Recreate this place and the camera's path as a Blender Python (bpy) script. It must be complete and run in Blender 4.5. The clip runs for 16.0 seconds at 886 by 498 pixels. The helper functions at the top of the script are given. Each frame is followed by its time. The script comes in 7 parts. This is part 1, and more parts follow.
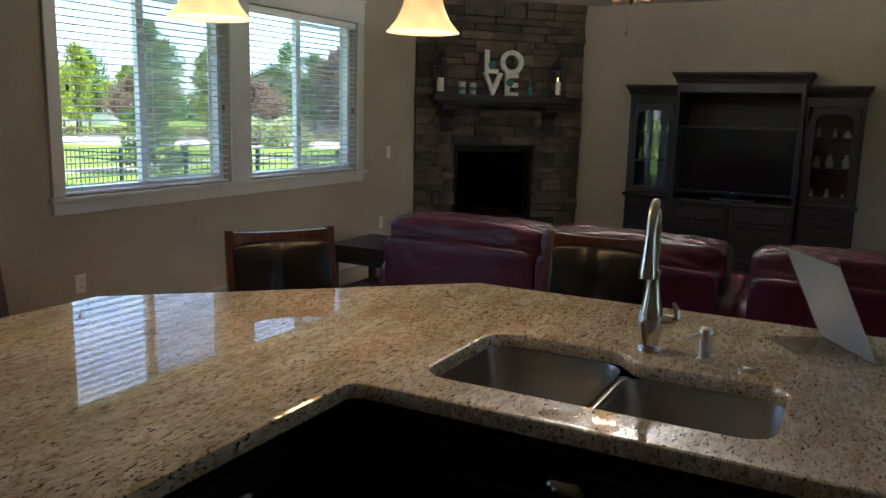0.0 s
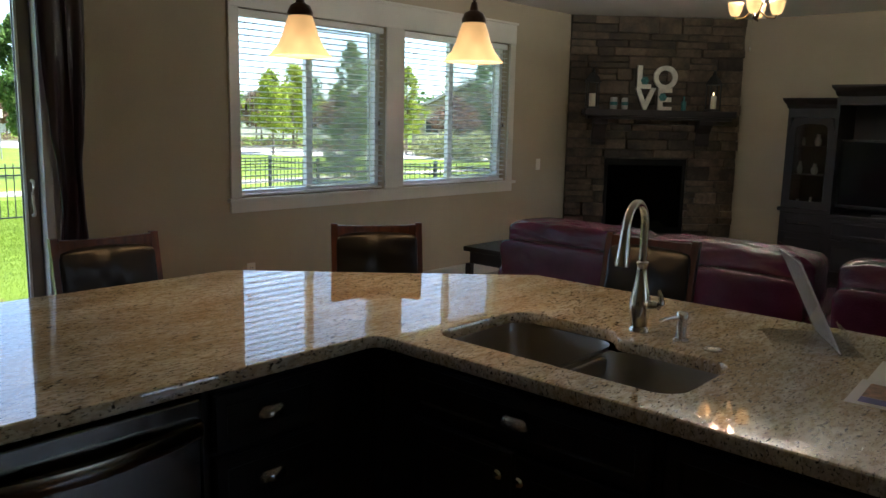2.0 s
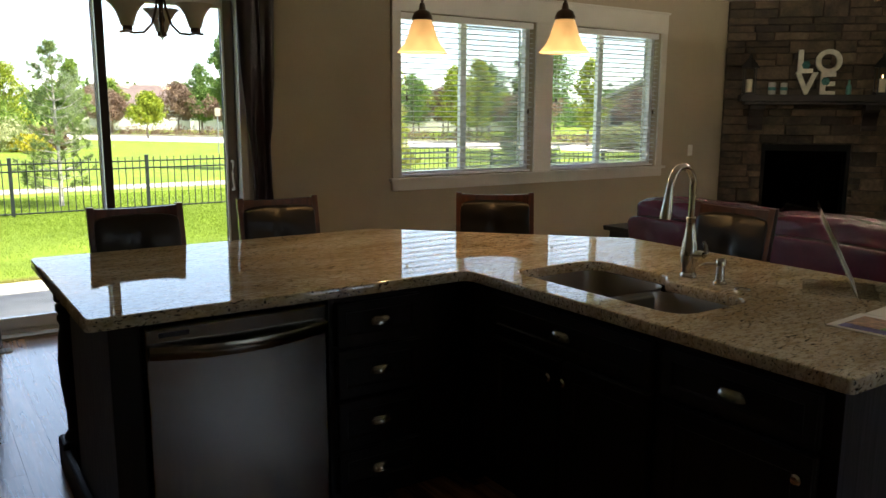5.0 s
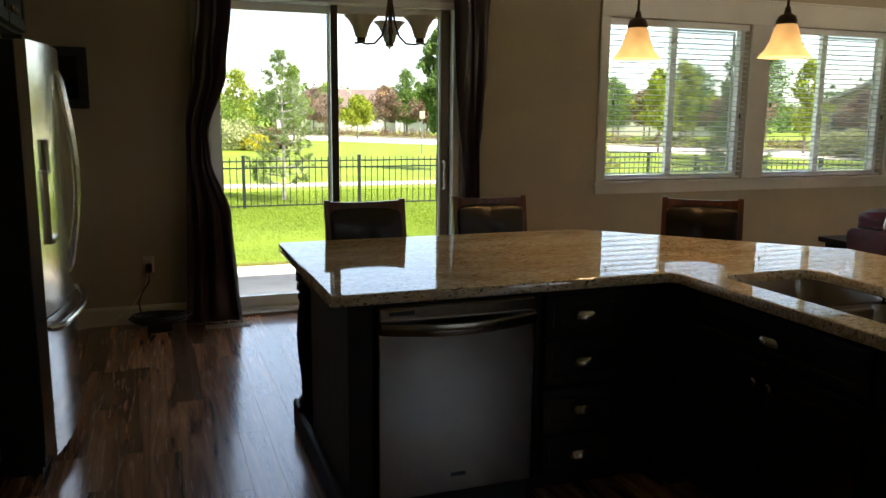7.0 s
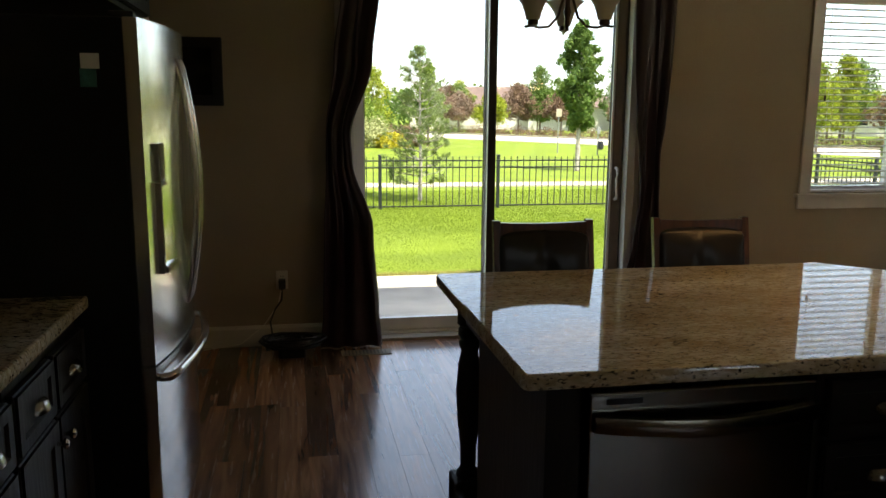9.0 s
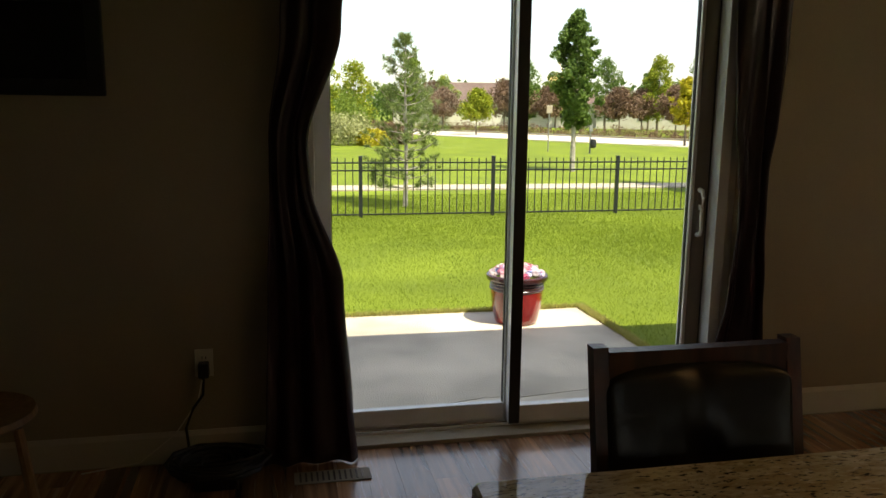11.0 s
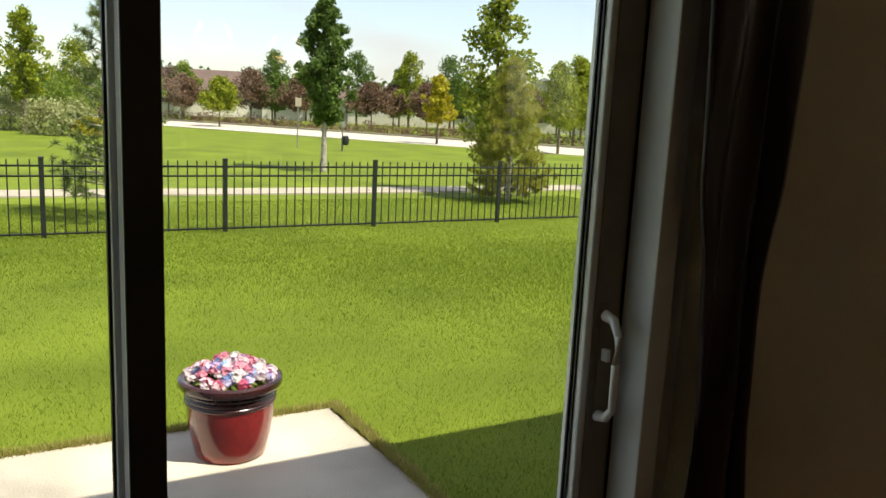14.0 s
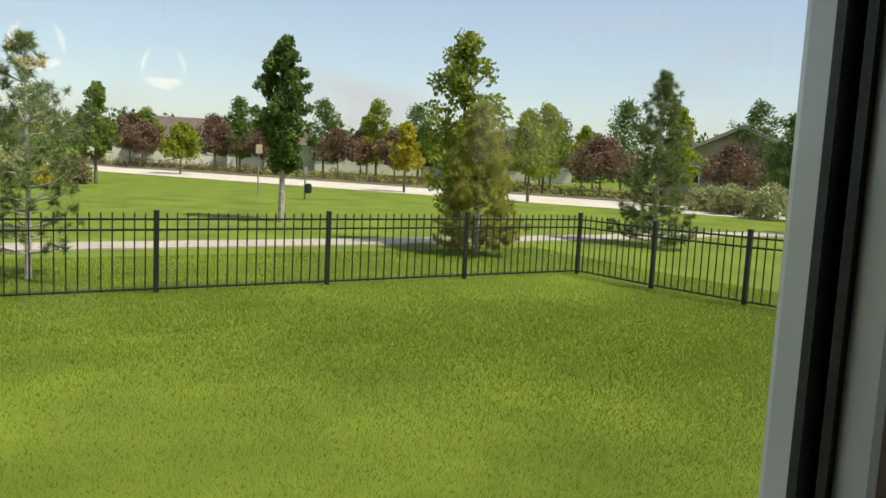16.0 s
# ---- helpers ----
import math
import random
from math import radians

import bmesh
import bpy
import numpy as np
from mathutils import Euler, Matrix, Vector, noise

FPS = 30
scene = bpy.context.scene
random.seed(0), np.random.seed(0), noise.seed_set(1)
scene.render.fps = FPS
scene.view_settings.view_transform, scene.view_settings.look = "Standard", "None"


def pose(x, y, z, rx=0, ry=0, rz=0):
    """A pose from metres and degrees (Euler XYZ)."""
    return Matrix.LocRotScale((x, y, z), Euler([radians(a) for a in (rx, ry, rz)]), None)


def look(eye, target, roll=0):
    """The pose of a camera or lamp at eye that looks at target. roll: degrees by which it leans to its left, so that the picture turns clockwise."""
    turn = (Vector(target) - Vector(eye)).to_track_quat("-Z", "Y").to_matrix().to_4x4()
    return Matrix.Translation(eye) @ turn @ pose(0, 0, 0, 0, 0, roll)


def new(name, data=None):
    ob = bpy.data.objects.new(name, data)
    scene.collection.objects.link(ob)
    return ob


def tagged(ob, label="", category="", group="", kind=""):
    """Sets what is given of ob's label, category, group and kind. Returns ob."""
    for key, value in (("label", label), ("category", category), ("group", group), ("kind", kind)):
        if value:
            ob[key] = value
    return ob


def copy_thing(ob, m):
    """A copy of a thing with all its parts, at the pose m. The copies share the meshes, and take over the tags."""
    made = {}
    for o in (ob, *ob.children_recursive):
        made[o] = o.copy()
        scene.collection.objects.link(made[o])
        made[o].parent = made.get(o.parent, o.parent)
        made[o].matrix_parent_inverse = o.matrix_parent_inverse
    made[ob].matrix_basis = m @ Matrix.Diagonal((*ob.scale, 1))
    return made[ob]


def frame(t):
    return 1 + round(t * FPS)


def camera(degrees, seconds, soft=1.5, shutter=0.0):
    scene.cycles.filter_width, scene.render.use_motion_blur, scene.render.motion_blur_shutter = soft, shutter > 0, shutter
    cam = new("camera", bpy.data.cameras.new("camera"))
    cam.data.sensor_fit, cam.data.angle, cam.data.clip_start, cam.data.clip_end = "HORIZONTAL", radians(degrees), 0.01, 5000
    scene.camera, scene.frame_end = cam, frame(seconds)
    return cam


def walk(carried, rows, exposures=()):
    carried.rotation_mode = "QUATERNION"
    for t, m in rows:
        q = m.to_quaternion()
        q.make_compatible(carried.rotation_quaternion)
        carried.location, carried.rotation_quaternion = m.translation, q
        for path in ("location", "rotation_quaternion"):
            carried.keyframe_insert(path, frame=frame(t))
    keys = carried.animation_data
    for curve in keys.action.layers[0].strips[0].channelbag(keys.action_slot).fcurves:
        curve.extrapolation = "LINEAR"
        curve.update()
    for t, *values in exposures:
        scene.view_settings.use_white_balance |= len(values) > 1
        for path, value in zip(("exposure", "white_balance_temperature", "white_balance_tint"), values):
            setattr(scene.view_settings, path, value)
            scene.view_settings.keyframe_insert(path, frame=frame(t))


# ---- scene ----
cam = camera(58.6, 16.0)
PATH = [
    (0, (0.773, 0.336, 1.535), (2.512, 1.261, 1.191), 1.4),
    (0.5, (0.767, 0.182, 1.54), (2.397, 1.291, 1.204), 1.2),
    (1, (0.714, -0.003, 1.535), (2.273, 1.204, 1.203), 1.1),
    (1.5, (0.678, -0.177, 1.553), (2.183, 1.097, 1.224), 1.1),
    (2, (0.652, -0.352, 1.552), (2.111, 0.978, 1.231), 1.2),
    (2.5, (0.641, -0.517, 1.531), (2.045, 0.87, 1.211), 1.2),
    (3, (0.606, -0.654, 1.508), (1.974, 0.767, 1.183), 1.3),
    (3.2, (0.59, -0.694, 1.497), (1.948, 0.736, 1.168), 1.3),
    (5.3, (0.461, -1.084, 1.515), (1.508, 0.586, 1.175), 0.6),
    (5.5, (0.435, -1.108, 1.529), (1.442, 0.586, 1.19), 0.9),
    (6, (0.389, -1.161, 1.525), (1.284, 0.596, 1.187), 0.7),
    (6.5, (0.366, -1.174, 1.516), (1.148, 0.635, 1.177), 0.6),
    (7, (0.348, -1.176, 1.515), (1.024, 0.675, 1.178), 0.5),
    (7.5, (0.343, -1.131, 1.516), (0.917, 0.755, 1.176), 0.6),
    (8, (0.385, -0.976, 1.513), (0.843, 0.941, 1.173), 0.4),
    (8.5, (0.391, -0.686, 1.497), (0.776, 1.247, 1.156), 0.4),
    (9, (0.363, -0.33, 1.513), (0.73, 1.606, 1.168), 0.5),
    (9.2, (0.367, -0.176, 1.504), (0.732, 1.76, 1.158), 0.5),
    (11.3, (0.591, 1.568, 1.506), (1.026, 3.487, 1.149), 0.8),
    (11.5, (0.588, 1.701, 1.507), (1.054, 3.612, 1.148), 0.9),
    (12, (0.637, 2.054, 1.51), (1.224, 3.931, 1.15), 1.7),
    (12.5, (0.788, 2.436, 1.517), (1.483, 4.276, 1.157), 1.8),
    (13, (0.97, 2.848, 1.483), (1.794, 4.635, 1.124), 2.0),
    (13.5, (1.206, 3.143, 1.489), (2.133, 4.88, 1.135), 2.1),
    (14, (1.431, 3.467, 1.532), (2.415, 5.172, 1.18), 2.8),
    (14.5, (1.637, 3.771, 1.546), (2.658, 5.459, 1.218), 2.8),
    (15, (1.852, 4.048, 1.519), (2.889, 5.734, 1.234), 2.8),
    (15.5, (1.992, 4.273, 1.514), (3.038, 5.959, 1.26), 2.9),
    (16, (2.131, 4.457, 1.515), (3.185, 6.142, 1.284), 2.9),
]
EXPO = [(0.0, 2.3, 5150, 10), (3.2, 2.1, 5800, 10), (5.5, 2.15, 6450, 10), (9.0, 1.85, 6800, 10), (11.5, 1.1, 7400, 10), (12.5, 0.95, 7400, 10), (14.5, 0.75, 6900, 10), (15.5, 0.55, 6800, 10), (16.0, 0.35, 6700, 10)]
walk(cam, [(t, look(eye, target, roll)) for t, eye, target, roll in PATH], EXPO)

# ---- world and sun ----
SUN_X, SUN_Y = 0.35, -0.505
world = bpy.data.worlds.new("sky")
scene.world = world
world.use_nodes = True
wn, wl = world.node_tree.nodes, world.node_tree.links
sky = wn.new("ShaderNodeTexSky")
sky.sky_type = "NISHITA"
sky.sun_disc = False
sky.sun_elevation = math.atan2(1, math.hypot(SUN_X, SUN_Y))
sky.sun_rotation = math.atan2(SUN_X, SUN_Y)
sky.air_density, sky.dust_density, sky.ozone_density = 1.0, 0.8, 2.0
tc = wn.new("ShaderNodeTexCoord")
mp = wn.new("ShaderNodeMapping")
mp.inputs["Scale"].default_value = (1.6, 1.6, 5.0)
cl = wn.new("ShaderNodeTexNoise")
cl.inputs["Scale"].default_value, cl.inputs["Detail"].default_value = 1.7, 7
cr = wn.new("ShaderNodeValToRGB")
cr.color_ramp.elements[0].position, cr.color_ramp.elements[1].position = 0.50, 0.74
cr.color_ramp.elements[0].color = (0.34, 0.34, 0.34, 1)
cm = wn.new("ShaderNodeMixRGB")
cm.inputs[2].default_value = (3.75, 3.5, 3.75, 1)
wl.new(tc.outputs["Generated"], mp.inputs["Vector"])
wl.new(mp.outputs[0], cl.inputs["Vector"])
wl.new(cl.outputs[0], cr.inputs[0])
wl.new(cr.outputs[0], cm.inputs[0])
wl.new(sky.outputs[0], cm.inputs[1])
wl.new(cm.outputs[0], wn["Background"].inputs[0])
wn["Background"].inputs[1].default_value = 0.15
sun = new("sun", bpy.data.lights.new("sun", "SUN"))
sun.data.energy, sun.data.angle, sun.data.color = 4.6, radians(0.5), (1.0, 0.935, 0.83)
sun.matrix_world = look((20 * SUN_X, 20 * SUN_Y, 20), (0, 0, 0))


# ---- materials ----
def nodes_of(name):
    m = bpy.data.materials.new(name)
    m.use_nodes = True
    return m, m.node_tree.nodes, m.node_tree.links


def mat(name, col, rough=0.5, metal=0.0, var=0.15, scale=6.0, bump=0.1, fine=80.0, coat=0.0, stretch=(1, 1, 1), rnd=0.0, spec=0.5, hue2=None):
    """Principled surface with broad and fine variation, relief and uneven gloss."""
    m, n, l = nodes_of(name)
    b = n["Principled BSDF"]
    tex = n.new("ShaderNodeTexCoord")
    mpg = n.new("ShaderNodeMapping")
    mpg.inputs["Scale"].default_value = stretch
    l.new(tex.outputs["Object"], mpg.inputs["Vector"])
    info = n.new("ShaderNodeObjectInfo")
    add = n.new("ShaderNodeVectorMath")
    add.operation = "MULTIPLY_ADD"
    mulr = n.new("ShaderNodeVectorMath")
    mulr.operation = "SCALE"
    mulr.inputs[0].default_value = (31, 17, 23)
    l.new(info.outputs["Random"], mulr.inputs["Scale"])
    add.inputs[1].default_value = (1, 1, 1)
    l.new(mpg.outputs[0], add.inputs[0])
    l.new(mulr.outputs[0], add.inputs[2])
    n1 = n.new("ShaderNodeTexNoise")
    n1.inputs["Scale"].default_value, n1.inputs["Detail"].default_value = scale, 5
    n2 = n.new("ShaderNodeTexNoise")
    n2.inputs["Scale"].default_value, n2.inputs["Detail"].default_value = fine, 3
    l.new(add.outputs[0], n1.inputs["Vector"])
    l.new(add.outputs[0], n2.inputs["Vector"])
    dark = tuple(c * (1 - var * 1.6) for c in col)
    lite = hue2 or tuple(min(1, c * (1 + var * 1.6)) for c in col)
    ramp = n.new("ShaderNodeValToRGB")
    ramp.color_ramp.elements[0].position, ramp.color_ramp.elements[1].position = 0.3, 0.7
    ramp.color_ramp.elements[0].color, ramp.color_ramp.elements[1].color = (*dark, 1), (*lite, 1)
    l.new(n1.outputs[0], ramp.inputs[0])
    mixf = n.new("ShaderNodeMixRGB")
    mixf.blend_type = "OVERLAY"
    mixf.inputs[0].default_value = min(1, var * 1.5)
    l.new(ramp.outputs[0], mixf.inputs[1])
    l.new(n2.outputs[0], mixf.inputs[2])
    hsv = n.new("ShaderNodeHueSaturation")
    if rnd:
        mr = n.new("ShaderNodeMapRange")
        mr.inputs[3].default_value, mr.inputs[4].default_value = 1 - rnd, 1 + rnd
        l.new(info.outputs["Random"], mr.inputs[0])
        l.new(mr.outputs[0], hsv.inputs["Value"])
    l.new(mixf.outputs[0], hsv.inputs["Color"])
    l.new(hsv.outputs[0], b.inputs["Base Color"])
    rr = n.new("ShaderNodeMapRange")
    rr.inputs[3].default_value, rr.inputs[4].default_value = max(0.02, rough * 0.8), min(1, rough * 1.2)
    l.new(n1.outputs[0], rr.inputs[0])
    l.new(rr.outputs[0], b.inputs["Roughness"])
    b.inputs["Metallic"].default_value = metal
    b.inputs["Coat Weight"].default_value = coat
    b.inputs["Specular IOR Level"].default_value = spec
    if bump:
        bp = n.new("ShaderNodeBump")
        bp.inputs["Strength"].default_value, bp.inputs["Distance"].default_value = bump, 0.01
        l.new(n2.outputs[0], bp.inputs["Height"])
        l.new(bp.outputs[0], b.inputs["Normal"])
    return m


def glass_mat(name, tint=(0.93, 0.96, 0.95), gloss=1.0):
    m, n, l = nodes_of(name)
    tr, gl, fr, mx = n.new("ShaderNodeBsdfTransparent"), n.new("ShaderNodeBsdfGlossy"), n.new("ShaderNodeLayerWeight"), n.new("ShaderNodeMixShader")
    tr.inputs[0].default_value = (*tint, 1)
    gl.inputs["Roughness"].default_value = 0.01
    fr.inputs[0].default_value = 0.5
    pw = n.new("ShaderNodeMath")
    pw.operation = "POWER"
    pw.inputs[1].default_value = 4.0
    l.new(fr.outputs["Facing"], pw.inputs[0])
    mul = n.new("ShaderNodeMath")
    mul.operation = "MULTIPLY_ADD"
    mul.inputs[1].default_value, mul.inputs[2].default_value = 0.45 * gloss, 0.022 * gloss
    l.new(pw.outputs[0], mul.inputs[0])
    l.new(mul.outputs[0], mx.inputs[0])
    l.new(tr.outputs[0], mx.inputs[1])
    l.new(gl.outputs[0], mx.inputs[2])
    l.new(mx.outputs[0], n["Material Output"].inputs[0])
    return m


def screen_mat(name, col, see):
    m, n, l = nodes_of(name)
    tr, mx = n.new("ShaderNodeBsdfTransparent"), n.new("ShaderNodeMixShader")
    n["Principled BSDF"].inputs["Base Color"].default_value = (*col, 1)
    n["Principled BSDF"].inputs["Roughness"].default_value = 0.8
    mx.inputs[0].default_value = see
    l.new(n["Principled BSDF"].outputs[0], mx.inputs[1])
    l.new(tr.outputs[0], mx.inputs[2])
    l.new(mx.outputs[0], n["Material Output"].inputs[0])
    return m


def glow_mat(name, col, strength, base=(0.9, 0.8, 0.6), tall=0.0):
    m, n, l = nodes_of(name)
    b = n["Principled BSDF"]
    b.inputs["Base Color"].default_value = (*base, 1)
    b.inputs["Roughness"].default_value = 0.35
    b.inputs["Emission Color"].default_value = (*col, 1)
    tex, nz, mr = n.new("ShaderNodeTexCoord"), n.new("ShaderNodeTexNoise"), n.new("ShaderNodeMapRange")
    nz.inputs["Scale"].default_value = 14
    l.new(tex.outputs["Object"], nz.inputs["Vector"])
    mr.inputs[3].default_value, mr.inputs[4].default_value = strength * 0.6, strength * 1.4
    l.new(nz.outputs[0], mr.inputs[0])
    # tall paints in the bulb's glow: emission strongest at the foot, fading upward
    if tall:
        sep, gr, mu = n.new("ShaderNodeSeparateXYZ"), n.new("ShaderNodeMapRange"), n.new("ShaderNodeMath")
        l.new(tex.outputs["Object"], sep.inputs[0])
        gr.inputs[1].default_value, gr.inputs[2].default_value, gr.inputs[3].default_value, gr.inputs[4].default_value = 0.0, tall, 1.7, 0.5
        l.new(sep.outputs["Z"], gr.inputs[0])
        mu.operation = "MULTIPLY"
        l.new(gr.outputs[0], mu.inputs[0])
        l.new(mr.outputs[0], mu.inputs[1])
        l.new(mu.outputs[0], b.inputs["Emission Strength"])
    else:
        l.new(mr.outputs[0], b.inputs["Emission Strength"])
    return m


def leaf_mat(name, col, col2, through_light=0.35):
    m, n, l = nodes_of(name)
    geo, ramp = n.new("ShaderNodeNewGeometry"), n.new("ShaderNodeValToRGB")
    ramp.color_ramp.elements[0].color, ramp.color_ramp.elements[1].color = (*col, 1), (*col2, 1)
    l.new(geo.outputs["Random Per Island"], ramp.inputs[0])
    b, tl, mx = n["Principled BSDF"], n.new("ShaderNodeBsdfTranslucent"), n.new("ShaderNodeMixShader")
    b.inputs["Roughness"].default_value = 0.6
    b.inputs["Specular IOR Level"].default_value = 0.25
    l.new(ramp.outputs[0], b.inputs["Base Color"])
    l.new(ramp.outputs[0], tl.inputs[0])
    mx.inputs[0].default_value = through_light
    l.new(b.outputs[0], mx.inputs[1])
    l.new(tl.outputs[0], mx.inputs[2])
    l.new(mx.outputs[0], n["Material Output"].inputs[0])
    return m


def granite_mat():
    m, n, l = nodes_of("granite")
    b = n["Principled BSDF"]
    tex, mpg = n.new("ShaderNodeTexCoord"), n.new("ShaderNodeMapping")
    mpg.inputs["Scale"].default_value, mpg.inputs["Rotation"].default_value = (0.52, 1.35, 1.0), (0, 0, -0.35)
    l.new(tex.outputs["Object"], mpg.inputs["Vector"])
    warp = n.new("ShaderNodeTexNoise")
    warp.inputs["Scale"].default_value, warp.inputs["Detail"].default_value = 5, 3
    l.new(tex.outputs["Object"], warp.inputs["Vector"])
    wadd = n.new("ShaderNodeVectorMath")
    wadd.operation = "MULTIPLY_ADD"
    wadd.inputs[1].default_value = (0.05, 0.05, 0.03)
    l.new(warp.outputs["Color"], wadd.inputs[0])
    l.new(mpg.outputs[0], wadd.inputs[2])

    def noise_ramp(scale, detail, a, c, ca, cb, rough=0.6):
        t, r = n.new("ShaderNodeTexNoise"), n.new("ShaderNodeValToRGB")
        t.inputs["Scale"].default_value, t.inputs["Detail"].default_value, t.inputs["Roughness"].default_value = scale, detail, rough
        l.new(wadd.outputs[0], t.inputs["Vector"])
        r.color_ramp.elements[0].position, r.color_ramp.elements[1].position = a, c
        r.color_ramp.elements[0].color, r.color_ramp.elements[1].color = ca, cb
        l.new(t.outputs[0], r.inputs[0])
        return r

    base = noise_ramp(7, 7, 0.32, 0.68, (0.47, 0.375, 0.225, 1), (0.84, 0.79, 0.65, 1))
    gold = noise_ramp(48, 5, 0.44, 0.64, (0, 0, 0, 1), (0.75, 0.75, 0.75, 1))
    spot = noise_ramp(118, 5, 0.556, 0.648, (0, 0, 0, 1), (1, 1, 1, 1), 0.55)
    pale = noise_ramp(75, 3, 0.56, 0.66, (0, 0, 0, 1), (0.7, 0.7, 0.7, 1))
    prev = base.outputs[0]
    for fac, col in ((gold, (0.37, 0.275, 0.145, 1)), (pale, (0.78, 0.73, 0.62, 1)), (spot, (0.042, 0.036, 0.029, 1))):
        x = n.new("ShaderNodeMixRGB")
        x.inputs[2].default_value = col
        l.new(fac.outputs[0], x.inputs[0])
        l.new(prev, x.inputs[1])
        prev = x.outputs[0]
    l.new(prev, b.inputs["Base Color"])
    b.inputs["Roughness"].default_value = 0.035
    b.inputs["IOR"].default_value = 1.7
    return m


def wood_mat(name, col, col2, rough=0.35, rnd=0.3, grain=(18, 1.2, 18), coat=0.0):
    m, n, l = nodes_of(name)
    b = n["Principled BSDF"]
    tex, mpg, info, add, sc = n.new("ShaderNodeTexCoord"), n.new("ShaderNodeMapping"), n.new("ShaderNodeObjectInfo"), n.new("ShaderNodeVectorMath"), n.new("ShaderNodeVectorMath")
    mpg.inputs["Scale"].default_value = grain
    sc.operation = "SCALE"
    sc.inputs[0].default_value = (71, 37, 53)
    l.new(info.outputs["Random"], sc.inputs["Scale"])
    l.new(tex.outputs["Object"], mpg.inputs["Vector"])
    l.new(mpg.outputs[0], add.inputs[0])
    l.new(sc.outputs[0], add.inputs[1])
    nz, nb = n.new("ShaderNodeTexNoise"), n.new("ShaderNodeTexNoise")
    nz.inputs["Scale"].default_value, nz.inputs["Detail"].default_value, nz.inputs["Distortion"].default_value = 1.0, 8, 1.2
    nb.inputs["Scale"].default_value, nb.inputs["Detail"].default_value = 4.0, 6
    l.new(add.outputs[0], nz.inputs["Vector"])
    l.new(add.outputs[0], nb.inputs["Vector"])
    r = n.new("ShaderNodeValToRGB")
    r.color_ramp.elements[0].position, r.color_ramp.elements[1].position = 0.32, 0.68
    r.color_ramp.elements[0].color, r.color_ramp.elements[1].color = (*col, 1), (*col2, 1)
    l.new(nz.outputs[0], r.inputs[0])
    hsv, mr = n.new("ShaderNodeHueSaturation"), n.new("ShaderNodeMapRange")
    mr.inputs[3].default_value, mr.inputs[4].default_value = 1 - rnd, 1 + rnd
    l.new(info.outputs["Random"], mr.inputs[0])
    l.new(mr.outputs[0], hsv.inputs["Value"])
    l.new(r.outputs[0], hsv.inputs["Color"])
    l.new(hsv.outputs[0], b.inputs["Base Color"])
    rr = n.new("ShaderNodeMapRange")
    rr.inputs[3].default_value, rr.inputs[4].default_value = rough * 0.75, rough * 1.3
    l.new(nb.outputs[0], rr.inputs[0])
    l.new(rr.outputs[0], b.inputs["Roughness"])
    b.inputs["Coat Weight"].default_value, b.inputs["Coat Roughness"].default_value = coat, 0.14
    bp = n.new("ShaderNodeBump")
    bp.inputs["Strength"].default_value, bp.inputs["Distance"].default_value = 0.25, 0.004
    l.new(nb.outputs[0], bp.inputs["Height"])
    l.new(bp.outputs[0], b.inputs["Normal"])
    return m


M_WALL = mat("wall_paint", (0.40, 0.335, 0.235), 0.75, var=0.04, scale=1.5, bump=0.25, fine=160)
M_CEIL = mat("ceiling_paint", (0.72, 0.70, 0.65), 0.85, var=0.03, scale=2, bump=0.3, fine=120)
M_TRIM = mat("white_trim", (0.64, 0.61, 0.545), 0.4, var=0.03, scale=3, bump=0.05)
M_VINYL = mat("vinyl", (0.86, 0.86, 0.85), 0.24, coat=0.4, var=0.05, scale=4, bump=0.04)
M_FLOOR = wood_mat("floor_wood", (0.115, 0.052, 0.026), (0.50, 0.26, 0.135), 0.25, 0.5, (16, 1.0, 16), 1.0)
M_JOINT = mat("floor_joint", (0.02, 0.012, 0.008), 0.8, var=0.2)
M_GRANITE = granite_mat()
M_CAB = wood_mat("espresso_wood", (0.006, 0.0045, 0.004), (0.013, 0.010, 0.009), 0.48, 0.1, (20, 20, 1.5))
M_CAB.node_tree.nodes["Principled BSDF"].inputs["Specular IOR Level"].default_value = 0.3
M_ESP = wood_mat("dark_stained_wood", (0.007, 0.0038, 0.0032), (0.016, 0.008, 0.006), 0.48, 0.1, (16, 16, 2))
M_STEEL = mat("brushed_steel", (0.55, 0.54, 0.51), 0.3, 1.0, var=0.06, scale=3, bump=0.03, fine=40, stretch=(60, 60, 1))
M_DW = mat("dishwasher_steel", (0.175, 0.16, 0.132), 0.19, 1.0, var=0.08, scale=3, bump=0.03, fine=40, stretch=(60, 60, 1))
M_FRIDGE = mat("refrigerator_steel", (0.74, 0.73, 0.70), 0.17, 1.0, var=0.05, scale=2, bump=0.02, fine=40, stretch=(40, 40, 1))
M_PANEL = mat("control_panel", (0.42, 0.41, 0.36), 0.18, 0.6, var=0.05, bump=0)
M_SINK = mat("sink_steel", (0.42, 0.40, 0.365), 0.36, 1.0, var=0.03, scale=4, bump=0.01)
M_NICKEL = mat("satin_nickel", (0.62, 0.59, 0.54), 0.2, 1.0, var=0.05, bump=0.0)
M_BLACK = mat("black_plastic", (0.012, 0.012, 0.012), 0.45, var=0.2, scale=10)
M_BLACKSIDE = mat("black_enamel", (0.007, 0.007, 0.007), 0.55, spec=0.25, var=0.15, scale=10, bump=0.2, fine=250)
M_GLASS = glass_mat("pane_glass")
M_SCREEN = screen_mat("insect_mesh", (0.55, 0.57, 0.58), 0.76)
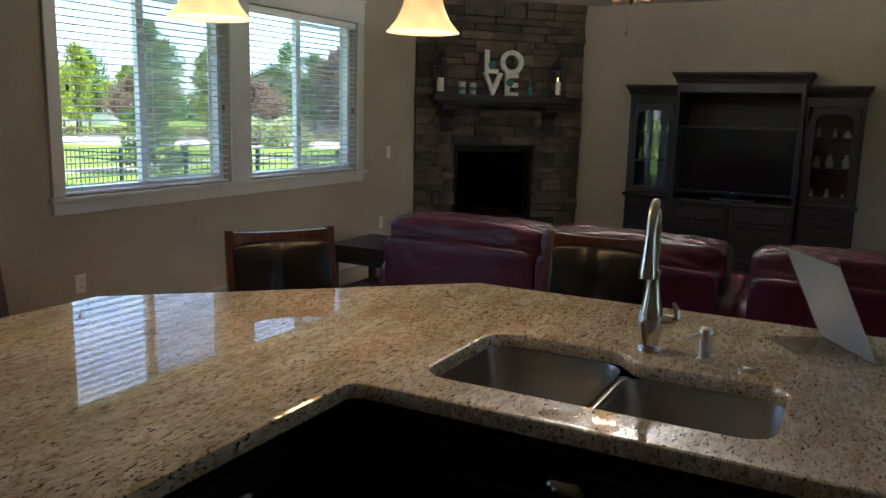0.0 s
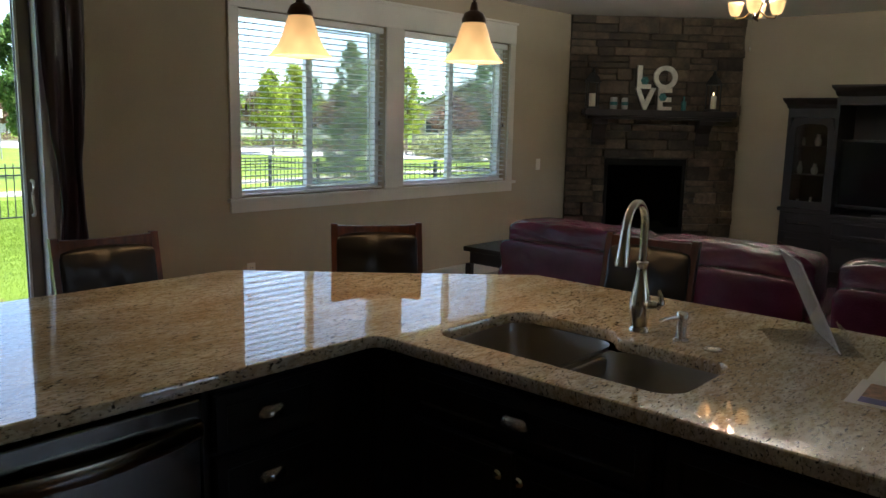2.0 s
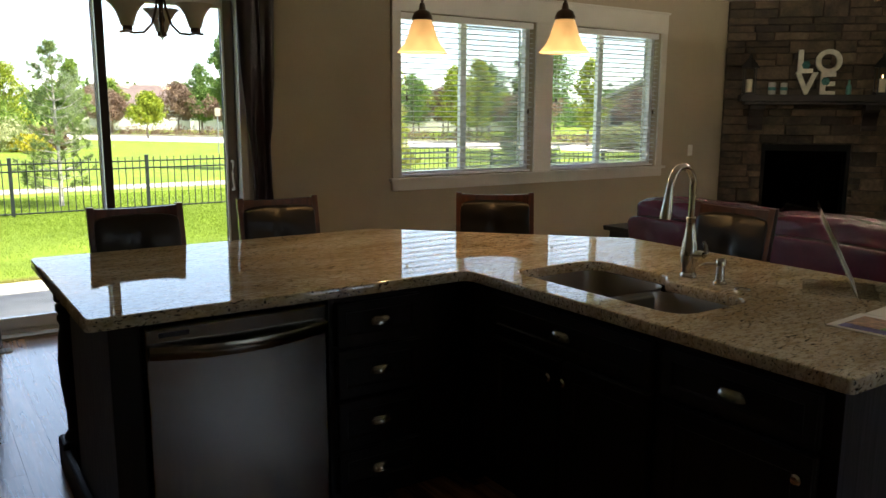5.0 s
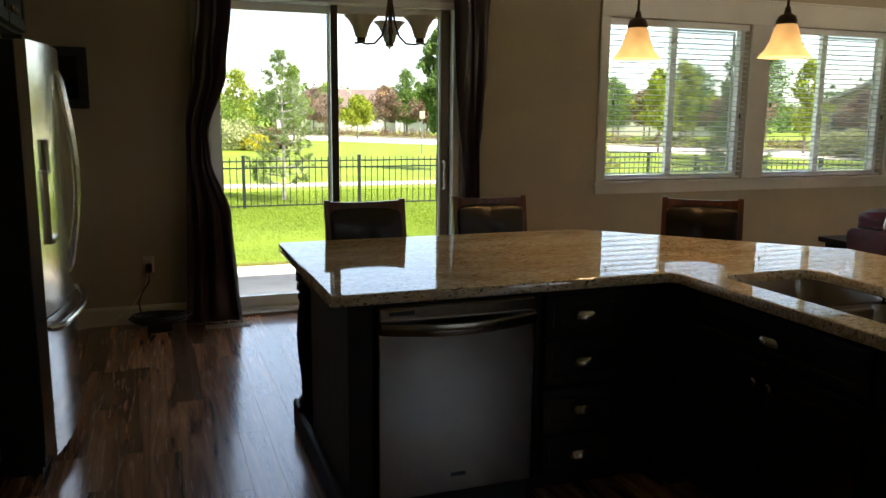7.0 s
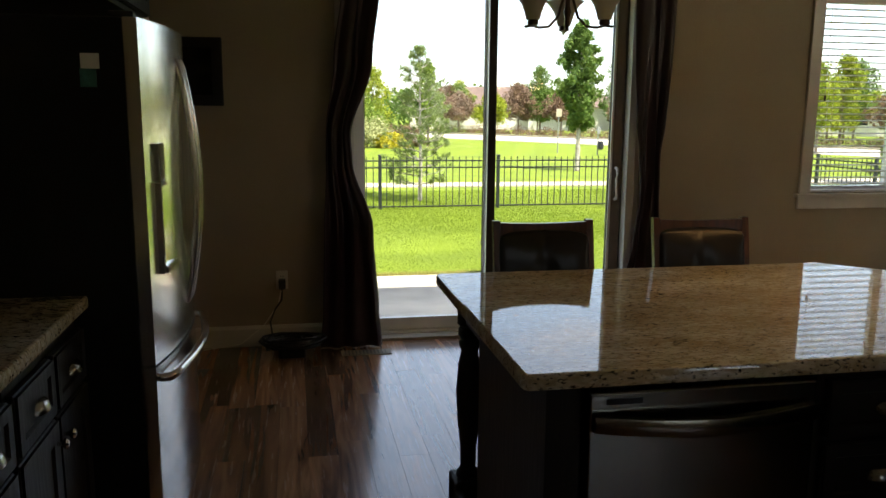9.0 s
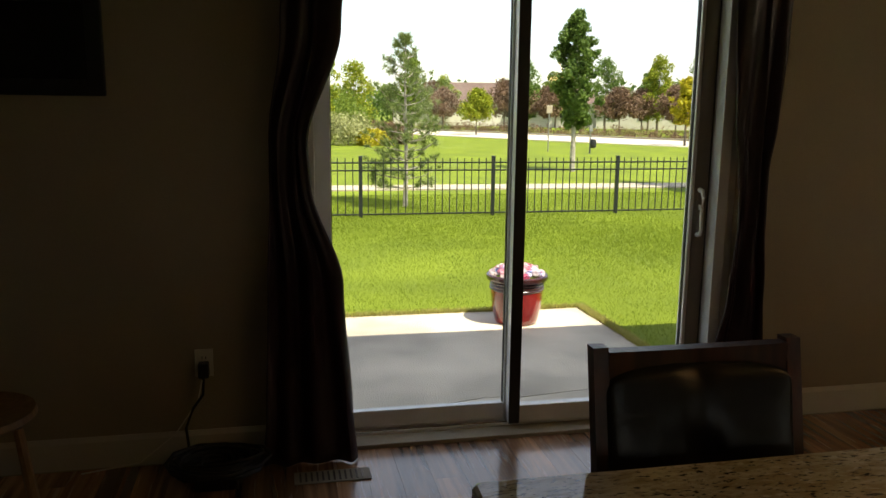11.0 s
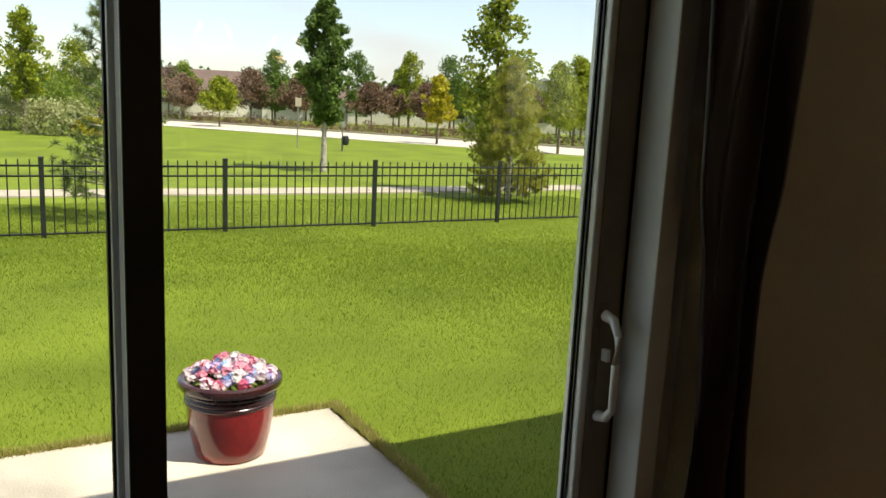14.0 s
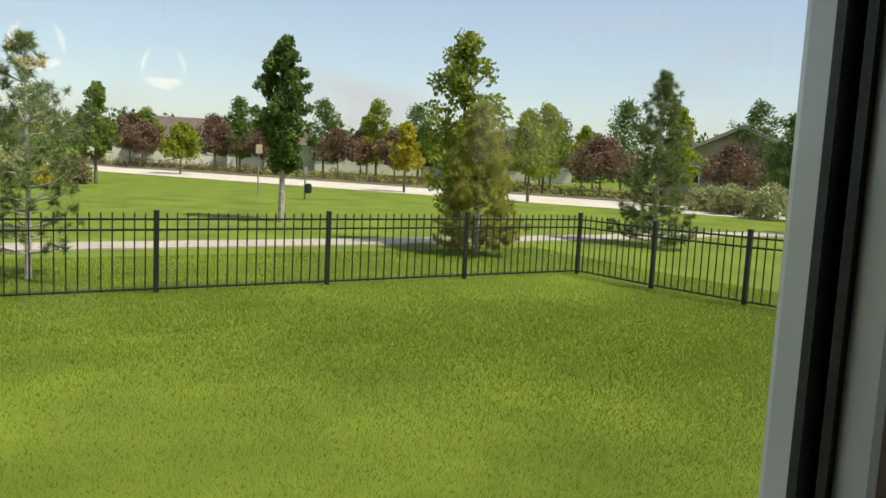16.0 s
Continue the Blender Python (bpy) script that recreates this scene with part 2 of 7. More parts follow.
M_CABGLASS = glass_mat("cabinet_glass", (0.9, 0.92, 0.92), 3.0)
M_CLEAR = glass_mat("clear_acrylic", (0.96, 0.97, 0.98), 1.0)
M_LEATHER = mat("black_leather", (0.006, 0.0042, 0.0036), 0.30, spec=0.4, var=0.06, scale=9, bump=0.04, fine=260)
M_BURG = mat("burgundy_leather", (0.088, 0.014, 0.032), 0.21, var=0.16, scale=4, bump=0.3, fine=160)
M_CHERRY = wood_mat("reddish_stool_wood", (0.025, 0.008, 0.004), (0.085, 0.026, 0.012), 0.33, 0.15, (22, 22, 2))
M_CURTAIN = mat("plum_satin", (0.024, 0.0085, 0.013), 0.34, var=0.2, scale=5, bump=0.15, fine=300)
M_DARKSTRIP = mat("dark_strip", (0.022, 0.018, 0.015), 0.5, var=0.15, scale=12, bump=0.05)
# vinyl darkened to taupe: the shade of the room side put into the colour
M_SHADESTILE = mat("shade_taupe_vinyl", (0.20, 0.165, 0.125), 0.5, var=0.06, scale=5, bump=0.04)
M_BLIND = mat("white_slat", (0.80, 0.79, 0.76), 0.5, var=0.03, bump=0.02)
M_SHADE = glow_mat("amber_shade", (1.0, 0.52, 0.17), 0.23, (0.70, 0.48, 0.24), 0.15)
M_BULB = glow_mat("bulb", (1.0, 0.70, 0.32), 1.0)
M_FROST = leaf_mat("frosted_shade", (0.72, 0.69, 0.60), (0.76, 0.73, 0.64), 0.5)
M_BRONZE = mat("aged_bronze", (0.10, 0.07, 0.05), 0.35, 0.9, var=0.2, scale=15)
M_STONE = mat("ledge_stone", (0.085, 0.062, 0.040), 0.85, var=0.35, scale=5, bump=0.9, fine=30, rnd=0.5)
M_MORTAR = mat("stone_joint", (0.05, 0.042, 0.035), 0.95, var=0.3)
M_SOOT = mat("firebox_black", (0.005, 0.0048, 0.0045), 0.75, spec=0.2, var=0.3)
M_CREAM = mat("cream_paint", (0.75, 0.72, 0.62), 0.6, var=0.1, scale=12)
M_TEAL = mat("teal_glaze", (0.05, 0.19, 0.18), 0.3, var=0.2, scale=20)
M_CANDLE = mat("candle_wax", (0.8, 0.74, 0.58), 0.6, var=0.05)
M_CHINA = mat("white_china", (0.5, 0.49, 0.45), 0.2, var=0.05)
M_PAPER = mat("white_paper", (0.82, 0.82, 0.80), 0.7, var=0.02, bump=0.02)
M_FIREGLASS = glass_mat("fire_glass", (0.5, 0.5, 0.5), 0.35)
M_SHEET = leaf_mat("thin_paper", (0.84, 0.84, 0.84), (0.88, 0.88, 0.88), 0.6)
M_TV = mat("screen_black", (0.006, 0.006, 0.007), 0.12, var=0.05, bump=0)
M_PLATE = mat("cover_plate", (0.76, 0.73, 0.66), 0.35, var=0.02, bump=0)
M_CONC = mat("concrete", (0.54, 0.48, 0.395), 0.9, var=0.22, scale=1.4, bump=0.5, fine=90)
M_WALK = mat("pale_concrete_walk", (0.40, 0.345, 0.27), 0.9, var=0.08, scale=1.0, bump=0.3, fine=50)
M_ROAD = mat("pale_road", (0.56, 0.49, 0.40), 0.9, var=0.06, scale=0.3, bump=0.2)
M_GRASS = mat("lawn", (0.132, 0.182, 0.012), 0.85, var=0.17, scale=0.7, bump=0.6, fine=60, spec=0.2, hue2=(0.182, 0.235, 0.020))
M_BLADE = leaf_mat("grass_blade", (0.085, 0.140, 0.008), (0.275, 0.345, 0.036), 0.45)
M_FENCE = mat("fence_black", (0.018, 0.022, 0.022), 0.4, 0.2, var=0.15)
M_POT = mat("red_glaze", (0.20, 0.012, 0.010), 0.18, var=0.35, scale=5, bump=0.05, coat=0.6)
M_POTRIM = mat("maroon_rim", (0.045, 0.012, 0.012), 0.22, var=0.3, scale=8, bump=0.05, coat=0.5)
M_SOIL = mat("soil", (0.035, 0.025, 0.015), 0.95, var=0.3, bump=0.8)
M_BARK = mat("bark", (0.16, 0.12, 0.09), 0.9, var=0.3, scale=10, bump=0.9, fine=40, stretch=(3, 3, 0.6))
M_PALEBARK = mat("pale_bark", (0.36, 0.32, 0.27), 0.9, var=0.25, scale=10, bump=0.6, fine=40)
L_GREEN = leaf_mat("green_leaf", (0.10, 0.165, 0.022), (0.25, 0.32, 0.055), 0.45)
L_DARK = leaf_mat("dark_leaf", (0.058, 0.115, 0.022), (0.165, 0.24, 0.05), 0.42)
L_YG = leaf_mat("yellow_green_leaf", (0.14, 0.20, 0.015), (0.34, 0.36, 0.03))
L_GOLD = leaf_mat("gold_leaf", (0.30, 0.28, 0.015), (0.50, 0.42, 0.03))
L_MAROON = leaf_mat("maroon_leaf", (0.13, 0.080, 0.055), (0.25, 0.16, 0.10))
L_PINE = leaf_mat("pine_needle", (0.10, 0.15, 0.045), (0.26, 0.31, 0.10), 0.3)
L_PINEY = leaf_mat("yellow_pine_needle", (0.24, 0.26, 0.03), (0.46, 0.43, 0.09), 0.4)
L_SPRING = leaf_mat("light_green_leaf", (0.15, 0.20, 0.018), (0.34, 0.37, 0.05), 0.45)
L_PALE = leaf_mat("pale_leaf", (0.25, 0.27, 0.10), (0.45, 0.45, 0.22))
M_SIDING = mat("pale_siding", (0.62, 0.58, 0.50), 0.8, var=0.05, scale=1, stretch=(1, 1, 8))
M_TAN = mat("tan_siding", (0.36, 0.30, 0.22), 0.8, var=0.08, scale=1)
M_ROOF = mat("brown_shingle", (0.13, 0.085, 0.07), 0.9, var=0.25, scale=3, bump=0.6, fine=20)
M_GROOF = mat("grey_shingle", (0.16, 0.155, 0.15), 0.9, var=0.25, scale=3, bump=0.6, fine=20)
M_WINDARK = mat("dark_window", (0.03, 0.035, 0.04), 0.15, var=0.1, bump=0)
M_RUBBER = mat("mat_brown", (0.40, 0.25, 0.14), 0.95, var=0.25, scale=20, bump=0.8)


# ---- mesh helpers ----
def link(name, bm, material, parent=None, label="", smooth=False):
    me = bpy.data.meshes.new(name)
    bmesh.ops.recalc_face_normals(bm, faces=bm.faces[:])
    bm.to_mesh(me)
    bm.free()
    if smooth:
        for p in me.polygons:
            p.use_smooth = True
        me.set_sharp_from_angle(angle=radians(40))
    me.materials.append(material)
    ob = new(name, me)
    if parent:
        ob.parent = parent
    return tagged(ob, label) if label else ob


def part(name, bm, material, parent, label="", smooth=False):
    return link(name, bm, material, parent, label, smooth)


def empty(name, label, category, at=(0, 0, 0), turn=0, group="", kind=""):
    ob = new(name)
    ob.matrix_basis = pose(*at, 0, 0, turn)
    return tagged(ob, label, category, group, kind)


def box(bm, x0, y0, z0, x1, y1, z1, bevel=0.0, seg=2):
    vs = [bm.verts.new((x, y, z)) for z in (z0, z1) for y in (y0, y1) for x in (x0, x1)]
    fs = [bm.faces.new([vs[i] for i in q]) for q in ((0, 2, 3, 1), (4, 5, 7, 6), (0, 1, 5, 4), (2, 6, 7, 3), (0, 4, 6, 2), (1, 3, 7, 5))]
    if bevel:
        es = list({e for f in fs for e in f.edges})
        bmesh.ops.bevel(bm, geom=es, offset=bevel, segments=seg, affect="EDGES", profile=0.5)
    return bm


def bx(*a, **k):
    return box(bmesh.new(), *a, **k)


def lathe(profile, seg=24, at=(0, 0, 0), bm=None):
    """A turned shape from (radius, height) pairs."""
    bm = bm or bmesh.new()
    rings = []
    for r, z in profile:
        rings.append([bm.verts.new((at[0] + r * math.cos(2 * math.pi * i / seg), at[1] + r * math.sin(2 * math.pi * i / seg), at[2] + z)) for i in range(seg)])
    for a, b in zip(rings, rings[1:]):
        for i in range(seg):
            bm.faces.new((a[i], a[(i + 1) % seg], b[(i + 1) % seg], b[i]))
    if profile[0][0] > 1e-4:
        bm.faces.new(rings[0][::-1])
    if profile[-1][0] > 1e-4:
        bm.faces.new(rings[-1])
    return bm


def tube(points, radius, seg=8, bm=None, taper=None):
    """A round bar along points; taper gives a radius for each."""
    bm = bm or bmesh.new()
    pts = [Vector(p) for p in points]
    rings, up = [], Vector((0.13, 0.29, 0.95)).normalized()
    for i, p in enumerate(pts):
        d = (pts[min(i + 1, len(pts) - 1)] - pts[max(i - 1, 0)]).normalized()
        a = d.cross(up)
        a = a.normalized() if a.length > 0.1 else d.cross(Vector((1, 0, 0))).normalized()
        b = d.cross(a).normalized()
        r = taper[i] if taper else radius
        rings.append([bm.verts.new(p + r * (a * math.cos(2 * math.pi * k / seg) + b * math.sin(2 * math.pi * k / seg))) for k in range(seg)])
    for p, q in zip(rings, rings[1:]):
        for k in range(seg):
            bm.faces.new((p[k], p[(k + 1) % seg], q[(k + 1) % seg], q[k]))
    bm.faces.new(rings[0][::-1])
    bm.faces.new(rings[-1])
    return bm


def arc(center, radius, a0, a1, steps, plane="xz"):
    out = []
    for i in range(steps + 1):
        a = radians(a0 + (a1 - a0) * i / steps)
        u, v = radius * math.cos(a), radius * math.sin(a)
        out.append((center[0] + u, center[1], center[2] + v) if plane == "xz" else (center[0], center[1] + u, center[2] + v) if plane == "yz" else (center[0] + u, center[1] + v, center[2]))
    return out


def cushion(bm, x0, y0, z0, x1, y1, z1, puff=0.04, n=8, seed=1, p=6):
    """A padded block with soft edges and slight creases."""
    lx, ly, lz = x1 - x0, y1 - y0, z1 - z0
    part_bm = bmesh.new()
    bmesh.ops.create_cube(part_bm, size=2)
    bmesh.ops.subdivide_edges(part_bm, edges=part_bm.edges[:], cuts=n, use_grid_fill=True)
    for v in part_bm.verts:
        x, y, z = v.co
        s = (abs(x) ** p + abs(y) ** p + abs(z) ** p) ** (1 / p)
        x, y, z = x / s, y / s, z / s
        w = noise.noise(Vector((x * 2.2 + seed * 7, y * 2.2, z * 2.2 + seed))) * puff * 0.35
        k = puff * (1 - x * x) * (1 - z * z)
        k2 = puff * (1 - x * x) * (1 - y * y)
        v.co = ((x0 + x1) / 2 + x * lx / 2, (y0 + y1) / 2 + y * (ly / 2 + k) + w, (z0 + z1) / 2 + z * (lz / 2 + k2) + w)
    me = bpy.data.meshes.new("tmp")
    part_bm.to_mesh(me)
    part_bm.free()
    bm.from_mesh(me)
    bpy.data.meshes.remove(me)
    return bm


def raw(name, verts, faces, material, parent=None, smooth=False):
    me = bpy.data.meshes.new(name)
    me.from_pydata(verts, [], faces)
    me.materials.append(material)
    if smooth:
        for p in me.polygons:
            p.use_smooth = True
    ob = new(name, me)
    if parent:
        ob.parent = parent
    return ob


FL, CE = 0.06, 2.70
WY, WO = 4.55, 4.74


# ---- structure ----
def wall_panel(name, a0, a1, z0, z1, d0, d1, holes, along, material=None, label="beige painted wall"):
    """A wall with openings: along 'x' spans a0..a1 with depth d0..d1 in y."""
    bm = bmesh.new()
    cuts = sorted({a0, a1, *[h[0] for h in holes], *[h[1] for h in holes]})
    for l, r in zip(cuts, cuts[1:]):
        spans = [(z0, z1)]
        for h in holes:
            if h[0] <= l and r <= h[1]:
                spans = [s for q in spans for s in ((q[0], min(q[1], h[2])), (max(q[0], h[3]), q[1])) if s[1] - s[0] > 1e-4]
        for zb, zt in spans:
            box(bm, l, d0, zb, r, d1, zt) if along == "x" else box(bm, d0, l, zb, d1, r, zt)
    bmesh.ops.remove_doubles(bm, verts=bm.verts[:], dist=1e-5)
    ob = link(name, bm, material or M_WALL)
    return tagged(ob, label, "wall", kind="structure")


DX0, DX1, DZ1 = 0.68, 2.55, 2.33
W1, W2, WZ0, WZ1 = (3.856, 5.27), (5.48, 6.93), 0.972, 2.30
wall_panel("wall_north", -2.0, 9.58, -0.3, CE, WY, WO, [(DX0, DX1, FL - 0.02, DZ1), (*W1, WZ0, WZ1), (*W2, WZ0, WZ1)], "x")
wall_panel("wall_east", -3.4, 4.55, -0.3, CE, 9.40, 9.58, [], "y", label="pale beige painted wall behind the cabinet")
# both openings are for the added daylight windows
wall_panel("wall_south", -2.0, 9.58, -0.3, CE, -3.55, -3.4, [(2.6, 3.35, 0.9, 2.2), (7.6, 9.1, 0.8, 2.3)], "x")
wall_panel("wall_west", -3.4, 3.56, -0.3, CE, -1.15, -1.0, [], "y")
wall_panel("wall_nook", 3.64, 4.55, -0.3, CE, -2.0, -1.85, [], "y")
wall_panel("wall_stub", -2.0, -0.28, -0.3, CE, 3.56, 3.64, [], "x", label="short beige wall beside the refrigerator")
tagged(link("ceiling", bx(-2.0, -3.55, CE, 9.58, WO, CE + 0.12), M_CEIL), "off-white textured ceiling", "ceiling", kind="structure")
floor = tagged(link("floor", bx(-2.0, -3.55, -0.06, 9.58, WY + 0.02, FL - 0.012), M_JOINT), "dark brown wood plank floor", "floor", kind="structure")
tagged(link("trim", bx(-2.0, WO + 0.002, 2.62, 13.0, WO + 0.52, 2.80), M_TRIM), "white painted roof eave", "eave", kind="structure")
roof_bm = bmesh.new()
rv = [roof_bm.verts.new(p) for p in ((-14, WO + 0.55, 2.80), (13.2, WO + 0.55, 2.80), (13.2, 0, 4.6), (-14, 0, 4.6), (-14, -4, 2.9), (13.2, -4, 2.9))]
for q in ((0, 1, 2, 3), (3, 2, 5, 4)):
    roof_bm.faces.new([rv[i] for i in q])
bmesh.ops.solidify(roof_bm, geom=roof_bm.faces[:], thickness=0.05)
tagged(link("roof", roof_bm, M_GROOF), "grey shingle house roof", "roof", kind="structure")
for nm, x0, x1 in (("wall_outer_west", -14, -2.001), ("wall_outer_east", 9.581, 13.0)):
    tagged(link(nm, bx(x0, -3.5, -0.4, x1, WO, 2.8), M_TAN), "tan outside house wall", "wall", kind="structure")


def skirting(name, x0, x1, y, h=0.13, turn=False):
    bm = bmesh.new()
    pts = ((0, 0), (0.014, 0), (0.014, h - 0.02), (0.006, h), (0, h))
    a = [bm.verts.new((x0, y - d, FL + z) if not turn else (y - d, x0, FL + z)) for d, z in pts]
    b = [bm.verts.new((x1, y - d, FL + z) if not turn else (y - d, x1, FL + z)) for d, z in pts]
    for i in range(5):
        bm.faces.new((a[i], a[(i + 1) % 5], b[(i + 1) % 5], b[i]))
    bm.faces.new(a[::-1])
    bm.faces.new(b)
    return tagged(link(name, bm, M_TRIM), "white painted baseboard along the wall", "baseboard", kind="structure")


skirting("baseboard", -1.85, DX0 - 0.06, WY - 0.001)
skirting("baseboard", DX1 + 0.06, 7.97, WY - 0.001)
skirting("baseboard", -3.4, 3.2, 9.399, turn=True)


# ---- windows with blinds ----
def window_unit(name, x0, x1):
    w = empty(name, "white vinyl sliding window in the beige wall", "window", (0, 0, 0), kind="structure")
    y0, y1 = WY + 0.075, WY + 0.135
    for nm, b in (("head", (x0, y0, WZ1 - 0.045, x1, y1, WZ1)), ("bottom_rail", (x0, y0, WZ0, x1, y1, WZ0 + 0.045)), ("stile", (x0, y0, WZ0 + 0.045, x0 + 0.045, y1, WZ1 - 0.045)), ("stile", (x1 - 0.045, y0, WZ0 + 0.045, x1, y1, WZ1 - 0.045))):
        part(nm, bx(*b, bevel=0.004), M_VINYL, w)
    m = (x0 + x1) / 2 - 0.02
    part("meeting_stile", bx(m - 0.03, y0 + 0.008, WZ0 + 0.045, m + 0.03, y1 - 0.004, WZ1 - 0.045, bevel=0.004), M_VINYL, w)
    for a, b in ((x0 + 0.045, m - 0.03), (m + 0.03, x1 - 0.045)):
        g = part("pane", bx(a, y0 + 0.028, WZ0 + 0.045, b, y0 + 0.034, WZ1 - 0.045), M_GLASS, w)
        g.visible_shadow = False
    sx0, sx1 = m + 0.012, x1 - 0.05
    for b in ((sx0, y1 + 0.004, WZ0 + 0.05, sx0 + 0.018, y1 + 0.014, WZ1 - 0.05), (sx1 - 0.018, y1 + 0.004, WZ0 + 0.05, sx1, y1 + 0.014, WZ1 - 0.05), (sx0 + 0.018, y1 + 0.004, WZ0 + 0.05, sx1 - 0.018, y1 + 0.014, WZ0 + 0.066), (sx0 + 0.018, y1 + 0.004, WZ1 - 0.066, sx1 - 0.018, y1 + 0.014, WZ1 - 0.05)):
        part("screen_frame", bx(*b), M_VINYL, w)
    sc = part("insect_screen", bx(sx0 + 0.018, y1 + 0.008, WZ0 + 0.066, sx1 - 0.018, y1 + 0.0095, WZ1 - 0.066), M_SCREEN, w, "fine grey insect screen")
    sc.visible_shadow = False
    return w


window_unit("window_1", *W1)
window_unit("window_2", *W2)
# unseen windows added as fill daylight; the narrow one also streaks the dishwasher
for nm, x0, x1, z0, z1 in (("window_3", 2.6, 3.35, 0.9, 2.2), ("window_4", 7.6, 9.1, 0.8, 2.3)):
    w = empty(nm, "unseen white vinyl window added in the south wall for daylight", "window", kind="structure")
    for b in ((x0, -3.5, z0, x1, -3.44, z0 + 0.05), (x0, -3.5, z1 - 0.05, x1, -3.44, z1), (x0, -3.5, z0 + 0.05, x0 + 0.05, -3.44, z1 - 0.05), (x1 - 0.05, -3.5, z0 + 0.05, x1, -3.44, z1 - 0.05), ((x0 + x1) / 2 - 0.03, -3.5, z0 + 0.05, (x0 + x1) / 2 + 0.03, -3.44, z1 - 0.05)):
        part("window_frame", bx(*b, bevel=0.003), M_VINYL, w)
    g = part("pane", bx(x0 + 0.05, -3.474, z0 + 0.05, x1 - 0.05, -3.468, z1 - 0.05), M_GLASS, w)
    g.visible_shadow = False


def blind(x0, x1):
    b = empty("window_blind", "white slatted blind hanging open in the window", "blind", (0, 0, 0), group="blinds")
    a, c = x0 + 0.012, x1 - 0.012
    part("headrail", bx(a, WY + 0.008, WZ1 - 0.055, c, WY + 0.065, WZ1 - 0.004, bevel=0.004), M_BLIND, b)
    part("bottom_rail", bx(a, WY + 0.012, WZ0 + 0.006, c, WY + 0.062, WZ0 + 0.022, bevel=0.004), M_BLIND, b)
    n, z0, z1 = 28, WZ0 + 0.065, WZ1 - 0.09
    me = None
    for i in range(n):
        z = z0 + (z1 - z0) * i / (n - 1)
        if me is None:
            bm = bmesh.new()
            pr = [(-0.025, -0.0035), (-0.012, 0.0005), (0.0, 0.002), (0.012, 0.0005), (0.025, -0.0025)]
            for s in (0.0012, -0.0012):
                for p in pr:
                    for x in (a, c):
                        bm.verts.new((x, WY + 0.037 + p[0], p[1] + s))
            bm.verts.ensure_lookup_table()
            v = bm.verts
            for k in range(4):
                bm.faces.new((v[2 * k], v[2 * k + 1], v[2 * k + 3], v[2 * k + 2]))
                bm.faces.new((v[10 + 2 * k], v[12 + 2 * k], v[13 + 2 * k], v[11 + 2 * k]))
            bm.faces.new((v[0], v[10], v[11], v[1]))
            bm.faces.new((v[8], v[9], v[19], v[18]))
            s = part("slat", bm, M_BLIND, b)
            me = s.data
        else:
            s = new("slat", me)
            s.parent = b
        s.location.z = z
    for x in (a + 0.12, c - 0.12, (a + c) / 2):
        for y in (WY + 0.010, WY + 0.064):
            part("ladder_cord", tube([(x, y, WZ0 + 0.02), (x, y, WZ1 - 0.05)], 0.0012, 4), M_BLIND, b)
    for x, z in ((a + 0.05, 1.62), (c - 0.05, 1.52)):
        part("pull_cord", tube([(x, WY + 0.004, WZ1 - 0.06), (x, WY + 0.004, z)], 0.0015, 4), M_BLIND, b)
        part("cord_tassel", lathe([(0.004, 0.02), (0.008, 0.012), (0.010, -0.02), (0.0, -0.022)][::-1], 10, (x, WY + 0.004, z)), M_BRONZE, b, "dark cord tassel", True)
    return b


blind(*W1)
blind(*W2)
cs = empty("window_casing", "white painted wood casing round the double window", "window trim", (0, 0, 0), kind="structure")
X0, X1 = W1[0], W2[1]
for nm, b in (("header", (X0 - 0.085, WY - 0.024, WZ1 + 0.002, X1 + 0.085, WY - 0.001, WZ1 + 0.185)), ("header_cap", (X0 - 0.10, WY - 0.036, WZ1 + 0.185, X1 + 0.10, WY - 0.001, WZ1 + 0.207)),
              ("side_casing", (X0 - 0.085, WY - 0.02, WZ0 + 0.002, X0 - 0.002, WY - 0.001, WZ1 + 0.002)), ("side_casing", (X1 + 0.002, WY - 0.02, WZ0 + 0.002, X1 + 0.085, WY - 0.001, WZ1 + 0.002)),
              ("center_casing", (W1[1] + 0.002, WY - 0.02, WZ0 + 0.002, W2[0] - 0.002, WY - 0.001, WZ1 + 0.002)),
              ("sill", (X0 - 0.115, WY - 0.05, WZ0 - 0.026, X1 + 0.115, WY - 0.001, WZ0)), ("apron", (X0 - 0.09, WY - 0.02, WZ0 - 0.105, X1 + 0.09, WY - 0.001, WZ0 - 0.026))):
    part(nm, bx(*b, bevel=0.003), M_TRIM, cs)

# ---- sliding door ----
dr = empty("door_1", "white vinyl sliding glass patio door, closed", "sliding door", (0, 0, 0), kind="structure")
D0, D1 = WY - 0.03, WY + 0.15
part("jamb", bx(DX0, D0, FL, DX0 + 0.05, D1, DZ1, bevel=0.003), M_VINYL, dr)
part("jamb", bx(DX1 - 0.05, D0, FL, DX1, WY + 0.12, DZ1, bevel=0.003), M_VINYL, dr)
part("weather_strip", bx(DX1 - 0.053, WY + 0.048, FL + 0.02, DX1 - 0.0502, WY + 0.054, DZ1 - 0.06), M_BLACK, dr, "black weather strip")
part("head", bx(DX0 + 0.05, D0, DZ1 - 0.05, DX1 - 0.05, D1, DZ1, bevel=0.003), M_VINYL, dr)
part("threshold", bx(DX0 + 0.05, D0, FL - 0.02, DX1 - 0.05, D1, FL + 0.018, bevel=0.004), M_TAN, dr)
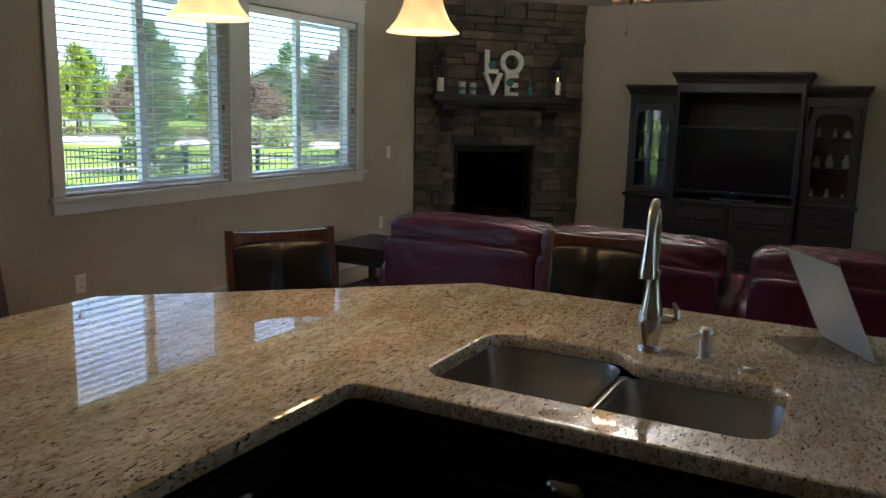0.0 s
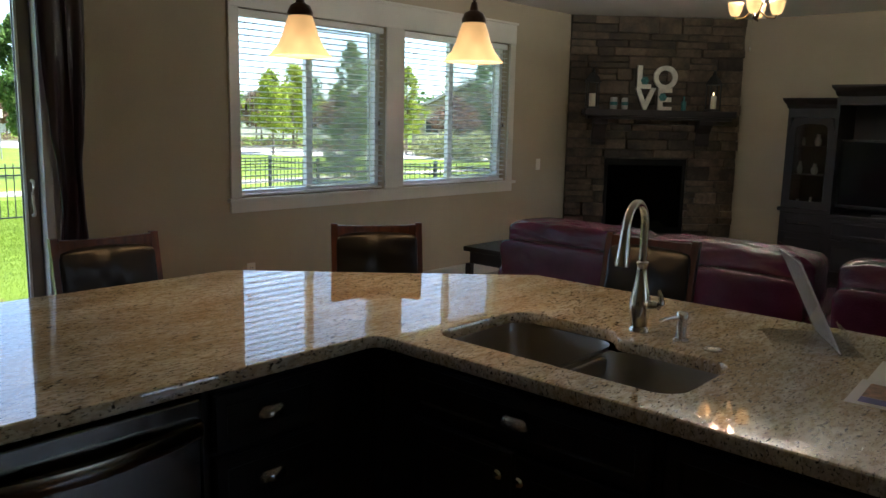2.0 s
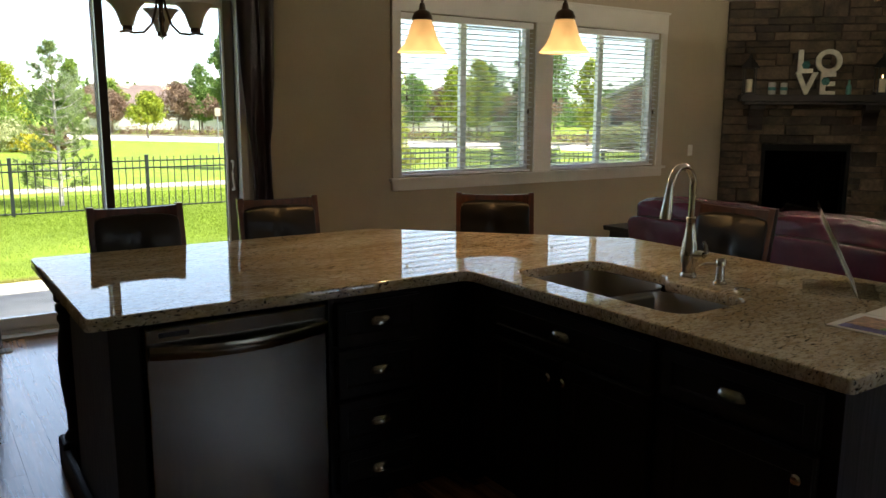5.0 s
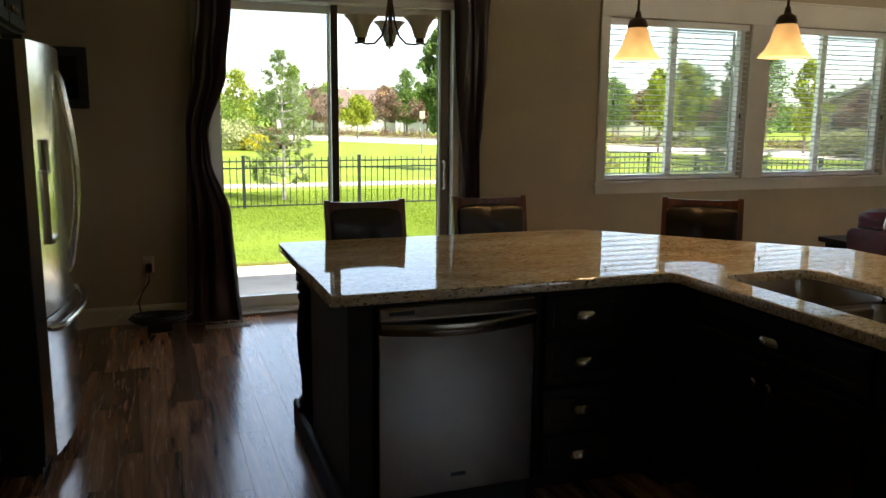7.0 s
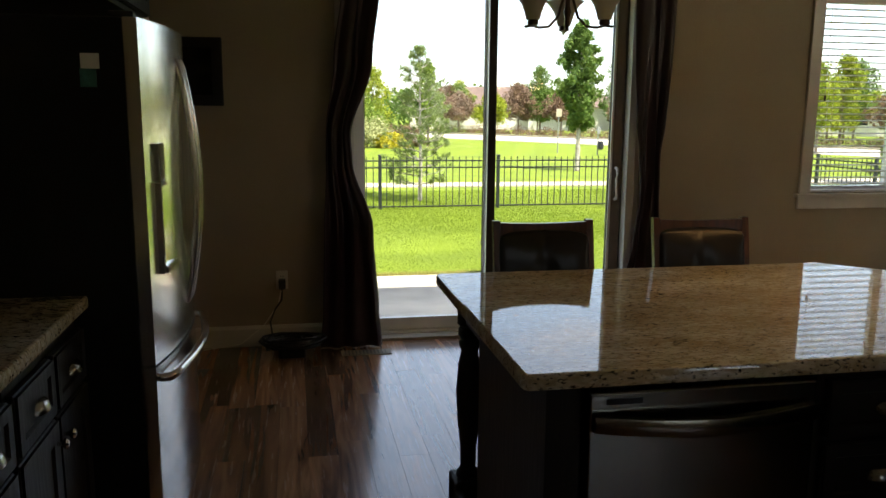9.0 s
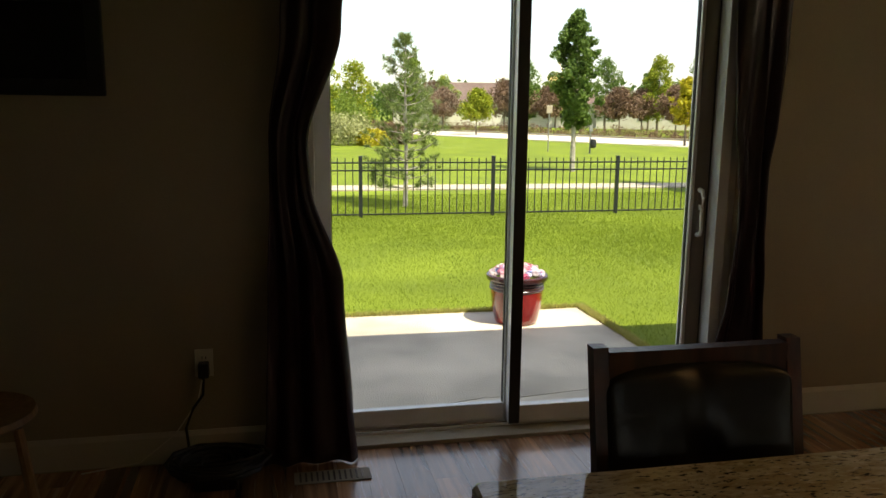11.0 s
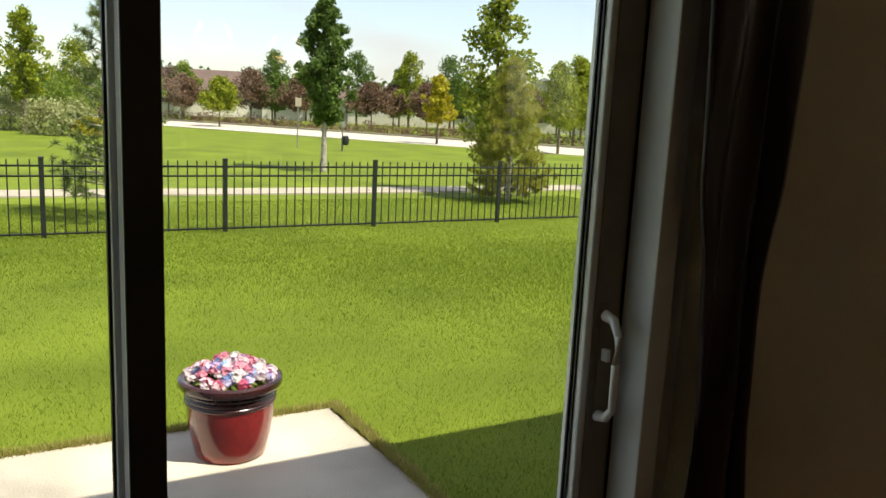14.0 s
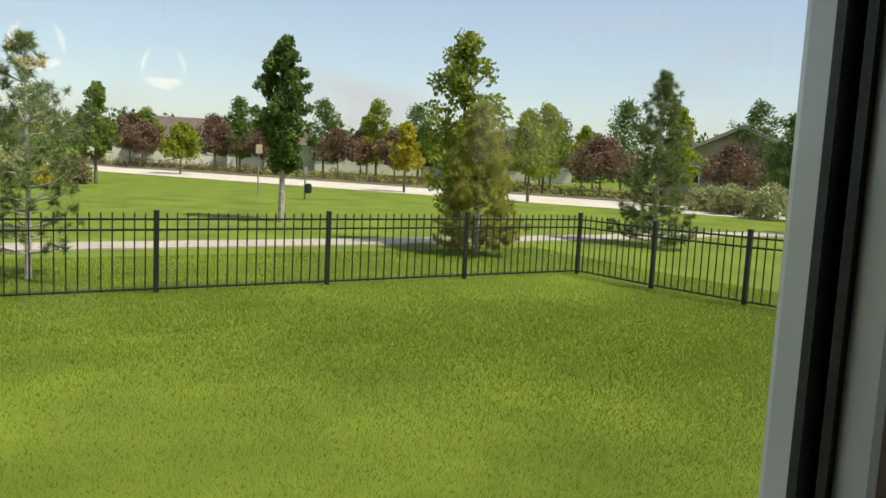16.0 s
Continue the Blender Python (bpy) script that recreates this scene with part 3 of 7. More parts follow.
part("track_rib", bx(DX0 + 0.05, WY + 0.072, FL + 0.018, DX1 - 0.05, WY + 0.078, FL + 0.032), M_VINYL, dr)
part("track_rib", bx(DX0 + 0.05, WY + 0.124, FL + 0.018, DX1 - 0.05, WY + 0.13, FL + 0.032), M_VINYL, dr)


def sash(x0, x1, y0, y1, wl, wr):
    s = part("sash", bx(x0, y0, FL + 0.034, x0 + wl, y1, DZ1 - 0.052, bevel=0.004), M_VINYL, dr)
    for nm, b in (("stile", (x1 - wr, y0, FL + 0.034, x1, y1, DZ1 - 0.052)), ("bottom_rail", (x0 + wl, y0, FL + 0.034, x1 - wr, y1, FL + 0.115)), ("top_rail", (x0 + wl, y0, DZ1 - 0.11, x1 - wr, y1, DZ1 - 0.052))):
        part(nm, bx(*b, bevel=0.004), M_VINYL, s)
    m = (y0 + y1) / 2
    for nm, b in (("gasket", (x0 + wl, m - 0.008, FL + 0.115, x0 + wl + 0.004, m + 0.008, DZ1 - 0.11)), ("gasket", (x1 - wr - 0.004, m - 0.008, FL + 0.115, x1 - wr, m + 0.008, DZ1 - 0.11))):
        part(nm, bx(*b), M_BLACK, s, "black rubber gasket")
    g = part("pane", bx(x0 + wl + 0.004, m - 0.004, FL + 0.115, x1 - wr - 0.004, m + 0.004, DZ1 - 0.11), M_GLASS, s)
    g.visible_shadow = False
    return s


sash(DX0 + 0.052, 1.63, WY + 0.107, WY + 0.147, 0.07, 0.056)
sl = sash(1.583, DX1 - 0.053, WY + 0.055, WY + 0.105, 0.052, 0.082)
# thin dark strip over the room face of the interlock stile
part("interlock_cover", bx(1.583, WY + 0.049, FL + 0.034, 1.635, WY + 0.0547, DZ1 - 0.052, bevel=0.002), M_DARKSTRIP, sl, "dark strip on the interlock stile")
# thin sheet that paints shade on the stile's room face
part("stile_cover", bx(DX1 - 0.120, WY + 0.050, FL + 0.034, DX1 - 0.055, WY + 0.0547, DZ1 - 0.052, bevel=0.002), M_SHADESTILE, sl, "stile face toned taupe for its room-side shade")
hx = DX1 - 0.095
handle = part("handle", tube([(hx, WY + 0.048, 1.15), (hx, WY + 0.022, 1.145), (hx - 0.008, WY - 0.002, 1.12), (hx - 0.018, WY - 0.012, 1.07), (hx - 0.018, WY - 0.012, 1.03), (hx - 0.008, WY - 0.002, 0.975), (hx, WY + 0.022, 0.95), (hx, WY + 0.048, 0.945)], 0.0085, 12, taper=[0.012, 0.010, 0.008, 0.008, 0.008, 0.008, 0.010, 0.012]), M_VINYL, sl, "white curved pull handle", True)
part("latch_plate", bx(hx - 0.012, WY + 0.046, 0.92, hx + 0.012, WY + 0.0498, 1.175, bevel=0.002), M_SHADESTILE, sl)
part("latch", bx(hx - 0.005, WY + 0.028, 1.06, hx + 0.005, WY + 0.0458, 1.085, bevel=0.002), M_VINYL, sl)
for x0, x1, z0, z1 in ((DX0 - 0.06, DX0 - 0.002, FL, DZ1 + 0.002), (DX1 + 0.002, DX1 + 0.035, FL, DZ1 + 0.002), (DX0 - 0.06, DX1 + 0.06, DZ1 + 0.002, DZ1 + 0.07)):
    tagged(link("trim", bx(x0, WY - 0.026, z0, x1, WY - 0.001, z1, bevel=0.003), M_TRIM), "white painted door casing", "trim", kind="structure")


# ---- curtains ----
def curtain(rows, pleats, seed, label):
    """rows of height, left edge, right edge, distance from the wall."""
    ob = empty("curtain", label, "curtain", (0, 0, 0), group="curtains")
    bm, nu, nv = bmesh.new(), pleats * 10, 60
    zs = [r[0] for r in rows]
    grid = []
    for j in range(nv + 1):
        z = zs[0] + (zs[-1] - zs[0]) * j / nv
        k = next(i for i in range(len(rows) - 1) if rows[i][0] >= z >= rows[i + 1][0] - 1e-6)
        f = (rows[k][0] - z) / (rows[k][0] - rows[k + 1][0])
        f = f * f * (3 - 2 * f)
        lft, rgt, off = (rows[k][i] * (1 - f) + rows[k + 1][i] * f for i in (1, 2, 3))
        line = []
        for i in range(nu + 1):
            u = i / nu
            a = 2 * math.pi * pleats * u + 3.6 * noise.noise(Vector((seed, z * 0.7, u * 2.2)))
            amp = 0.024 * (0.6 + 1.1 * noise.noise(Vector((u * 4, z * 0.8, seed)))) * min(1.0, (rgt - lft) / 0.2)
            x = lft + (rgt - lft) * u + 0.010 * math.sin(a * 0.5 + z * 2)
            y = WY - off + amp * math.sin(a) + 0.012 * noise.noise(Vector((u * 6, z * 3, seed + 5)))
            line.append(bm.verts.new((x, y, z)))
        grid.append(line)
    for j in range(nv):
        for i in range(nu):
            bm.faces.new((grid[j][i], grid[j][i + 1], grid[j + 1][i + 1], grid[j + 1][i]))
    p = part("drape", bm, M_CURTAIN, ob, smooth=True)
    so = p.modifiers.new("thick", "SOLIDIFY")
    so.thickness = 0.004
    part("heading", bx(rows[0][1] - 0.01, WY - rows[0][3] - 0.04, rows[0][0] - 0.01, rows[0][2] + 0.01, WY - rows[0][3] + 0.04, rows[0][0] + 0.03, bevel=0.01), M_CURTAIN, ob)
    return ob


curtain([(2.46, 0.64, 0.90, 0.11), (2.22, 0.665, 0.87, 0.11), (1.8, 0.61, 0.83, 0.11), (1.36, 0.55, 0.705, 0.10), (1.22, 0.545, 0.715, 0.10), (0.8, 0.525, 0.84, 0.12), (0.3, 0.515, 0.87, 0.13), (FL + 0.006, 0.50, 0.885, 0.13)], 3, 3, "plum satin curtain gathered beside the patio door")
curtain([(2.46, 2.47, 2.76, 0.11), (2.22, 2.49, 2.74, 0.11), (1.8, 2.50, 2.73, 0.11), (1.45, 2.52, 2.715, 0.10), (1.25, 2.545, 2.70, 0.10), (1.0, 2.55, 2.705, 0.10), (0.7, 2.52, 2.72, 0.11), (0.4, 2.46, 2.735, 0.12), (FL + 0.006, 2.39, 2.76, 0.13)], 3, 9, "plum satin curtain hanging at the patio door")
rod = empty("curtain_rod", "dark bronze curtain rod above the patio door", "curtain rod")
part("rod", tube([(0.5, WY - 0.11, 2.50), (2.9, WY - 0.11, 2.50)], 0.012, 12), M_BRONZE, rod, smooth=True)
for x in (0.56, 2.84):
    part("bracket", tube([(x, WY - 0.002, 2.47), (x, WY - 0.06, 2.475), (x, WY - 0.11, 2.488)], 0.007, 8), M_BRONZE, rod)

# ---- kitchen island ----
TOP, TH = 0.92, 0.04
CX0, CY0, CY1 = 0.868, 1.326, 2.487
INX, RX, RY = 2.21, 3.335, -0.155


def rounded(points, radii, seg=6):
    """A closed outline with rounded corners."""
    out, n = [], len(points)
    for i, p in enumerate(points):
        p, a, b = Vector(p), Vector(points[i - 1]), Vector(points[(i + 1) % n])
        r = radii[i] if isinstance(radii, (list, tuple)) else radii
        if r <= 0:
            out.append(p)
            continue
        u, v = (a - p).normalized(), (b - p).normalized()
        ang = u.angle(v)
        d = r / math.tan(ang / 2)
        c = p + (u + v).normalized() * (r / math.sin(ang / 2))
        s, e = p + u * d - c, p + v * d - c
        a0 = math.atan2(s.y, s.x)
        da = (math.atan2(e.y, e.x) - a0 + math.pi) % (2 * math.pi) - math.pi
        out += [c + Vector((math.cos(a0 + da * k / seg), math.sin(a0 + da * k / seg))) * r for k in range(seg + 1)]
    return out


SINK = rounded([(2.345, 1.225), (2.345, 0.440), (2.70, 0.440), (2.70, 0.80), (2.775, 0.86), (2.775, 1.225)], [0.07, 0.07, 0.07, 0.05, 0.05, 0.07])
OUTER = rounded([(CX0, CY0), (INX, CY0), (INX, RY), (RX, RY), (RX, 1.55), (2.44, CY1), (CX0, CY1)], [0.022, 0.03, 0.018, 0.018, 0.03, 0.03, 0.022], 4)


def slab(outer, hole, z0, z1, lip=0.009):
    bm = bmesh.new()
    rings = []
    for loop, sign in ((outer, 1), (hole, -1)):
        if not loop:
            continue
        n = len(loop)
        area = sum(loop[i].x * loop[(i + 1) % n].y - loop[(i + 1) % n].x * loop[i].y for i in range(n))
        if area < 0:
            loop = loop[::-1]

        def inset(d):
            res = []
            for i in range(n):
                t = (loop[(i + 1) % n] - loop[i - 1]).normalized()
                res.append(loop[i] + Vector((-t.y, t.x)) * d * sign)
            return res

        levels = [(z1, lip), (z1 - lip * 0.3, lip * 0.3), (z1 - lip, 0), (z0 + lip * 0.6, 0), (z0 + lip * 0.2, lip * 0.2), (z0, lip * 0.7)]
        rr = [[bm.verts.new((p.x, p.y, z)) for p in inset(d)] for z, d in levels]
        for a, b in zip(rr, rr[1:]):
            for i in range(n):
                bm.faces.new((a[i], b[i], b[(i + 1) % n], a[(i + 1) % n]))
        rings.append((rr[0], rr[-1]))
    for k in (0, 1):
        es = []
        for r in rings:
            lp = r[k]
            es += [bm.edges.get((lp[i], lp[(i + 1) % len(lp)])) for i in range(len(lp))]
        bmesh.ops.triangle_fill(bm, edges=es, use_beauty=True)
    return bm


top = tagged(link("countertop", slab(OUTER, SINK, TOP - TH, TOP), M_GRANITE, smooth=True), "polished speckled gold granite countertop on the island", "countertop")
for poly in top.data.polygons:
    if abs(poly.normal.z) > 0.99:
        poly.use_smooth = False

snk = empty("double_sink", "brushed steel undermount double bowl sink", "sink", (0, 0, TOP - TH - 0.002))


def bowl(x0, y0, x1, y1, depth):
    bm = bmesh.new()
    o = rounded([(x0, y0), (x1, y0), (x1, y1), (x0, y1)], 0.07, 6)
    c = Vector(((x0 + x1) / 2, (y0 + y1) / 2))
    lv = [(0, 1.0), (-0.01, 0.985), (-depth + 0.04, 0.95), (-depth + 0.012, 0.91), (-depth, 0.84), (-depth - 0.004, 0.2)]
    rr = [[bm.verts.new((*(c + (p - c) * s), z)) for p in o] for z, s in lv]
    n = len(o)
    for a, b in zip(rr, rr[1:]):
        for i in range(n):
            bm.faces.new((a[i], a[(i + 1) % n], b[(i + 1) % n], b[i]))
    bm.faces.new(rr[-1])
    p = part("bowl", bm, M_SINK, snk, smooth=True)
    part("drain", lathe([(0.045, 0.0), (0.045, 0.004), (0.034, 0.005), (0.028, 0.001), (0.0, 0.001)], 20, (*c, -depth - 0.002)), M_NICKEL, p, "steel drain ring", True)


bowl(2.335, 0.845, 2.785, 1.238, 0.22)
bowl(2.335, 0.428, 2.715, 0.825, 0.20)
part("divider", bx(2.352, 0.815, -0.070, 2.74, 0.853, -0.009, bevel=0.012, seg=3), M_SINK, snk)

# faucet
fa = empty("faucet", "brushed nickel pull-down kitchen faucet beside the sink", "faucet", (2.825, 0.80, TOP), 188)
fa.scale = (1, 1, 0.96)
part("base", lathe([(0.030, 0), (0.030, 0.008), (0.025, 0.014), (0.024, 0.02), (0.030, 0.05), (0.033, 0.085), (0.029, 0.12), (0.021, 0.16), (0.0165, 0.20), (0.016, 0.215), (0.019, 0.219), (0.019, 0.226), (0.0145, 0.23)], 28), M_NICKEL, fa, smooth=True)
sp = [(0, 0, 0.228), (0, 0, 0.29), (0.0, 0, 0.33)] + arc((0.075, 0, 0.345), 0.075, 180, 12, 12) + [(0.155, 0, 0.335)]
part("spout", tube(sp, 0.0125, 14), M_NICKEL, fa, smooth=True)
part("spray_head", tube([(0.153, 0, 0.345), (0.158, 0, 0.315), (0.163, 0, 0.28), (0.168, 0, 0.245), (0.170, 0, 0.235)], 0.015, 14, taper=[0.0135, 0.015, 0.018, 0.022, 0.021]), M_NICKEL, fa, smooth=True)
lv = part("lever_hub", tube([(0, 0.02, 0.085), (0, 0.045, 0.088), (0, 0.058, 0.09)], 0.017, 14, taper=[0.02, 0.018, 0.014]), M_NICKEL, fa, smooth=True)
part("lever", tube([(0, 0.056, 0.085), (0.0, 0.068, 0.10), (0, 0.063, 0.125), (0, 0.055, 0.142)], 0.008, 10, taper=[0.009, 0.010, 0.008, 0.005]), M_NICKEL, lv, smooth=True)
sd = empty("soap_dispenser", "brushed nickel soap dispenser set in the countertop", "soap dispenser", (2.815, 0.655, TOP), 150)
part("body", lathe([(0.024, 0), (0.024, 0.004), (0.016, 0.010), (0.0145, 0.03), (0.0145, 0.062), (0.018, 0.066), (0.018, 0.084), (0.014, 0.089), (0.0, 0.09)], 22), M_NICKEL, sd, smooth=True)
part("nozzle", tube([(0.01, 0, 0.07), (0.04, 0, 0.073), (0.068, 0, 0.069), (0.078, 0, 0.062)], 0.0055, 10), M_NICKEL, sd, smooth=True)
aw = empty("sink_button", "round nickel air switch button in the countertop", "button", (2.79, 0.545, TOP))
part("ring", lathe([(0.027, 0), (0.027, 0.004), (0.022, 0.007), (0.018, 0.004), (0.016, 0.008), (0.0, 0.009)], 24), M_NICKEL, aw, smooth=True)


# cabinets under the island
def shaker_front(bm, u0, u1, z0, z1, edge=0.055, deep=0.02):
    """A framed front in the xz plane, its face towards -y."""
    box(bm, u0, -deep, z0, u1, 0, z1, bevel=0.003, seg=1)
    if z1 - z0 > 0.12:
        f = [bm.verts.new(p) for p in ((u0 + edge, -deep - 0.001, z0 + edge), (u1 - edge, -deep - 0.001, z0 + edge), (u1 - edge, -deep - 0.001, z1 - edge), (u0 + edge, -deep - 0.001, z1 - edge))]
        g = [bm.verts.new((p.co.x + (0.012 if i in (0, 3) else -0.012), -deep + 0.009, p.co.z + (0.012 if i < 2 else -0.012))) for i, p in enumerate(f)]
        h = [bm.verts.new(p) for p in ((u0 + 0.004, -deep - 0.001, z0 + 0.004), (u1 - 0.004, -deep - 0.001, z0 + 0.004), (u1 - 0.004, -deep - 0.001, z1 - 0.004), (u0 + 0.004, -deep - 0.001, z1 - 0.004))]
        k = [bm.verts.new((p.co.x, -deep - 0.008, p.co.z)) for p in f]
        kk = [bm.verts.new((p.co.x, -deep - 0.008, p.co.z)) for p in h]
        for i in range(4):
            j = (i + 1) % 4
            bm.faces.new((kk[i], kk[j], k[j], k[i]))
            bm.faces.new((k[i], k[j], g[j], g[i]))
            bm.faces.new((h[i], h[j], kk[j], kk[i]))
        bm.faces.new(g)
        bmesh.ops.delete(bm, geom=f, context="VERTS")
    return bm


def cup_pull(par, u, z, y=-0.028):
    bm = bmesh.new()
    n, m = 10, 6
    g = []
    for i in range(m + 1):
        a = math.pi / 2 * i / m
        g.append([bm.verts.new((u + 0.044 * math.cos(math.pi * k / n) * (0.35 + 0.65 * math.cos(a * 0.9)), y - 0.024 * math.sin(math.pi * k / n) * math.cos(a) - 0.002, z - 0.012 + 0.030 * math.sin(a))) for k in range(n + 1)])
    for p, q in zip(g, g[1:]):
        for k in range(n):
            bm.faces.new((p[k], p[k + 1], q[k + 1], q[k]))
    bmesh.ops.solidify(bm, geom=bm.faces[:], thickness=0.002)
    return part("cup_pull", bm, M_NICKEL, par, "satin nickel cup pull", True)


def knob(par, u, z, y=-0.028):
    bm = lathe([(0.006, 0), (0.006, 0.012), (0.014, 0.018), (0.015, 0.024), (0.010, 0.030), (0.0, 0.031)], 14)
    bmesh.ops.rotate(bm, verts=bm.verts[:], cent=(0, 0, 0), matrix=Matrix.Rotation(math.pi / 2, 3, "X"))
    bmesh.ops.translate(bm, verts=bm.verts[:], vec=(u, y, z))
    return part("knob", bm, M_NICKEL, par, "satin nickel round knob", True)


def base_cabinet(name, label, at, turn, width, depth, fronts, h=0.81, group="", hollow=False):
    c = empty(name, label, "cabinet", at, turn, group)
    part("body", bx(0, 0.001, 0.09, width, depth, 0.5 if hollow else h, bevel=0.002), M_CAB, c)
    if hollow:
        part("front_rail", bx(0, 0.001, 0.5, width, 0.03, h), M_CAB, c)
        part("back_rail", bx(0, depth - 0.03, 0.5, width, depth, h), M_CAB, c)
    part("toe_kick", bx(0.0, 0.07, 0, width, depth - 0.02, 0.089), M_CAB, c)
    for kind, u0, u1, z0, z1 in fronts:
        p = part("drawer" if kind == "d" else "door", shaker_front(bmesh.new(), u0, u1, z0, z1, 0.035 if z1 - z0 < 0.19 else 0.055), M_CAB, c)
        if kind == "d":
            cup_pull(p, (u0 + u1) / 2, (z0 + z1) / 2)
        elif kind in "lr":
            knob(p, u1 - 0.03 if kind == "l" else u0 + 0.03, z1 - 0.06)
    return c


FY = CY0 + 0.035
CBZ = TOP - TH - FL - 0.002
base_cabinet("drawer_cabinet", "espresso wood four drawer base cabinet in the island", (1.645, FY, FL), 0, 0.59, 0.6, [("d", 0.02, 0.36, 0.645, 0.80), ("d", 0.02, 0.36, 0.455, 0.63), ("d", 0.02, 0.36, 0.265, 0.44), ("d", 0.02, 0.36, 0.095, 0.25)], CBZ)
base_cabinet("sink_cabinet", "espresso wood sink base cabinet with two doors", (INX + 0.035, FY - 0.03, FL), -90, 0.92, 0.6, [("d", 0.14, 0.90, 0.655, 0.80), ("l", 0.14, 0.515, 0.10, 0.64), ("r", 0.525, 0.90, 0.10, 0.64)], CBZ, hollow=True)
base_cabinet("end_cabinet", "espresso wood base cabinet at the island end", (INX + 0.035, 0.408, FL), -90, 0.53, 0.6, [("d", 0.015, 0.485, 0.655, 0.80), ("l", 0.015, 0.485, 0.10, 0.64)], CBZ)
isl = empty("island_base", "espresso wood island panels with a turned corner post", "island", (0, 0, FL))
part("end_panel", bx(0.935, FY, 0, 1.024, 2.05, CBZ, bevel=0.004), M_CAB, isl)
part("back_panel", bx(1.0245, 1.965, 0, 2.84, 2.05, CBZ, bevel=0.003), M_CAB, isl)
part("side_panel", bx(2.85, -0.12, 0, 2.93, 1.95, CBZ, bevel=0.003), M_CAB, isl)
part("base_molding", bx(0.905, FY + 0.02, 0, 0.934, 2.36, 0.11, bevel=0.008), M_CAB, isl)
part("post", lathe([(0.048, 0.0), (0.048, 0.12), (0.040, 0.125), (0.044, 0.14), (0.040, 0.155), (0.028, 0.17), (0.030, 0.25), (0.042, 0.36), (0.047, 0.46), (0.040, 0.56), (0.030, 0.61), (0.038, 0.63), (0.038, 0.645), (0.030, 0.655), (0.042, 0.67), (0.042, 0.69), (0.034, 0.70), (0.045, 0.71), (0.045, CBZ)], 20, (0.965, 2.32, 0)), M_CAB, isl, smooth=True)
part("post_plinth", bx(0.905, 2.255, 0, 1.025, 2.385, 0.135, bevel=0.012), M_CAB, isl)
part("corner_filler", bx(2.2375, FY - 0.0295, 0, 2.32, FY + 0.05, CBZ, bevel=0.002), M_CAB, isl)
part("bar_rail", bx(0.94, 2.05, CBZ - 0.10, 1.0, 2.28, CBZ, bevel=0.004), M_CAB, isl)

dw = empty("dishwasher", "stainless steel dishwasher built into the island", "dishwasher", (1.028, FY - 0.012, FL))
dw.scale = (0.96, 1, 1)
part("body", bx(0, 0.03, 0.09, 0.625, 0.58, CBZ - 0.004), M_BLACK, dw)
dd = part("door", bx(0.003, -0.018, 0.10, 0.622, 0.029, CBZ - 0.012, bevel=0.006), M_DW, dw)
hb = bmesh.new()
hp = [(0.01 + 0.605 * i / 16, -0.034 - 0.030 * math.sin(math.pi * i / 16), 0.735 - 0.012 * math.sin(math.pi * i / 16)) for i in range(17)]
for s in (0,):
    ring = []
    for p in hp:
        ring.append([hb.verts.new((p[0], p[1] + dy, p[2] + dz)) for dy, dz in ((0.012, 0.022), (-0.006, 0.020), (-0.012, 0.0), (-0.006, -0.020), (0.012, -0.022))])
    for a, b in zip(ring, ring[1:]):
        for k in range(5):
            hb.faces.new((a[k], a[(k + 1) % 5], b[(k + 1) % 5], b[k]))
    hb.faces.new(ring[0])
    hb.faces.new(ring[-1][::-1])
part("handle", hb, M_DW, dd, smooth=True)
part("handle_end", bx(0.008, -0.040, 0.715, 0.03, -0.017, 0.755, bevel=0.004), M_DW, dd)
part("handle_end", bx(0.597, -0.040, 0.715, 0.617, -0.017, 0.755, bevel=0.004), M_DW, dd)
part("vent", bx(0.045, -0.0205, 0.775, 0.14, -0.0175, 0.79, bevel=0.001), M_BLACK, dd, "black vent slot")
part("badge", bx(0.285, -0.0195, 0.16, 0.345, -0.0175, 0.175), M_BLACK, dd)
part("kick_plate", bx(0.003, 0.03, 0.0, 0.622, 0.05, 0.089), M_BLACK, dw)


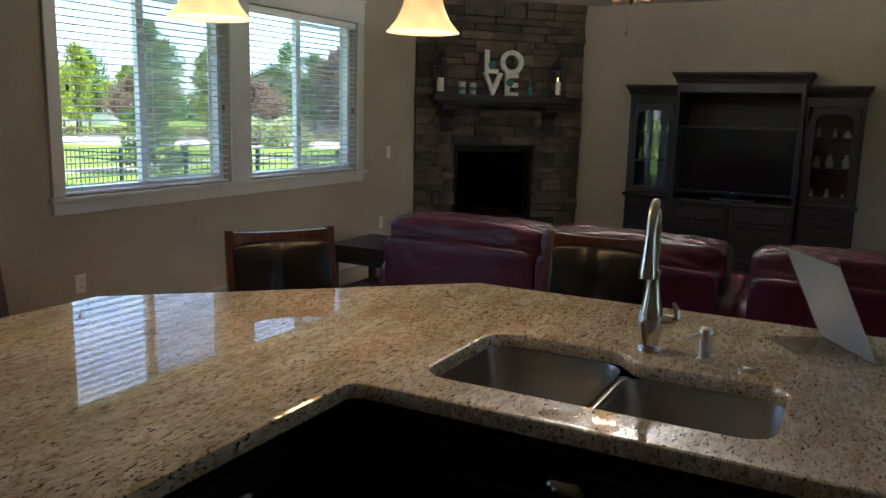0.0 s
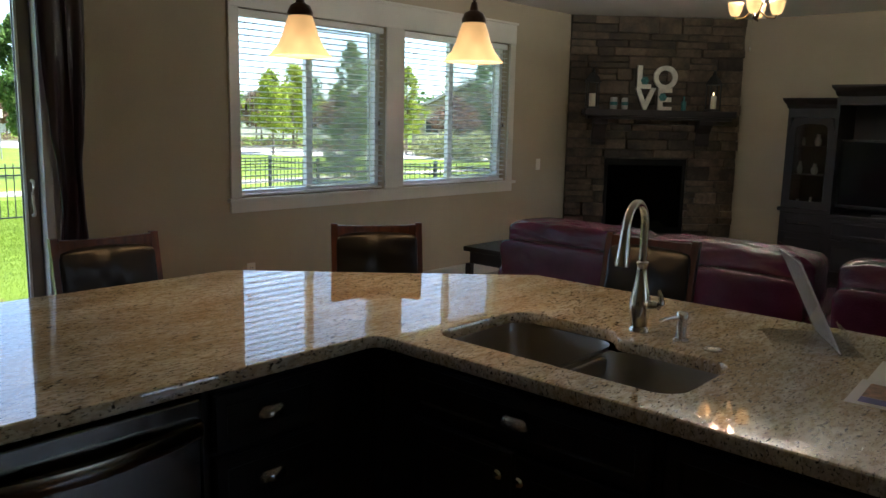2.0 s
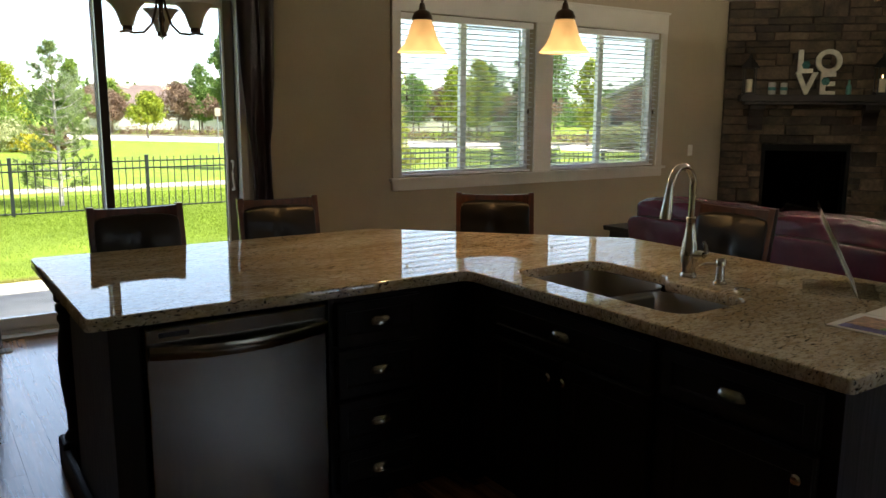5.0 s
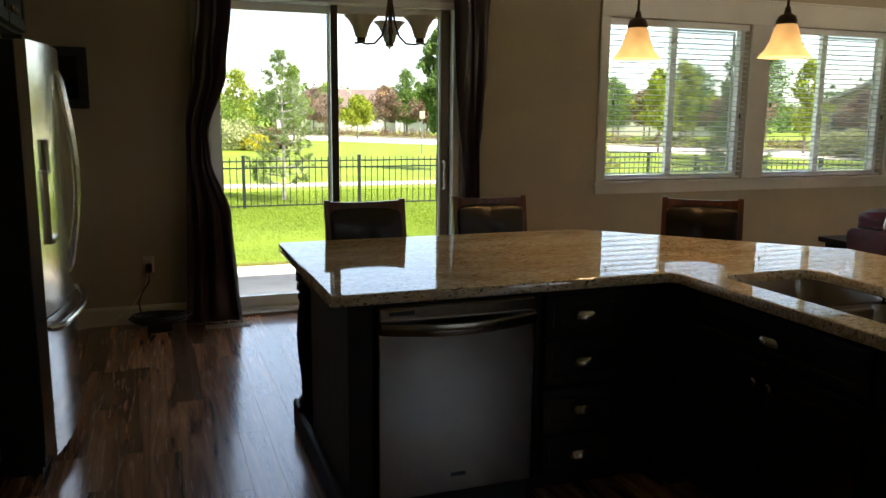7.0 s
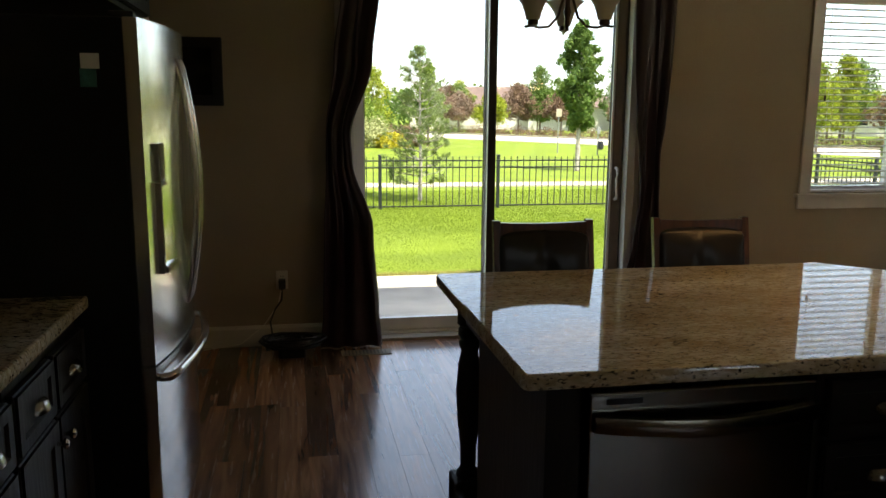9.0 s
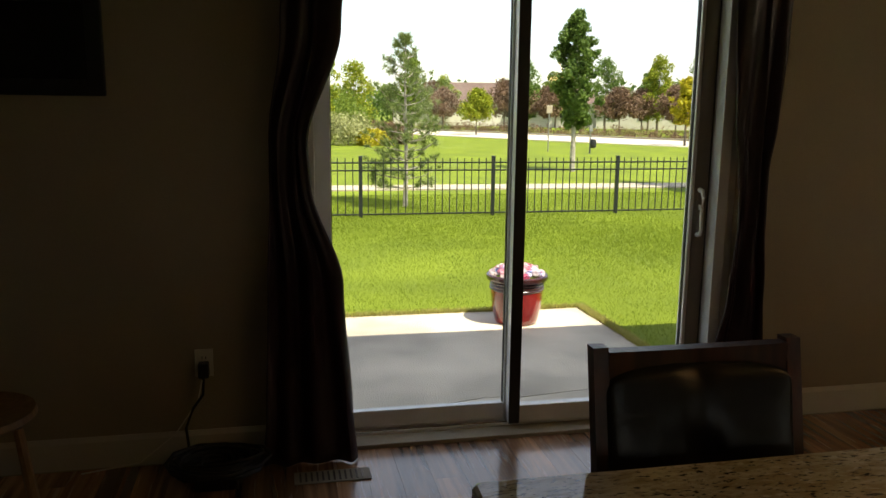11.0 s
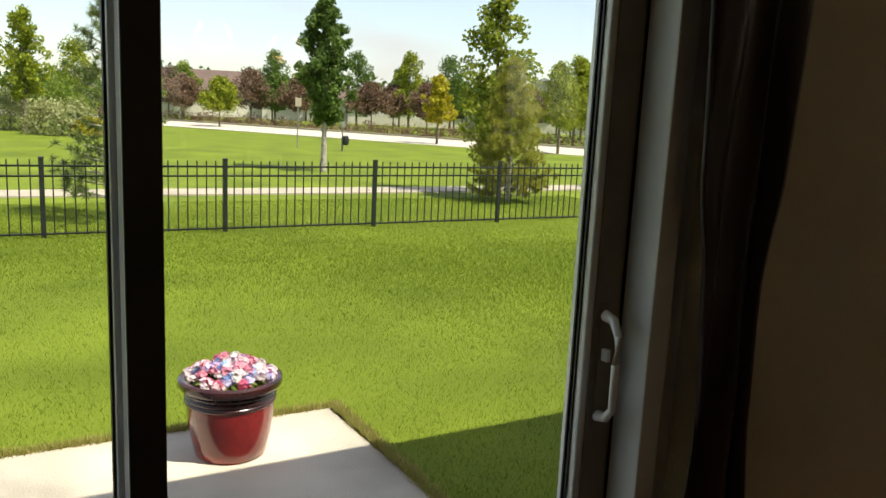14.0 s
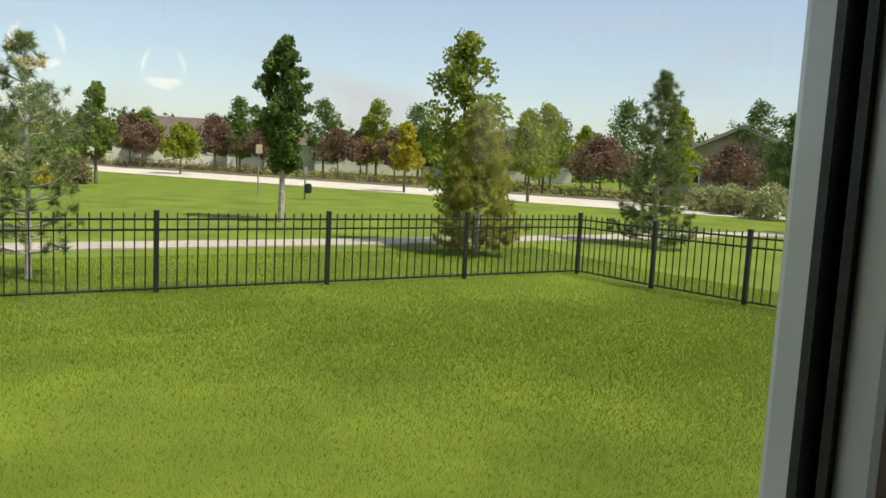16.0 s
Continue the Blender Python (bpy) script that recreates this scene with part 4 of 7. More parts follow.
# ---- bar stools ----
def stool():
    s = empty("bar_stool", "reddish wood bar stool with black leather seat and back", "bar stool", (0, 0, FL), 0, "bar stools")
    w, lean = 0.188, 0.07

    def back_y(z):
        return 0.19 + lean * max(0, (z - 0.62) / 0.41) ** 1.2

    for sx in (-1, 1):
        zs = [0, 0.3, 0.62, 0.75, 0.88, 1.037]
        bm = bmesh.new()
        prev = None
        for z in zs:
            y = back_y(z) + (0.03 if z == 0 else 0.0)
            cur = [bm.verts.new((sx * w + dx, y + dy, z)) for dx, dy in ((-0.014, -0.014), (0.014, -0.014), (0.014, 0.014), (-0.014, 0.014))]
            if prev:
                for k in range(4):
                    bm.faces.new((prev[k], prev[(k + 1) % 4], cur[(k + 1) % 4], cur[k]))
            else:
                bm.faces.new(cur[::-1])
            prev = cur
        bm.faces.new(prev)
        part("back_post", bm, M_CHERRY, s)
        part("leg", tube([(sx * 0.185, -0.19, 0.0), (sx * 0.18, -0.18, 0.58)], 0.02, 4, taper=[0.020, 0.026]), M_CHERRY, s)
    for nm, z0, z1 in (("top_rail", 0.978, 1.030), ("lower_rail", 0.70, 0.735)):
        bm = bmesh.new()
        n, rows = 8, []
        for i in range(n + 1):
            u = -1 + 2 * i / n
            y = back_y((z0 + z1) / 2) + 0.018 * (1 - u * u)
            rows.append([bm.verts.new((u * (w - 0.014), y + dy, z)) for dy, z in ((-0.014, z0), (0.014, z0), (0.014, z1 - 0.007 * (1 - u * u)), (-0.014, z1 - 0.007 * (1 - u * u)))])
        for a, b in zip(rows, rows[1:]):
            for k in range(4):
                bm.faces.new((a[k], a[(k + 1) % 4], b[(k + 1) % 4], b[k]))
        bm.faces.new(rows[0])
        bm.faces.new(rows[-1][::-1])
        part(nm, bm, M_CHERRY, s)
    bm = cushion(bmesh.new(), -w + 0.008, -0.024, 0.730, w - 0.008, 0.018, 0.986, 0.014, 16, 4, 12)
    for v in bm.verts:
        tuft = math.exp(-((v.co.x / 0.018) ** 2)) * 0.007 + math.exp(-((v.co.x / 0.05) ** 2 + ((v.co.z - 0.85) / 0.04) ** 2)) * 0.010
        u = v.co.x / w
        v.co.y += back_y(v.co.z) + 0.012 * (1 - u * u) + (tuft if v.co.y < 0 else 0)
    part("backrest", bm, M_LEATHER, s, "padded black leather backrest", True)
    part("seat", cushion(bmesh.new(), -0.215, -0.215, 0.60, 0.215, 0.185, 0.67, 0.015, 8, 2), M_LEATHER, s, "padded black leather seat", True)
    part("apron", bx(-0.20, -0.2, 0.54, 0.20, 0.18, 0.60, bevel=0.006), M_CHERRY, s)
    for z, b in ((0.22, (-0.17, -0.2, 0.205, 0.17, -0.175, 0.24)), (0.3, (-0.2, -0.17, 0.28, -0.178, 0.19, 0.315)), (0.3, (0.178, -0.17, 0.28, 0.2, 0.19, 0.315))):
        part("stretcher", bx(*b, bevel=0.003), M_CHERRY, s)
    return s


st = stool()
SPOTS = [(1.312, 2.335, 0), (1.965, 2.34, -3), (2.875, 2.0, -35), (3.36, 1.17, -87)]
for i, (x, y, a) in enumerate(SPOTS):
    if i == 0:
        st.matrix_basis = pose(x, y, FL, 0, 0, a)
    else:
        copy_thing(st, pose(x, y, FL, 0, 0, a))


# ---- pendants, chandelier, fan light ----
def pendant():
    p = empty("pendant_lamp", "lit amber glass pendant lamp on a bronze stem", "pendant lamp", (0, 0, 0), 0, "pendant lamps")
    prof = [(0.028, 0.150), (0.040, 0.135), (0.052, 0.105), (0.062, 0.070), (0.078, 0.035), (0.100, 0.008), (0.108, 0.0)]
    bm = bmesh.new()
    seg, rr = 28, []
    for r, z in prof + [(r - 0.004, z + 0.001) for r, z in prof[::-1]]:
        rr.append([bm.verts.new((r * math.cos(2 * math.pi * i / seg), r * math.sin(2 * math.pi * i / seg), z)) for i in range(seg)])
    for a, b in zip(rr, rr[1:] + rr[:1]):
        for i in range(seg):
            bm.faces.new((a[i], a[(i + 1) % seg], b[(i + 1) % seg], b[i]))
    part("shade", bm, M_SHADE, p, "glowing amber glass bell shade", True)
    part("cap", lathe([(0.044, 0.134), (0.044, 0.146), (0.034, 0.168), (0.016, 0.178), (0.010, 0.205), (0.0, 0.206)], 20), M_BRONZE, p, smooth=True)
    part("stem", tube([(0, 0, 0.2), (0, 0, CE - 1.76 - 0.02)], 0.006, 8), M_BRONZE, p)
    part("canopy", lathe([(0.0, CE - 1.76 - 0.035), (0.05, CE - 1.76 - 0.025), (0.06, CE - 1.76 - 0.001)], 20), M_BRONZE, p, smooth=True)
    b = bmesh.new()
    bmesh.ops.create_uvsphere(b, u_segments=14, v_segments=10, radius=0.026)
    bmesh.ops.translate(b, verts=b.verts[:], vec=(0, 0, 0.085))
    part("bulb", b, M_BULB, p, "lit bulb", True)
    return p


PEND = [(2.37, 1.895), (2.846, 1.523)]
pd = pendant()
pd.matrix_basis = pose(*PEND[0], 1.76)
copy_thing(pd, pose(*PEND[1], 1.76))
for x, y in PEND:
    la = new("pendant_light", bpy.data.lights.new("pendant_light", "POINT"))
    la.data.energy, la.data.color, la.data.shadow_soft_size = 1.35, (1, 0.62, 0.27), 0.085
    la.location = (x, y, 1.81)

ch = empty("chandelier", "unlit chandelier with frosted glass shades on curved bronze arms", "chandelier", (1.755, 3.66, 1.925))
part("stem", tube([(0, 0, 0.05), (0, 0, CE - 1.925 - 0.02)], 0.008, 8), M_BRONZE, ch)
part("hub", lathe([(0.0, -0.005), (0.014, 0.03), (0.012, 0.06), (0.02, 0.09), (0.012, 0.12), (0.018, 0.30), (0.008, 0.32)], 16), M_BRONZE, ch, smooth=True)
part("canopy", lathe([(0.0, CE - 1.925 - 0.04), (0.06, CE - 1.925 - 0.028), (0.07, CE - 1.925 - 0.001)], 20), M_BRONZE, ch, smooth=True)
for i in range(3):
    a = radians(75 + 120 * i)
    c, s = math.cos(a), math.sin(a)
    pts = [(0.012, 0.26), (0.03, 0.15), (0.06, 0.06), (0.11, 0.012), (0.17, 0.005), (0.205, 0.012), (0.25, 0.005)]
    arm = part("arm", tube([(c * r, s * r, z) for r, z in pts], 0.007, 8), M_BRONZE, ch, smooth=True)
    part("cup", lathe([(0.010, 0.008), (0.028, 0.018), (0.026, 0.04), (0.02, 0.045)], 14, (c * 0.205, s * 0.205, 0)), M_BRONZE, arm, smooth=True)
    part("shade", lathe([(0.033, 0.04), (0.043, 0.075), (0.055, 0.11), (0.078, 0.145), (0.104, 0.168), (0.101, 0.168), (0.075, 0.145), (0.052, 0.11), (0.039, 0.075), (0.0, 0.045)], 20, (c * 0.205, s * 0.205, 0)), M_FROST, arm, "frosted cream glass shade", True)

fan = empty("ceiling_fan", "bronze ceiling fan with four lit glass shades", "ceiling fan", (6.05, 1.80, 2.27))
part("rod", tube([(0, 0, 0.30), (0, 0, CE - 2.27 - 0.001)], 0.012, 10), M_BRONZE, fan)
part("motor", lathe([(0.0, 0.14), (0.05, 0.15), (0.09, 0.18), (0.10, 0.25), (0.06, 0.31), (0.0, 0.32)], 24), M_BRONZE, fan, smooth=True)
part("fitter", lathe([(0.0, -0.02), (0.02, 0.0), (0.03, 0.06), (0.05, 0.10), (0.04, 0.145)], 20), M_BRONZE, fan, smooth=True)
for i in range(5):
    a = radians(20 + 72 * i)
    bm = bx(0.14, -0.06, 0.215, 0.62, 0.06, 0.225, bevel=0.004)
    bmesh.ops.rotate(bm, verts=bm.verts[:], cent=(0, 0, 0.22), matrix=Matrix.Rotation(radians(11), 3, "X"))
    bmesh.ops.rotate(bm, verts=bm.verts[:], cent=(0, 0, 0), matrix=Matrix.Rotation(a, 3, "Z"))
    part("blade", bm, M_ESP, fan)
for i in range(4):
    a = radians(15 + 90 * i)
    c, s = math.cos(a), math.sin(a)
    arm = part("arm", tube([(c * 0.02, s * 0.02, 0.05), (c * 0.07, s * 0.07, 0.0), (c * 0.12, s * 0.12, -0.005), (c * 0.13, s * 0.13, 0.012)], 0.007, 8), M_NICKEL, fan, smooth=True)
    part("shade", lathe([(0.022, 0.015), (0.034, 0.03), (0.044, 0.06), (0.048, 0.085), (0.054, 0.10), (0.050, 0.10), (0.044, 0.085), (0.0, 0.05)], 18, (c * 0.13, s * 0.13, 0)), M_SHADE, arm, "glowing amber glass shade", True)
part("pull_chain", tube([(0, 0.02, 0.0), (0, 0.02, -0.19)], 0.0015, 5), M_NICKEL, fan)
part("chain_weight", lathe([(0.0, -0.22), (0.007, -0.215), (0.007, -0.19), (0.0, -0.188)], 8, (0, 0.02, 0)), M_NICKEL, fan)
for i in range(4):
    a = radians(15 + 90 * i)
    la = new("fan_light", bpy.data.lights.new("fan_light", "POINT"))
    la.data.energy, la.data.color, la.data.shadow_soft_size = 17, (1, 0.88, 0.68), 0.03
    la.location = (6.05 + 0.13 * math.cos(a), 1.80 + 0.13 * math.sin(a), 2.357)


# ---- refrigerator and the cabinets beside it ----
FX, FY0, FY1 = -0.06, 2.19, 3.11
fg = empty("refrigerator", "stainless steel french door refrigerator with black sides", "refrigerator", (0, 0, FL))
part("body", bx(-0.93, FY0, 0.03, FX - 0.065, FY1, 1.715, bevel=0.006), M_BLACKSIDE, fg, "black textured side")
part("foot_grille", bx(-0.90, FY0 + 0.01, 0.0, FX - 0.08, FY1 - 0.01, 0.029), M_BLACK, fg)


def curved_door(y0, y1, z0, z1):
    """A door skin whose front bulges gently towards +x."""
    bm = bmesh.new()
    n, m = 10, 6
    fy = (FY0 + FY1) / 2
    rows = []
    for j in range(m + 1):
        z = z0 + (z1 - z0) * j / m
        row = []
        for i in range(n + 1):
            y = y0 + (y1 - y0) * i / n
            u = (y - fy) / ((FY1 - FY0) / 2)
            row.append(bm.verts.new((FX - 0.02 + 0.052 * (1 - u * u), y, z)))
        rows.append(row)
    for a, b in zip(rows, rows[1:]):
        for i in range(n):
            bm.faces.new((a[i], a[i + 1], b[i + 1], b[i]))
    back = [bm.verts.new((FX - 0.06, y, z)) for y, z in ((y0, z0), (y1, z0), (y1, z1), (y0, z1))]
    bm.faces.new(back)
    bm.faces.new([*rows[0], back[1], back[0]])
    bm.faces.new([*rows[-1][::-1], back[3], back[2]])
    bm.faces.new([*[r[0] for r in rows][::-1], back[0], back[3]])
    bm.faces.new([*[r[-1] for r in rows], back[2], back[1]])
    return bm


fmid = (FY0 + FY1) / 2
d1 = part("door", curved_door(FY0, fmid - 0.003, 0.652, 1.716), M_FRIDGE, fg, smooth=True)
d2 = part("door", curved_door(fmid + 0.003, FY1, 0.652, 1.716), M_FRIDGE, fg, smooth=True)
d3 = part("freezer_drawer", curved_door(FY0, FY1, 0.075, 0.642), M_FRIDGE, fg, smooth=True)
for y, d in ((fmid - 0.045, d1), (fmid + 0.045, d2)):
    pts = [(FX + 0.01, y, 0.755), (FX + 0.030, y, 0.765)] + [(FX + 0.036 + 0.045 * math.sin(math.pi * i / 12), y, 0.78 + 0.82 * i / 12) for i in range(13)] + [(FX + 0.030, y, 1.615), (FX + 0.01, y, 1.625)]
    part("handle", tube(pts, 0.013, 10), M_NICKEL, d, "curved steel handle", True)
pts = [(FX - 0.02, FY0 + 0.05, 0.595), (FX + 0.015, FY0 + 0.055, 0.595)] + [(FX + 0.028 + 0.045 * math.sin(math.pi * i / 12), FY0 + 0.07 + (FY1 - FY0 - 0.14) * i / 12, 0.60) for i in range(13)] + [(FX + 0.015, FY1 - 0.055, 0.595), (FX - 0.02, FY1 - 0.05, 0.595)]
part("handle", tube(pts, 0.015, 10), M_NICKEL, d3, "curved steel handle", True)
part("dispenser_panel", bx(FX - 0.025, FY0 + 0.075, 1.225, FX + 0.012, FY0 + 0.315, 1.345, bevel=0.005), M_PANEL, d1, "glossy pale control panel")
dp = part("dispenser_bay", bx(FX - 0.03, FY0 + 0.085, 0.955, FX + 0.006, FY0 + 0.305, 1.205, bevel=0.003), M_BLACK, d1, "black water dispenser bay")
for b in ((FX - 0.025, FY0 + 0.07, 0.93, FX + 0.013, FY0 + 0.0845, 1.224), (FX - 0.025, FY0 + 0.3055, 0.93, FX + 0.016, FY0 + 0.32, 1.224), (FX - 0.025, FY0 + 0.085, 1.206, FX + 0.014, FY0 + 0.305, 1.2245)):
    part("bay_frame", bx(*b, bevel=0.003), M_FRIDGE, d1)
part("paddle", bx(FX + 0.0062, FY0 + 0.165, 1.03, FX + 0.011, FY0 + 0.225, 1.17, bevel=0.002), M_BLACKSIDE, d1)
part("drip_tray", bx(FX - 0.025, FY0 + 0.085, 0.93, FX + 0.022, FY0 + 0.305, 0.954, bevel=0.004), M_FRIDGE, d1)
for y in (FY0 + 0.01, FY1 - 0.06):
    part("hinge_cover", bx(FX - 0.10, y, 1.7165, FX - 0.03, y + 0.05, 1.734, bevel=0.004), M_BLACK, fg)
nt = empty("paper_note", "white paper note stuck on the refrigerator side", "note", (-0.216, FY0 - 0.0005, 1.648))
part("sheet", bx(-0.026, -0.0025, -0.022, 0.026, 0, 0.022), M_PAPER, nt)
part("teal_sheet", bx(-0.03, -0.0015, -0.075, 0.016, 0, -0.0222), M_TEAL, nt, "small teal slip")

oc = empty("upper_cabinet", "espresso wood wall cabinet above the refrigerator", "cabinet", (-0.22, FY0 - 0.02, 1.86), 90)
part("body", bx(0, 0.001, 0, 0.98, 0.76, CE - 1.861, bevel=0.002), M_CAB, oc)
for u0, u1, kx in ((0.015, 0.485, 0.44), (0.495, 0.965, 0.54)):
    d = part("door", shaker_front(bmesh.new(), u0, u1, 0.015, CE - 1.89), M_CAB, oc)
    knob(d, kx, 0.07)

for i, y in enumerate((2.18, 1.55, 0.92, 0.29)):
    base_cabinet("base_cabinet", "espresso wood base cabinet along the wall", (-0.30, y - 0.65, FL), 90, 0.62, 0.69, [("d", 0.01, 0.30, 0.645, 0.80), ("d", 0.32, 0.61, 0.645, 0.80), ("l", 0.01, 0.305, 0.10, 0.63), ("r", 0.315, 0.61, 0.10, 0.63)], CBZ + 0.03, "wall base cabinets")
tagged(link("wall_countertop", slab(rounded([(-0.998, -0.39), (-0.262, -0.39), (-0.262, 2.175), (-0.998, 2.175)], 0.006, 3), None, TOP - TH + 0.03, TOP + 0.03), M_GRANITE, smooth=True), "speckled granite countertop on the wall cabinets", "countertop")

# ---- small things on the door wall ----
pf = empty("picture_frame", "black framed picture hanging on the beige wall", "picture")
part("frame", bx(-0.55, WY - 0.028, 1.53, -0.03, WY - 0.002, 1.92, bevel=0.006), M_BLACK, pf)
part("mat_board", bx(-0.49, WY - 0.030, 1.59, -0.09, WY - 0.0282, 1.86), M_TV, pf)


def cover_plate(name, label, x, z, slots):
    p = empty(name, label, name.replace("_", " "), (x, WY - 0.001, z))
    part("plate", bx(-0.036, -0.006, -0.058, 0.036, 0, 0.058, bevel=0.003), M_PLATE, p)
    if slots:
        for dz in (-0.022, 0.022):
            s = part("socket", bx(-0.017, -0.008, dz - 0.015, 0.017, -0.0062, dz + 0.015, bevel=0.001), M_PLATE, p)
            for dx in (-0.007, 0.007):
                part("slot", bx(dx - 0.0015, -0.0086, dz - 0.004, dx + 0.0015, -0.0081, dz + 0.006), M_BLACK, s)
    else:
        part("rocker", bx(-0.016, -0.010, -0.033, 0.016, -0.0062, 0.033, bevel=0.002), M_PLATE, p)
    return p


cover_plate("wall_outlet", "white wall outlet with a black plug in it", 0.276, 0.475, True)
cover_plate("wall_outlet", "white wall outlet above the baseboard", 3.93, 0.43, True)
cover_plate("wall_outlet", "white wall outlet above the baseboard", 7.35, 0.43, True)
cover_plate("light_switch", "white light switch on the beige wall", 7.48, 1.12, False)
cd = empty("power_cord", "pile of black power cord plugged into the outlet", "power cord")
part("plug", bx(0.255, WY - 0.06, 0.425, 0.297, WY - 0.0095, 0.485, bevel=0.006), M_BLACK, cd)
part("lead", tube([(0.276, WY - 0.05, 0.43), (0.272, WY - 0.06, 0.36), (0.23, WY - 0.05, 0.30), (0.20, WY - 0.05, 0.22), (0.215, WY - 0.09, 0.13), (0.27, WY - 0.16, 0.10)], 0.006, 6), M_BLACK, cd, smooth=True)
part("lead", tube([(0.27, WY - 0.06, 0.42), (0.25, WY - 0.05, 0.33), (0.16, WY - 0.05, 0.20), (0.02, WY - 0.06, 0.09), (-0.2, WY - 0.07, FL + 0.006)], 0.003, 6), M_PLATE, cd, "thin pale cord", True)
rng = random.Random(5)
for k in range(5):
    pts = []
    r0, h0 = 0.06 + 0.02 * k, rng.uniform(0.0, 0.09)
    for i in range(60):
        a = i * 0.55 + k
        r = r0 + 0.05 * noise.noise(Vector((i * 0.2, k, 3)))
        pts.append((0.33 + r * 1.25 * math.cos(a), WY - 0.24 + r * math.sin(a), FL + 0.010 + h0 + 0.05 * abs(noise.noise(Vector((i * 0.13, k * 3, 1))))))
    part("coil", tube(pts, 0.007, 6), M_BLACK, cd, smooth=True)
part("adapter", bx(0.25, WY - 0.31, FL + 0.001, 0.41, WY - 0.19, FL + 0.06, bevel=0.012), M_BLACK, cd)
fv = empty("floor_vent", "beige metal floor vent in front of the curtain", "floor vent", (0.76, WY - 0.26, FL + 0.002))
part("plate", bx(-0.14, -0.05, 0, 0.16, 0.05, 0.004, bevel=0.001), M_TAN, fv)
for i in range(12):
    part("louver", bx(-0.12 + i * 0.022, -0.038, 0.0042, -0.112 + i * 0.022, 0.038, 0.0062), M_BRONZE, fv)

# windsor chair beside the refrigerator wall
wc = empty("windsor_chair", "golden wooden spindle back chair by the wall", "chair", (-0.42, 4.02, FL), 110)
M_OAK = wood_mat("golden_oak", (0.20, 0.10, 0.035), (0.36, 0.20, 0.08), 0.4, 0.1, (20, 20, 2))
part("seat", lathe([(0.19, 0.42), (0.21, 0.435), (0.205, 0.455), (0.17, 0.45), (0.0, 0.44)], 28), M_OAK, wc, smooth=True)
for sx in (-1, 1):
    for sy in (-1, 1):
        part("leg", tube([(sx * 0.19, sy * 0.19, 0), (sx * 0.165, sy * 0.165, 0.2), (sx * 0.14, sy * 0.14, 0.425)], 0.015, 8, taper=[0.012, 0.019, 0.014]), M_OAK, wc, smooth=True)
for i in range(7):
    u = -1 + 2 * i / 6
    part("spindle", tube([(u * 0.16, 0.17 - 0.03 * abs(u), 0.445), (u * 0.19, 0.22 - 0.03 * abs(u), 0.68), (u * 0.205, 0.27 - 0.03 * abs(u), 0.90)], 0.008, 6, taper=[0.007, 0.010, 0.006]), M_OAK, wc, smooth=True)
crest = [(0.24 * u, 0.275 - 0.04 * u * u, 0.92 - 0.02 * u * u) for u in [-1 + i / 5 for i in range(11)]]
part("crest_rail", tube(crest, 0.022, 8, taper=[0.014] + [0.024] * 9 + [0.014]), M_OAK, wc, smooth=True)

# ---- fireplace corner ----
# local frame: u along the stone face from the door wall to the cabinet wall, v out into the room
FPA = (7.985, 4.545)
FPL = 1.90
fp = empty("fireplace", "corner fireplace faced with stacked ledge stone", "fireplace", (*FPA, FL), -45)
FBX0, FBX1, FBZ0, FBZ1 = 0.437, 1.345, 0.30, 1.12
FH = CE - FL - 0.002
for b in ((0, 0.02, 0, FBX0, 0.25, FH), (FBX1, 0.02, 0, FPL, 0.25, FH), (FBX0, 0.02, FBZ1, FBX1, 0.25, FH), (FBX0, 0.02, 0, FBX1, 0.25, FBZ0)):
    part("backing", bx(*b), M_MORTAR, fp)
part("firebox", bx(FBX0 + 0.02, 0.20, FBZ0 + 0.02, FBX1 - 0.02, 0.24, FBZ1 - 0.02), M_SOOT, fp, "black firebox")
for b in ((FBX0, -0.012, FBZ0, FBX1, 0.019, FBZ0 + 0.06), (FBX0, -0.012, FBZ1 - 0.07, FBX1, 0.019, FBZ1), (FBX0, -0.012, FBZ0 + 0.06, FBX0 + 0.04, 0.019, FBZ1 - 0.07), (FBX1 - 0.04, -0.012, FBZ0 + 0.06, FBX1, 0.019, FBZ1 - 0.07)):
    part("surround", bx(*b, bevel=0.003), M_SOOT, fp, "black metal surround")
for i in range(5):
    part("log", tube([(FBX0 + 0.2 + 0.03 * i, 0.1 + 0.02 * (i % 3), 0.30 + 0.035 * i), (FBX1 - 0.25 + 0.02 * i, 0.14 - 0.02 * (i % 2), 0.31 + 0.04 * (i % 3))], 0.035, 7), M_BARK, fp)
fg_glass = part("fire_glass", bx(FBX0 + 0.04, -0.004, FBZ0 + 0.06, FBX1 - 0.04, 0.001, FBZ1 - 0.07), M_FIREGLASS, fp)

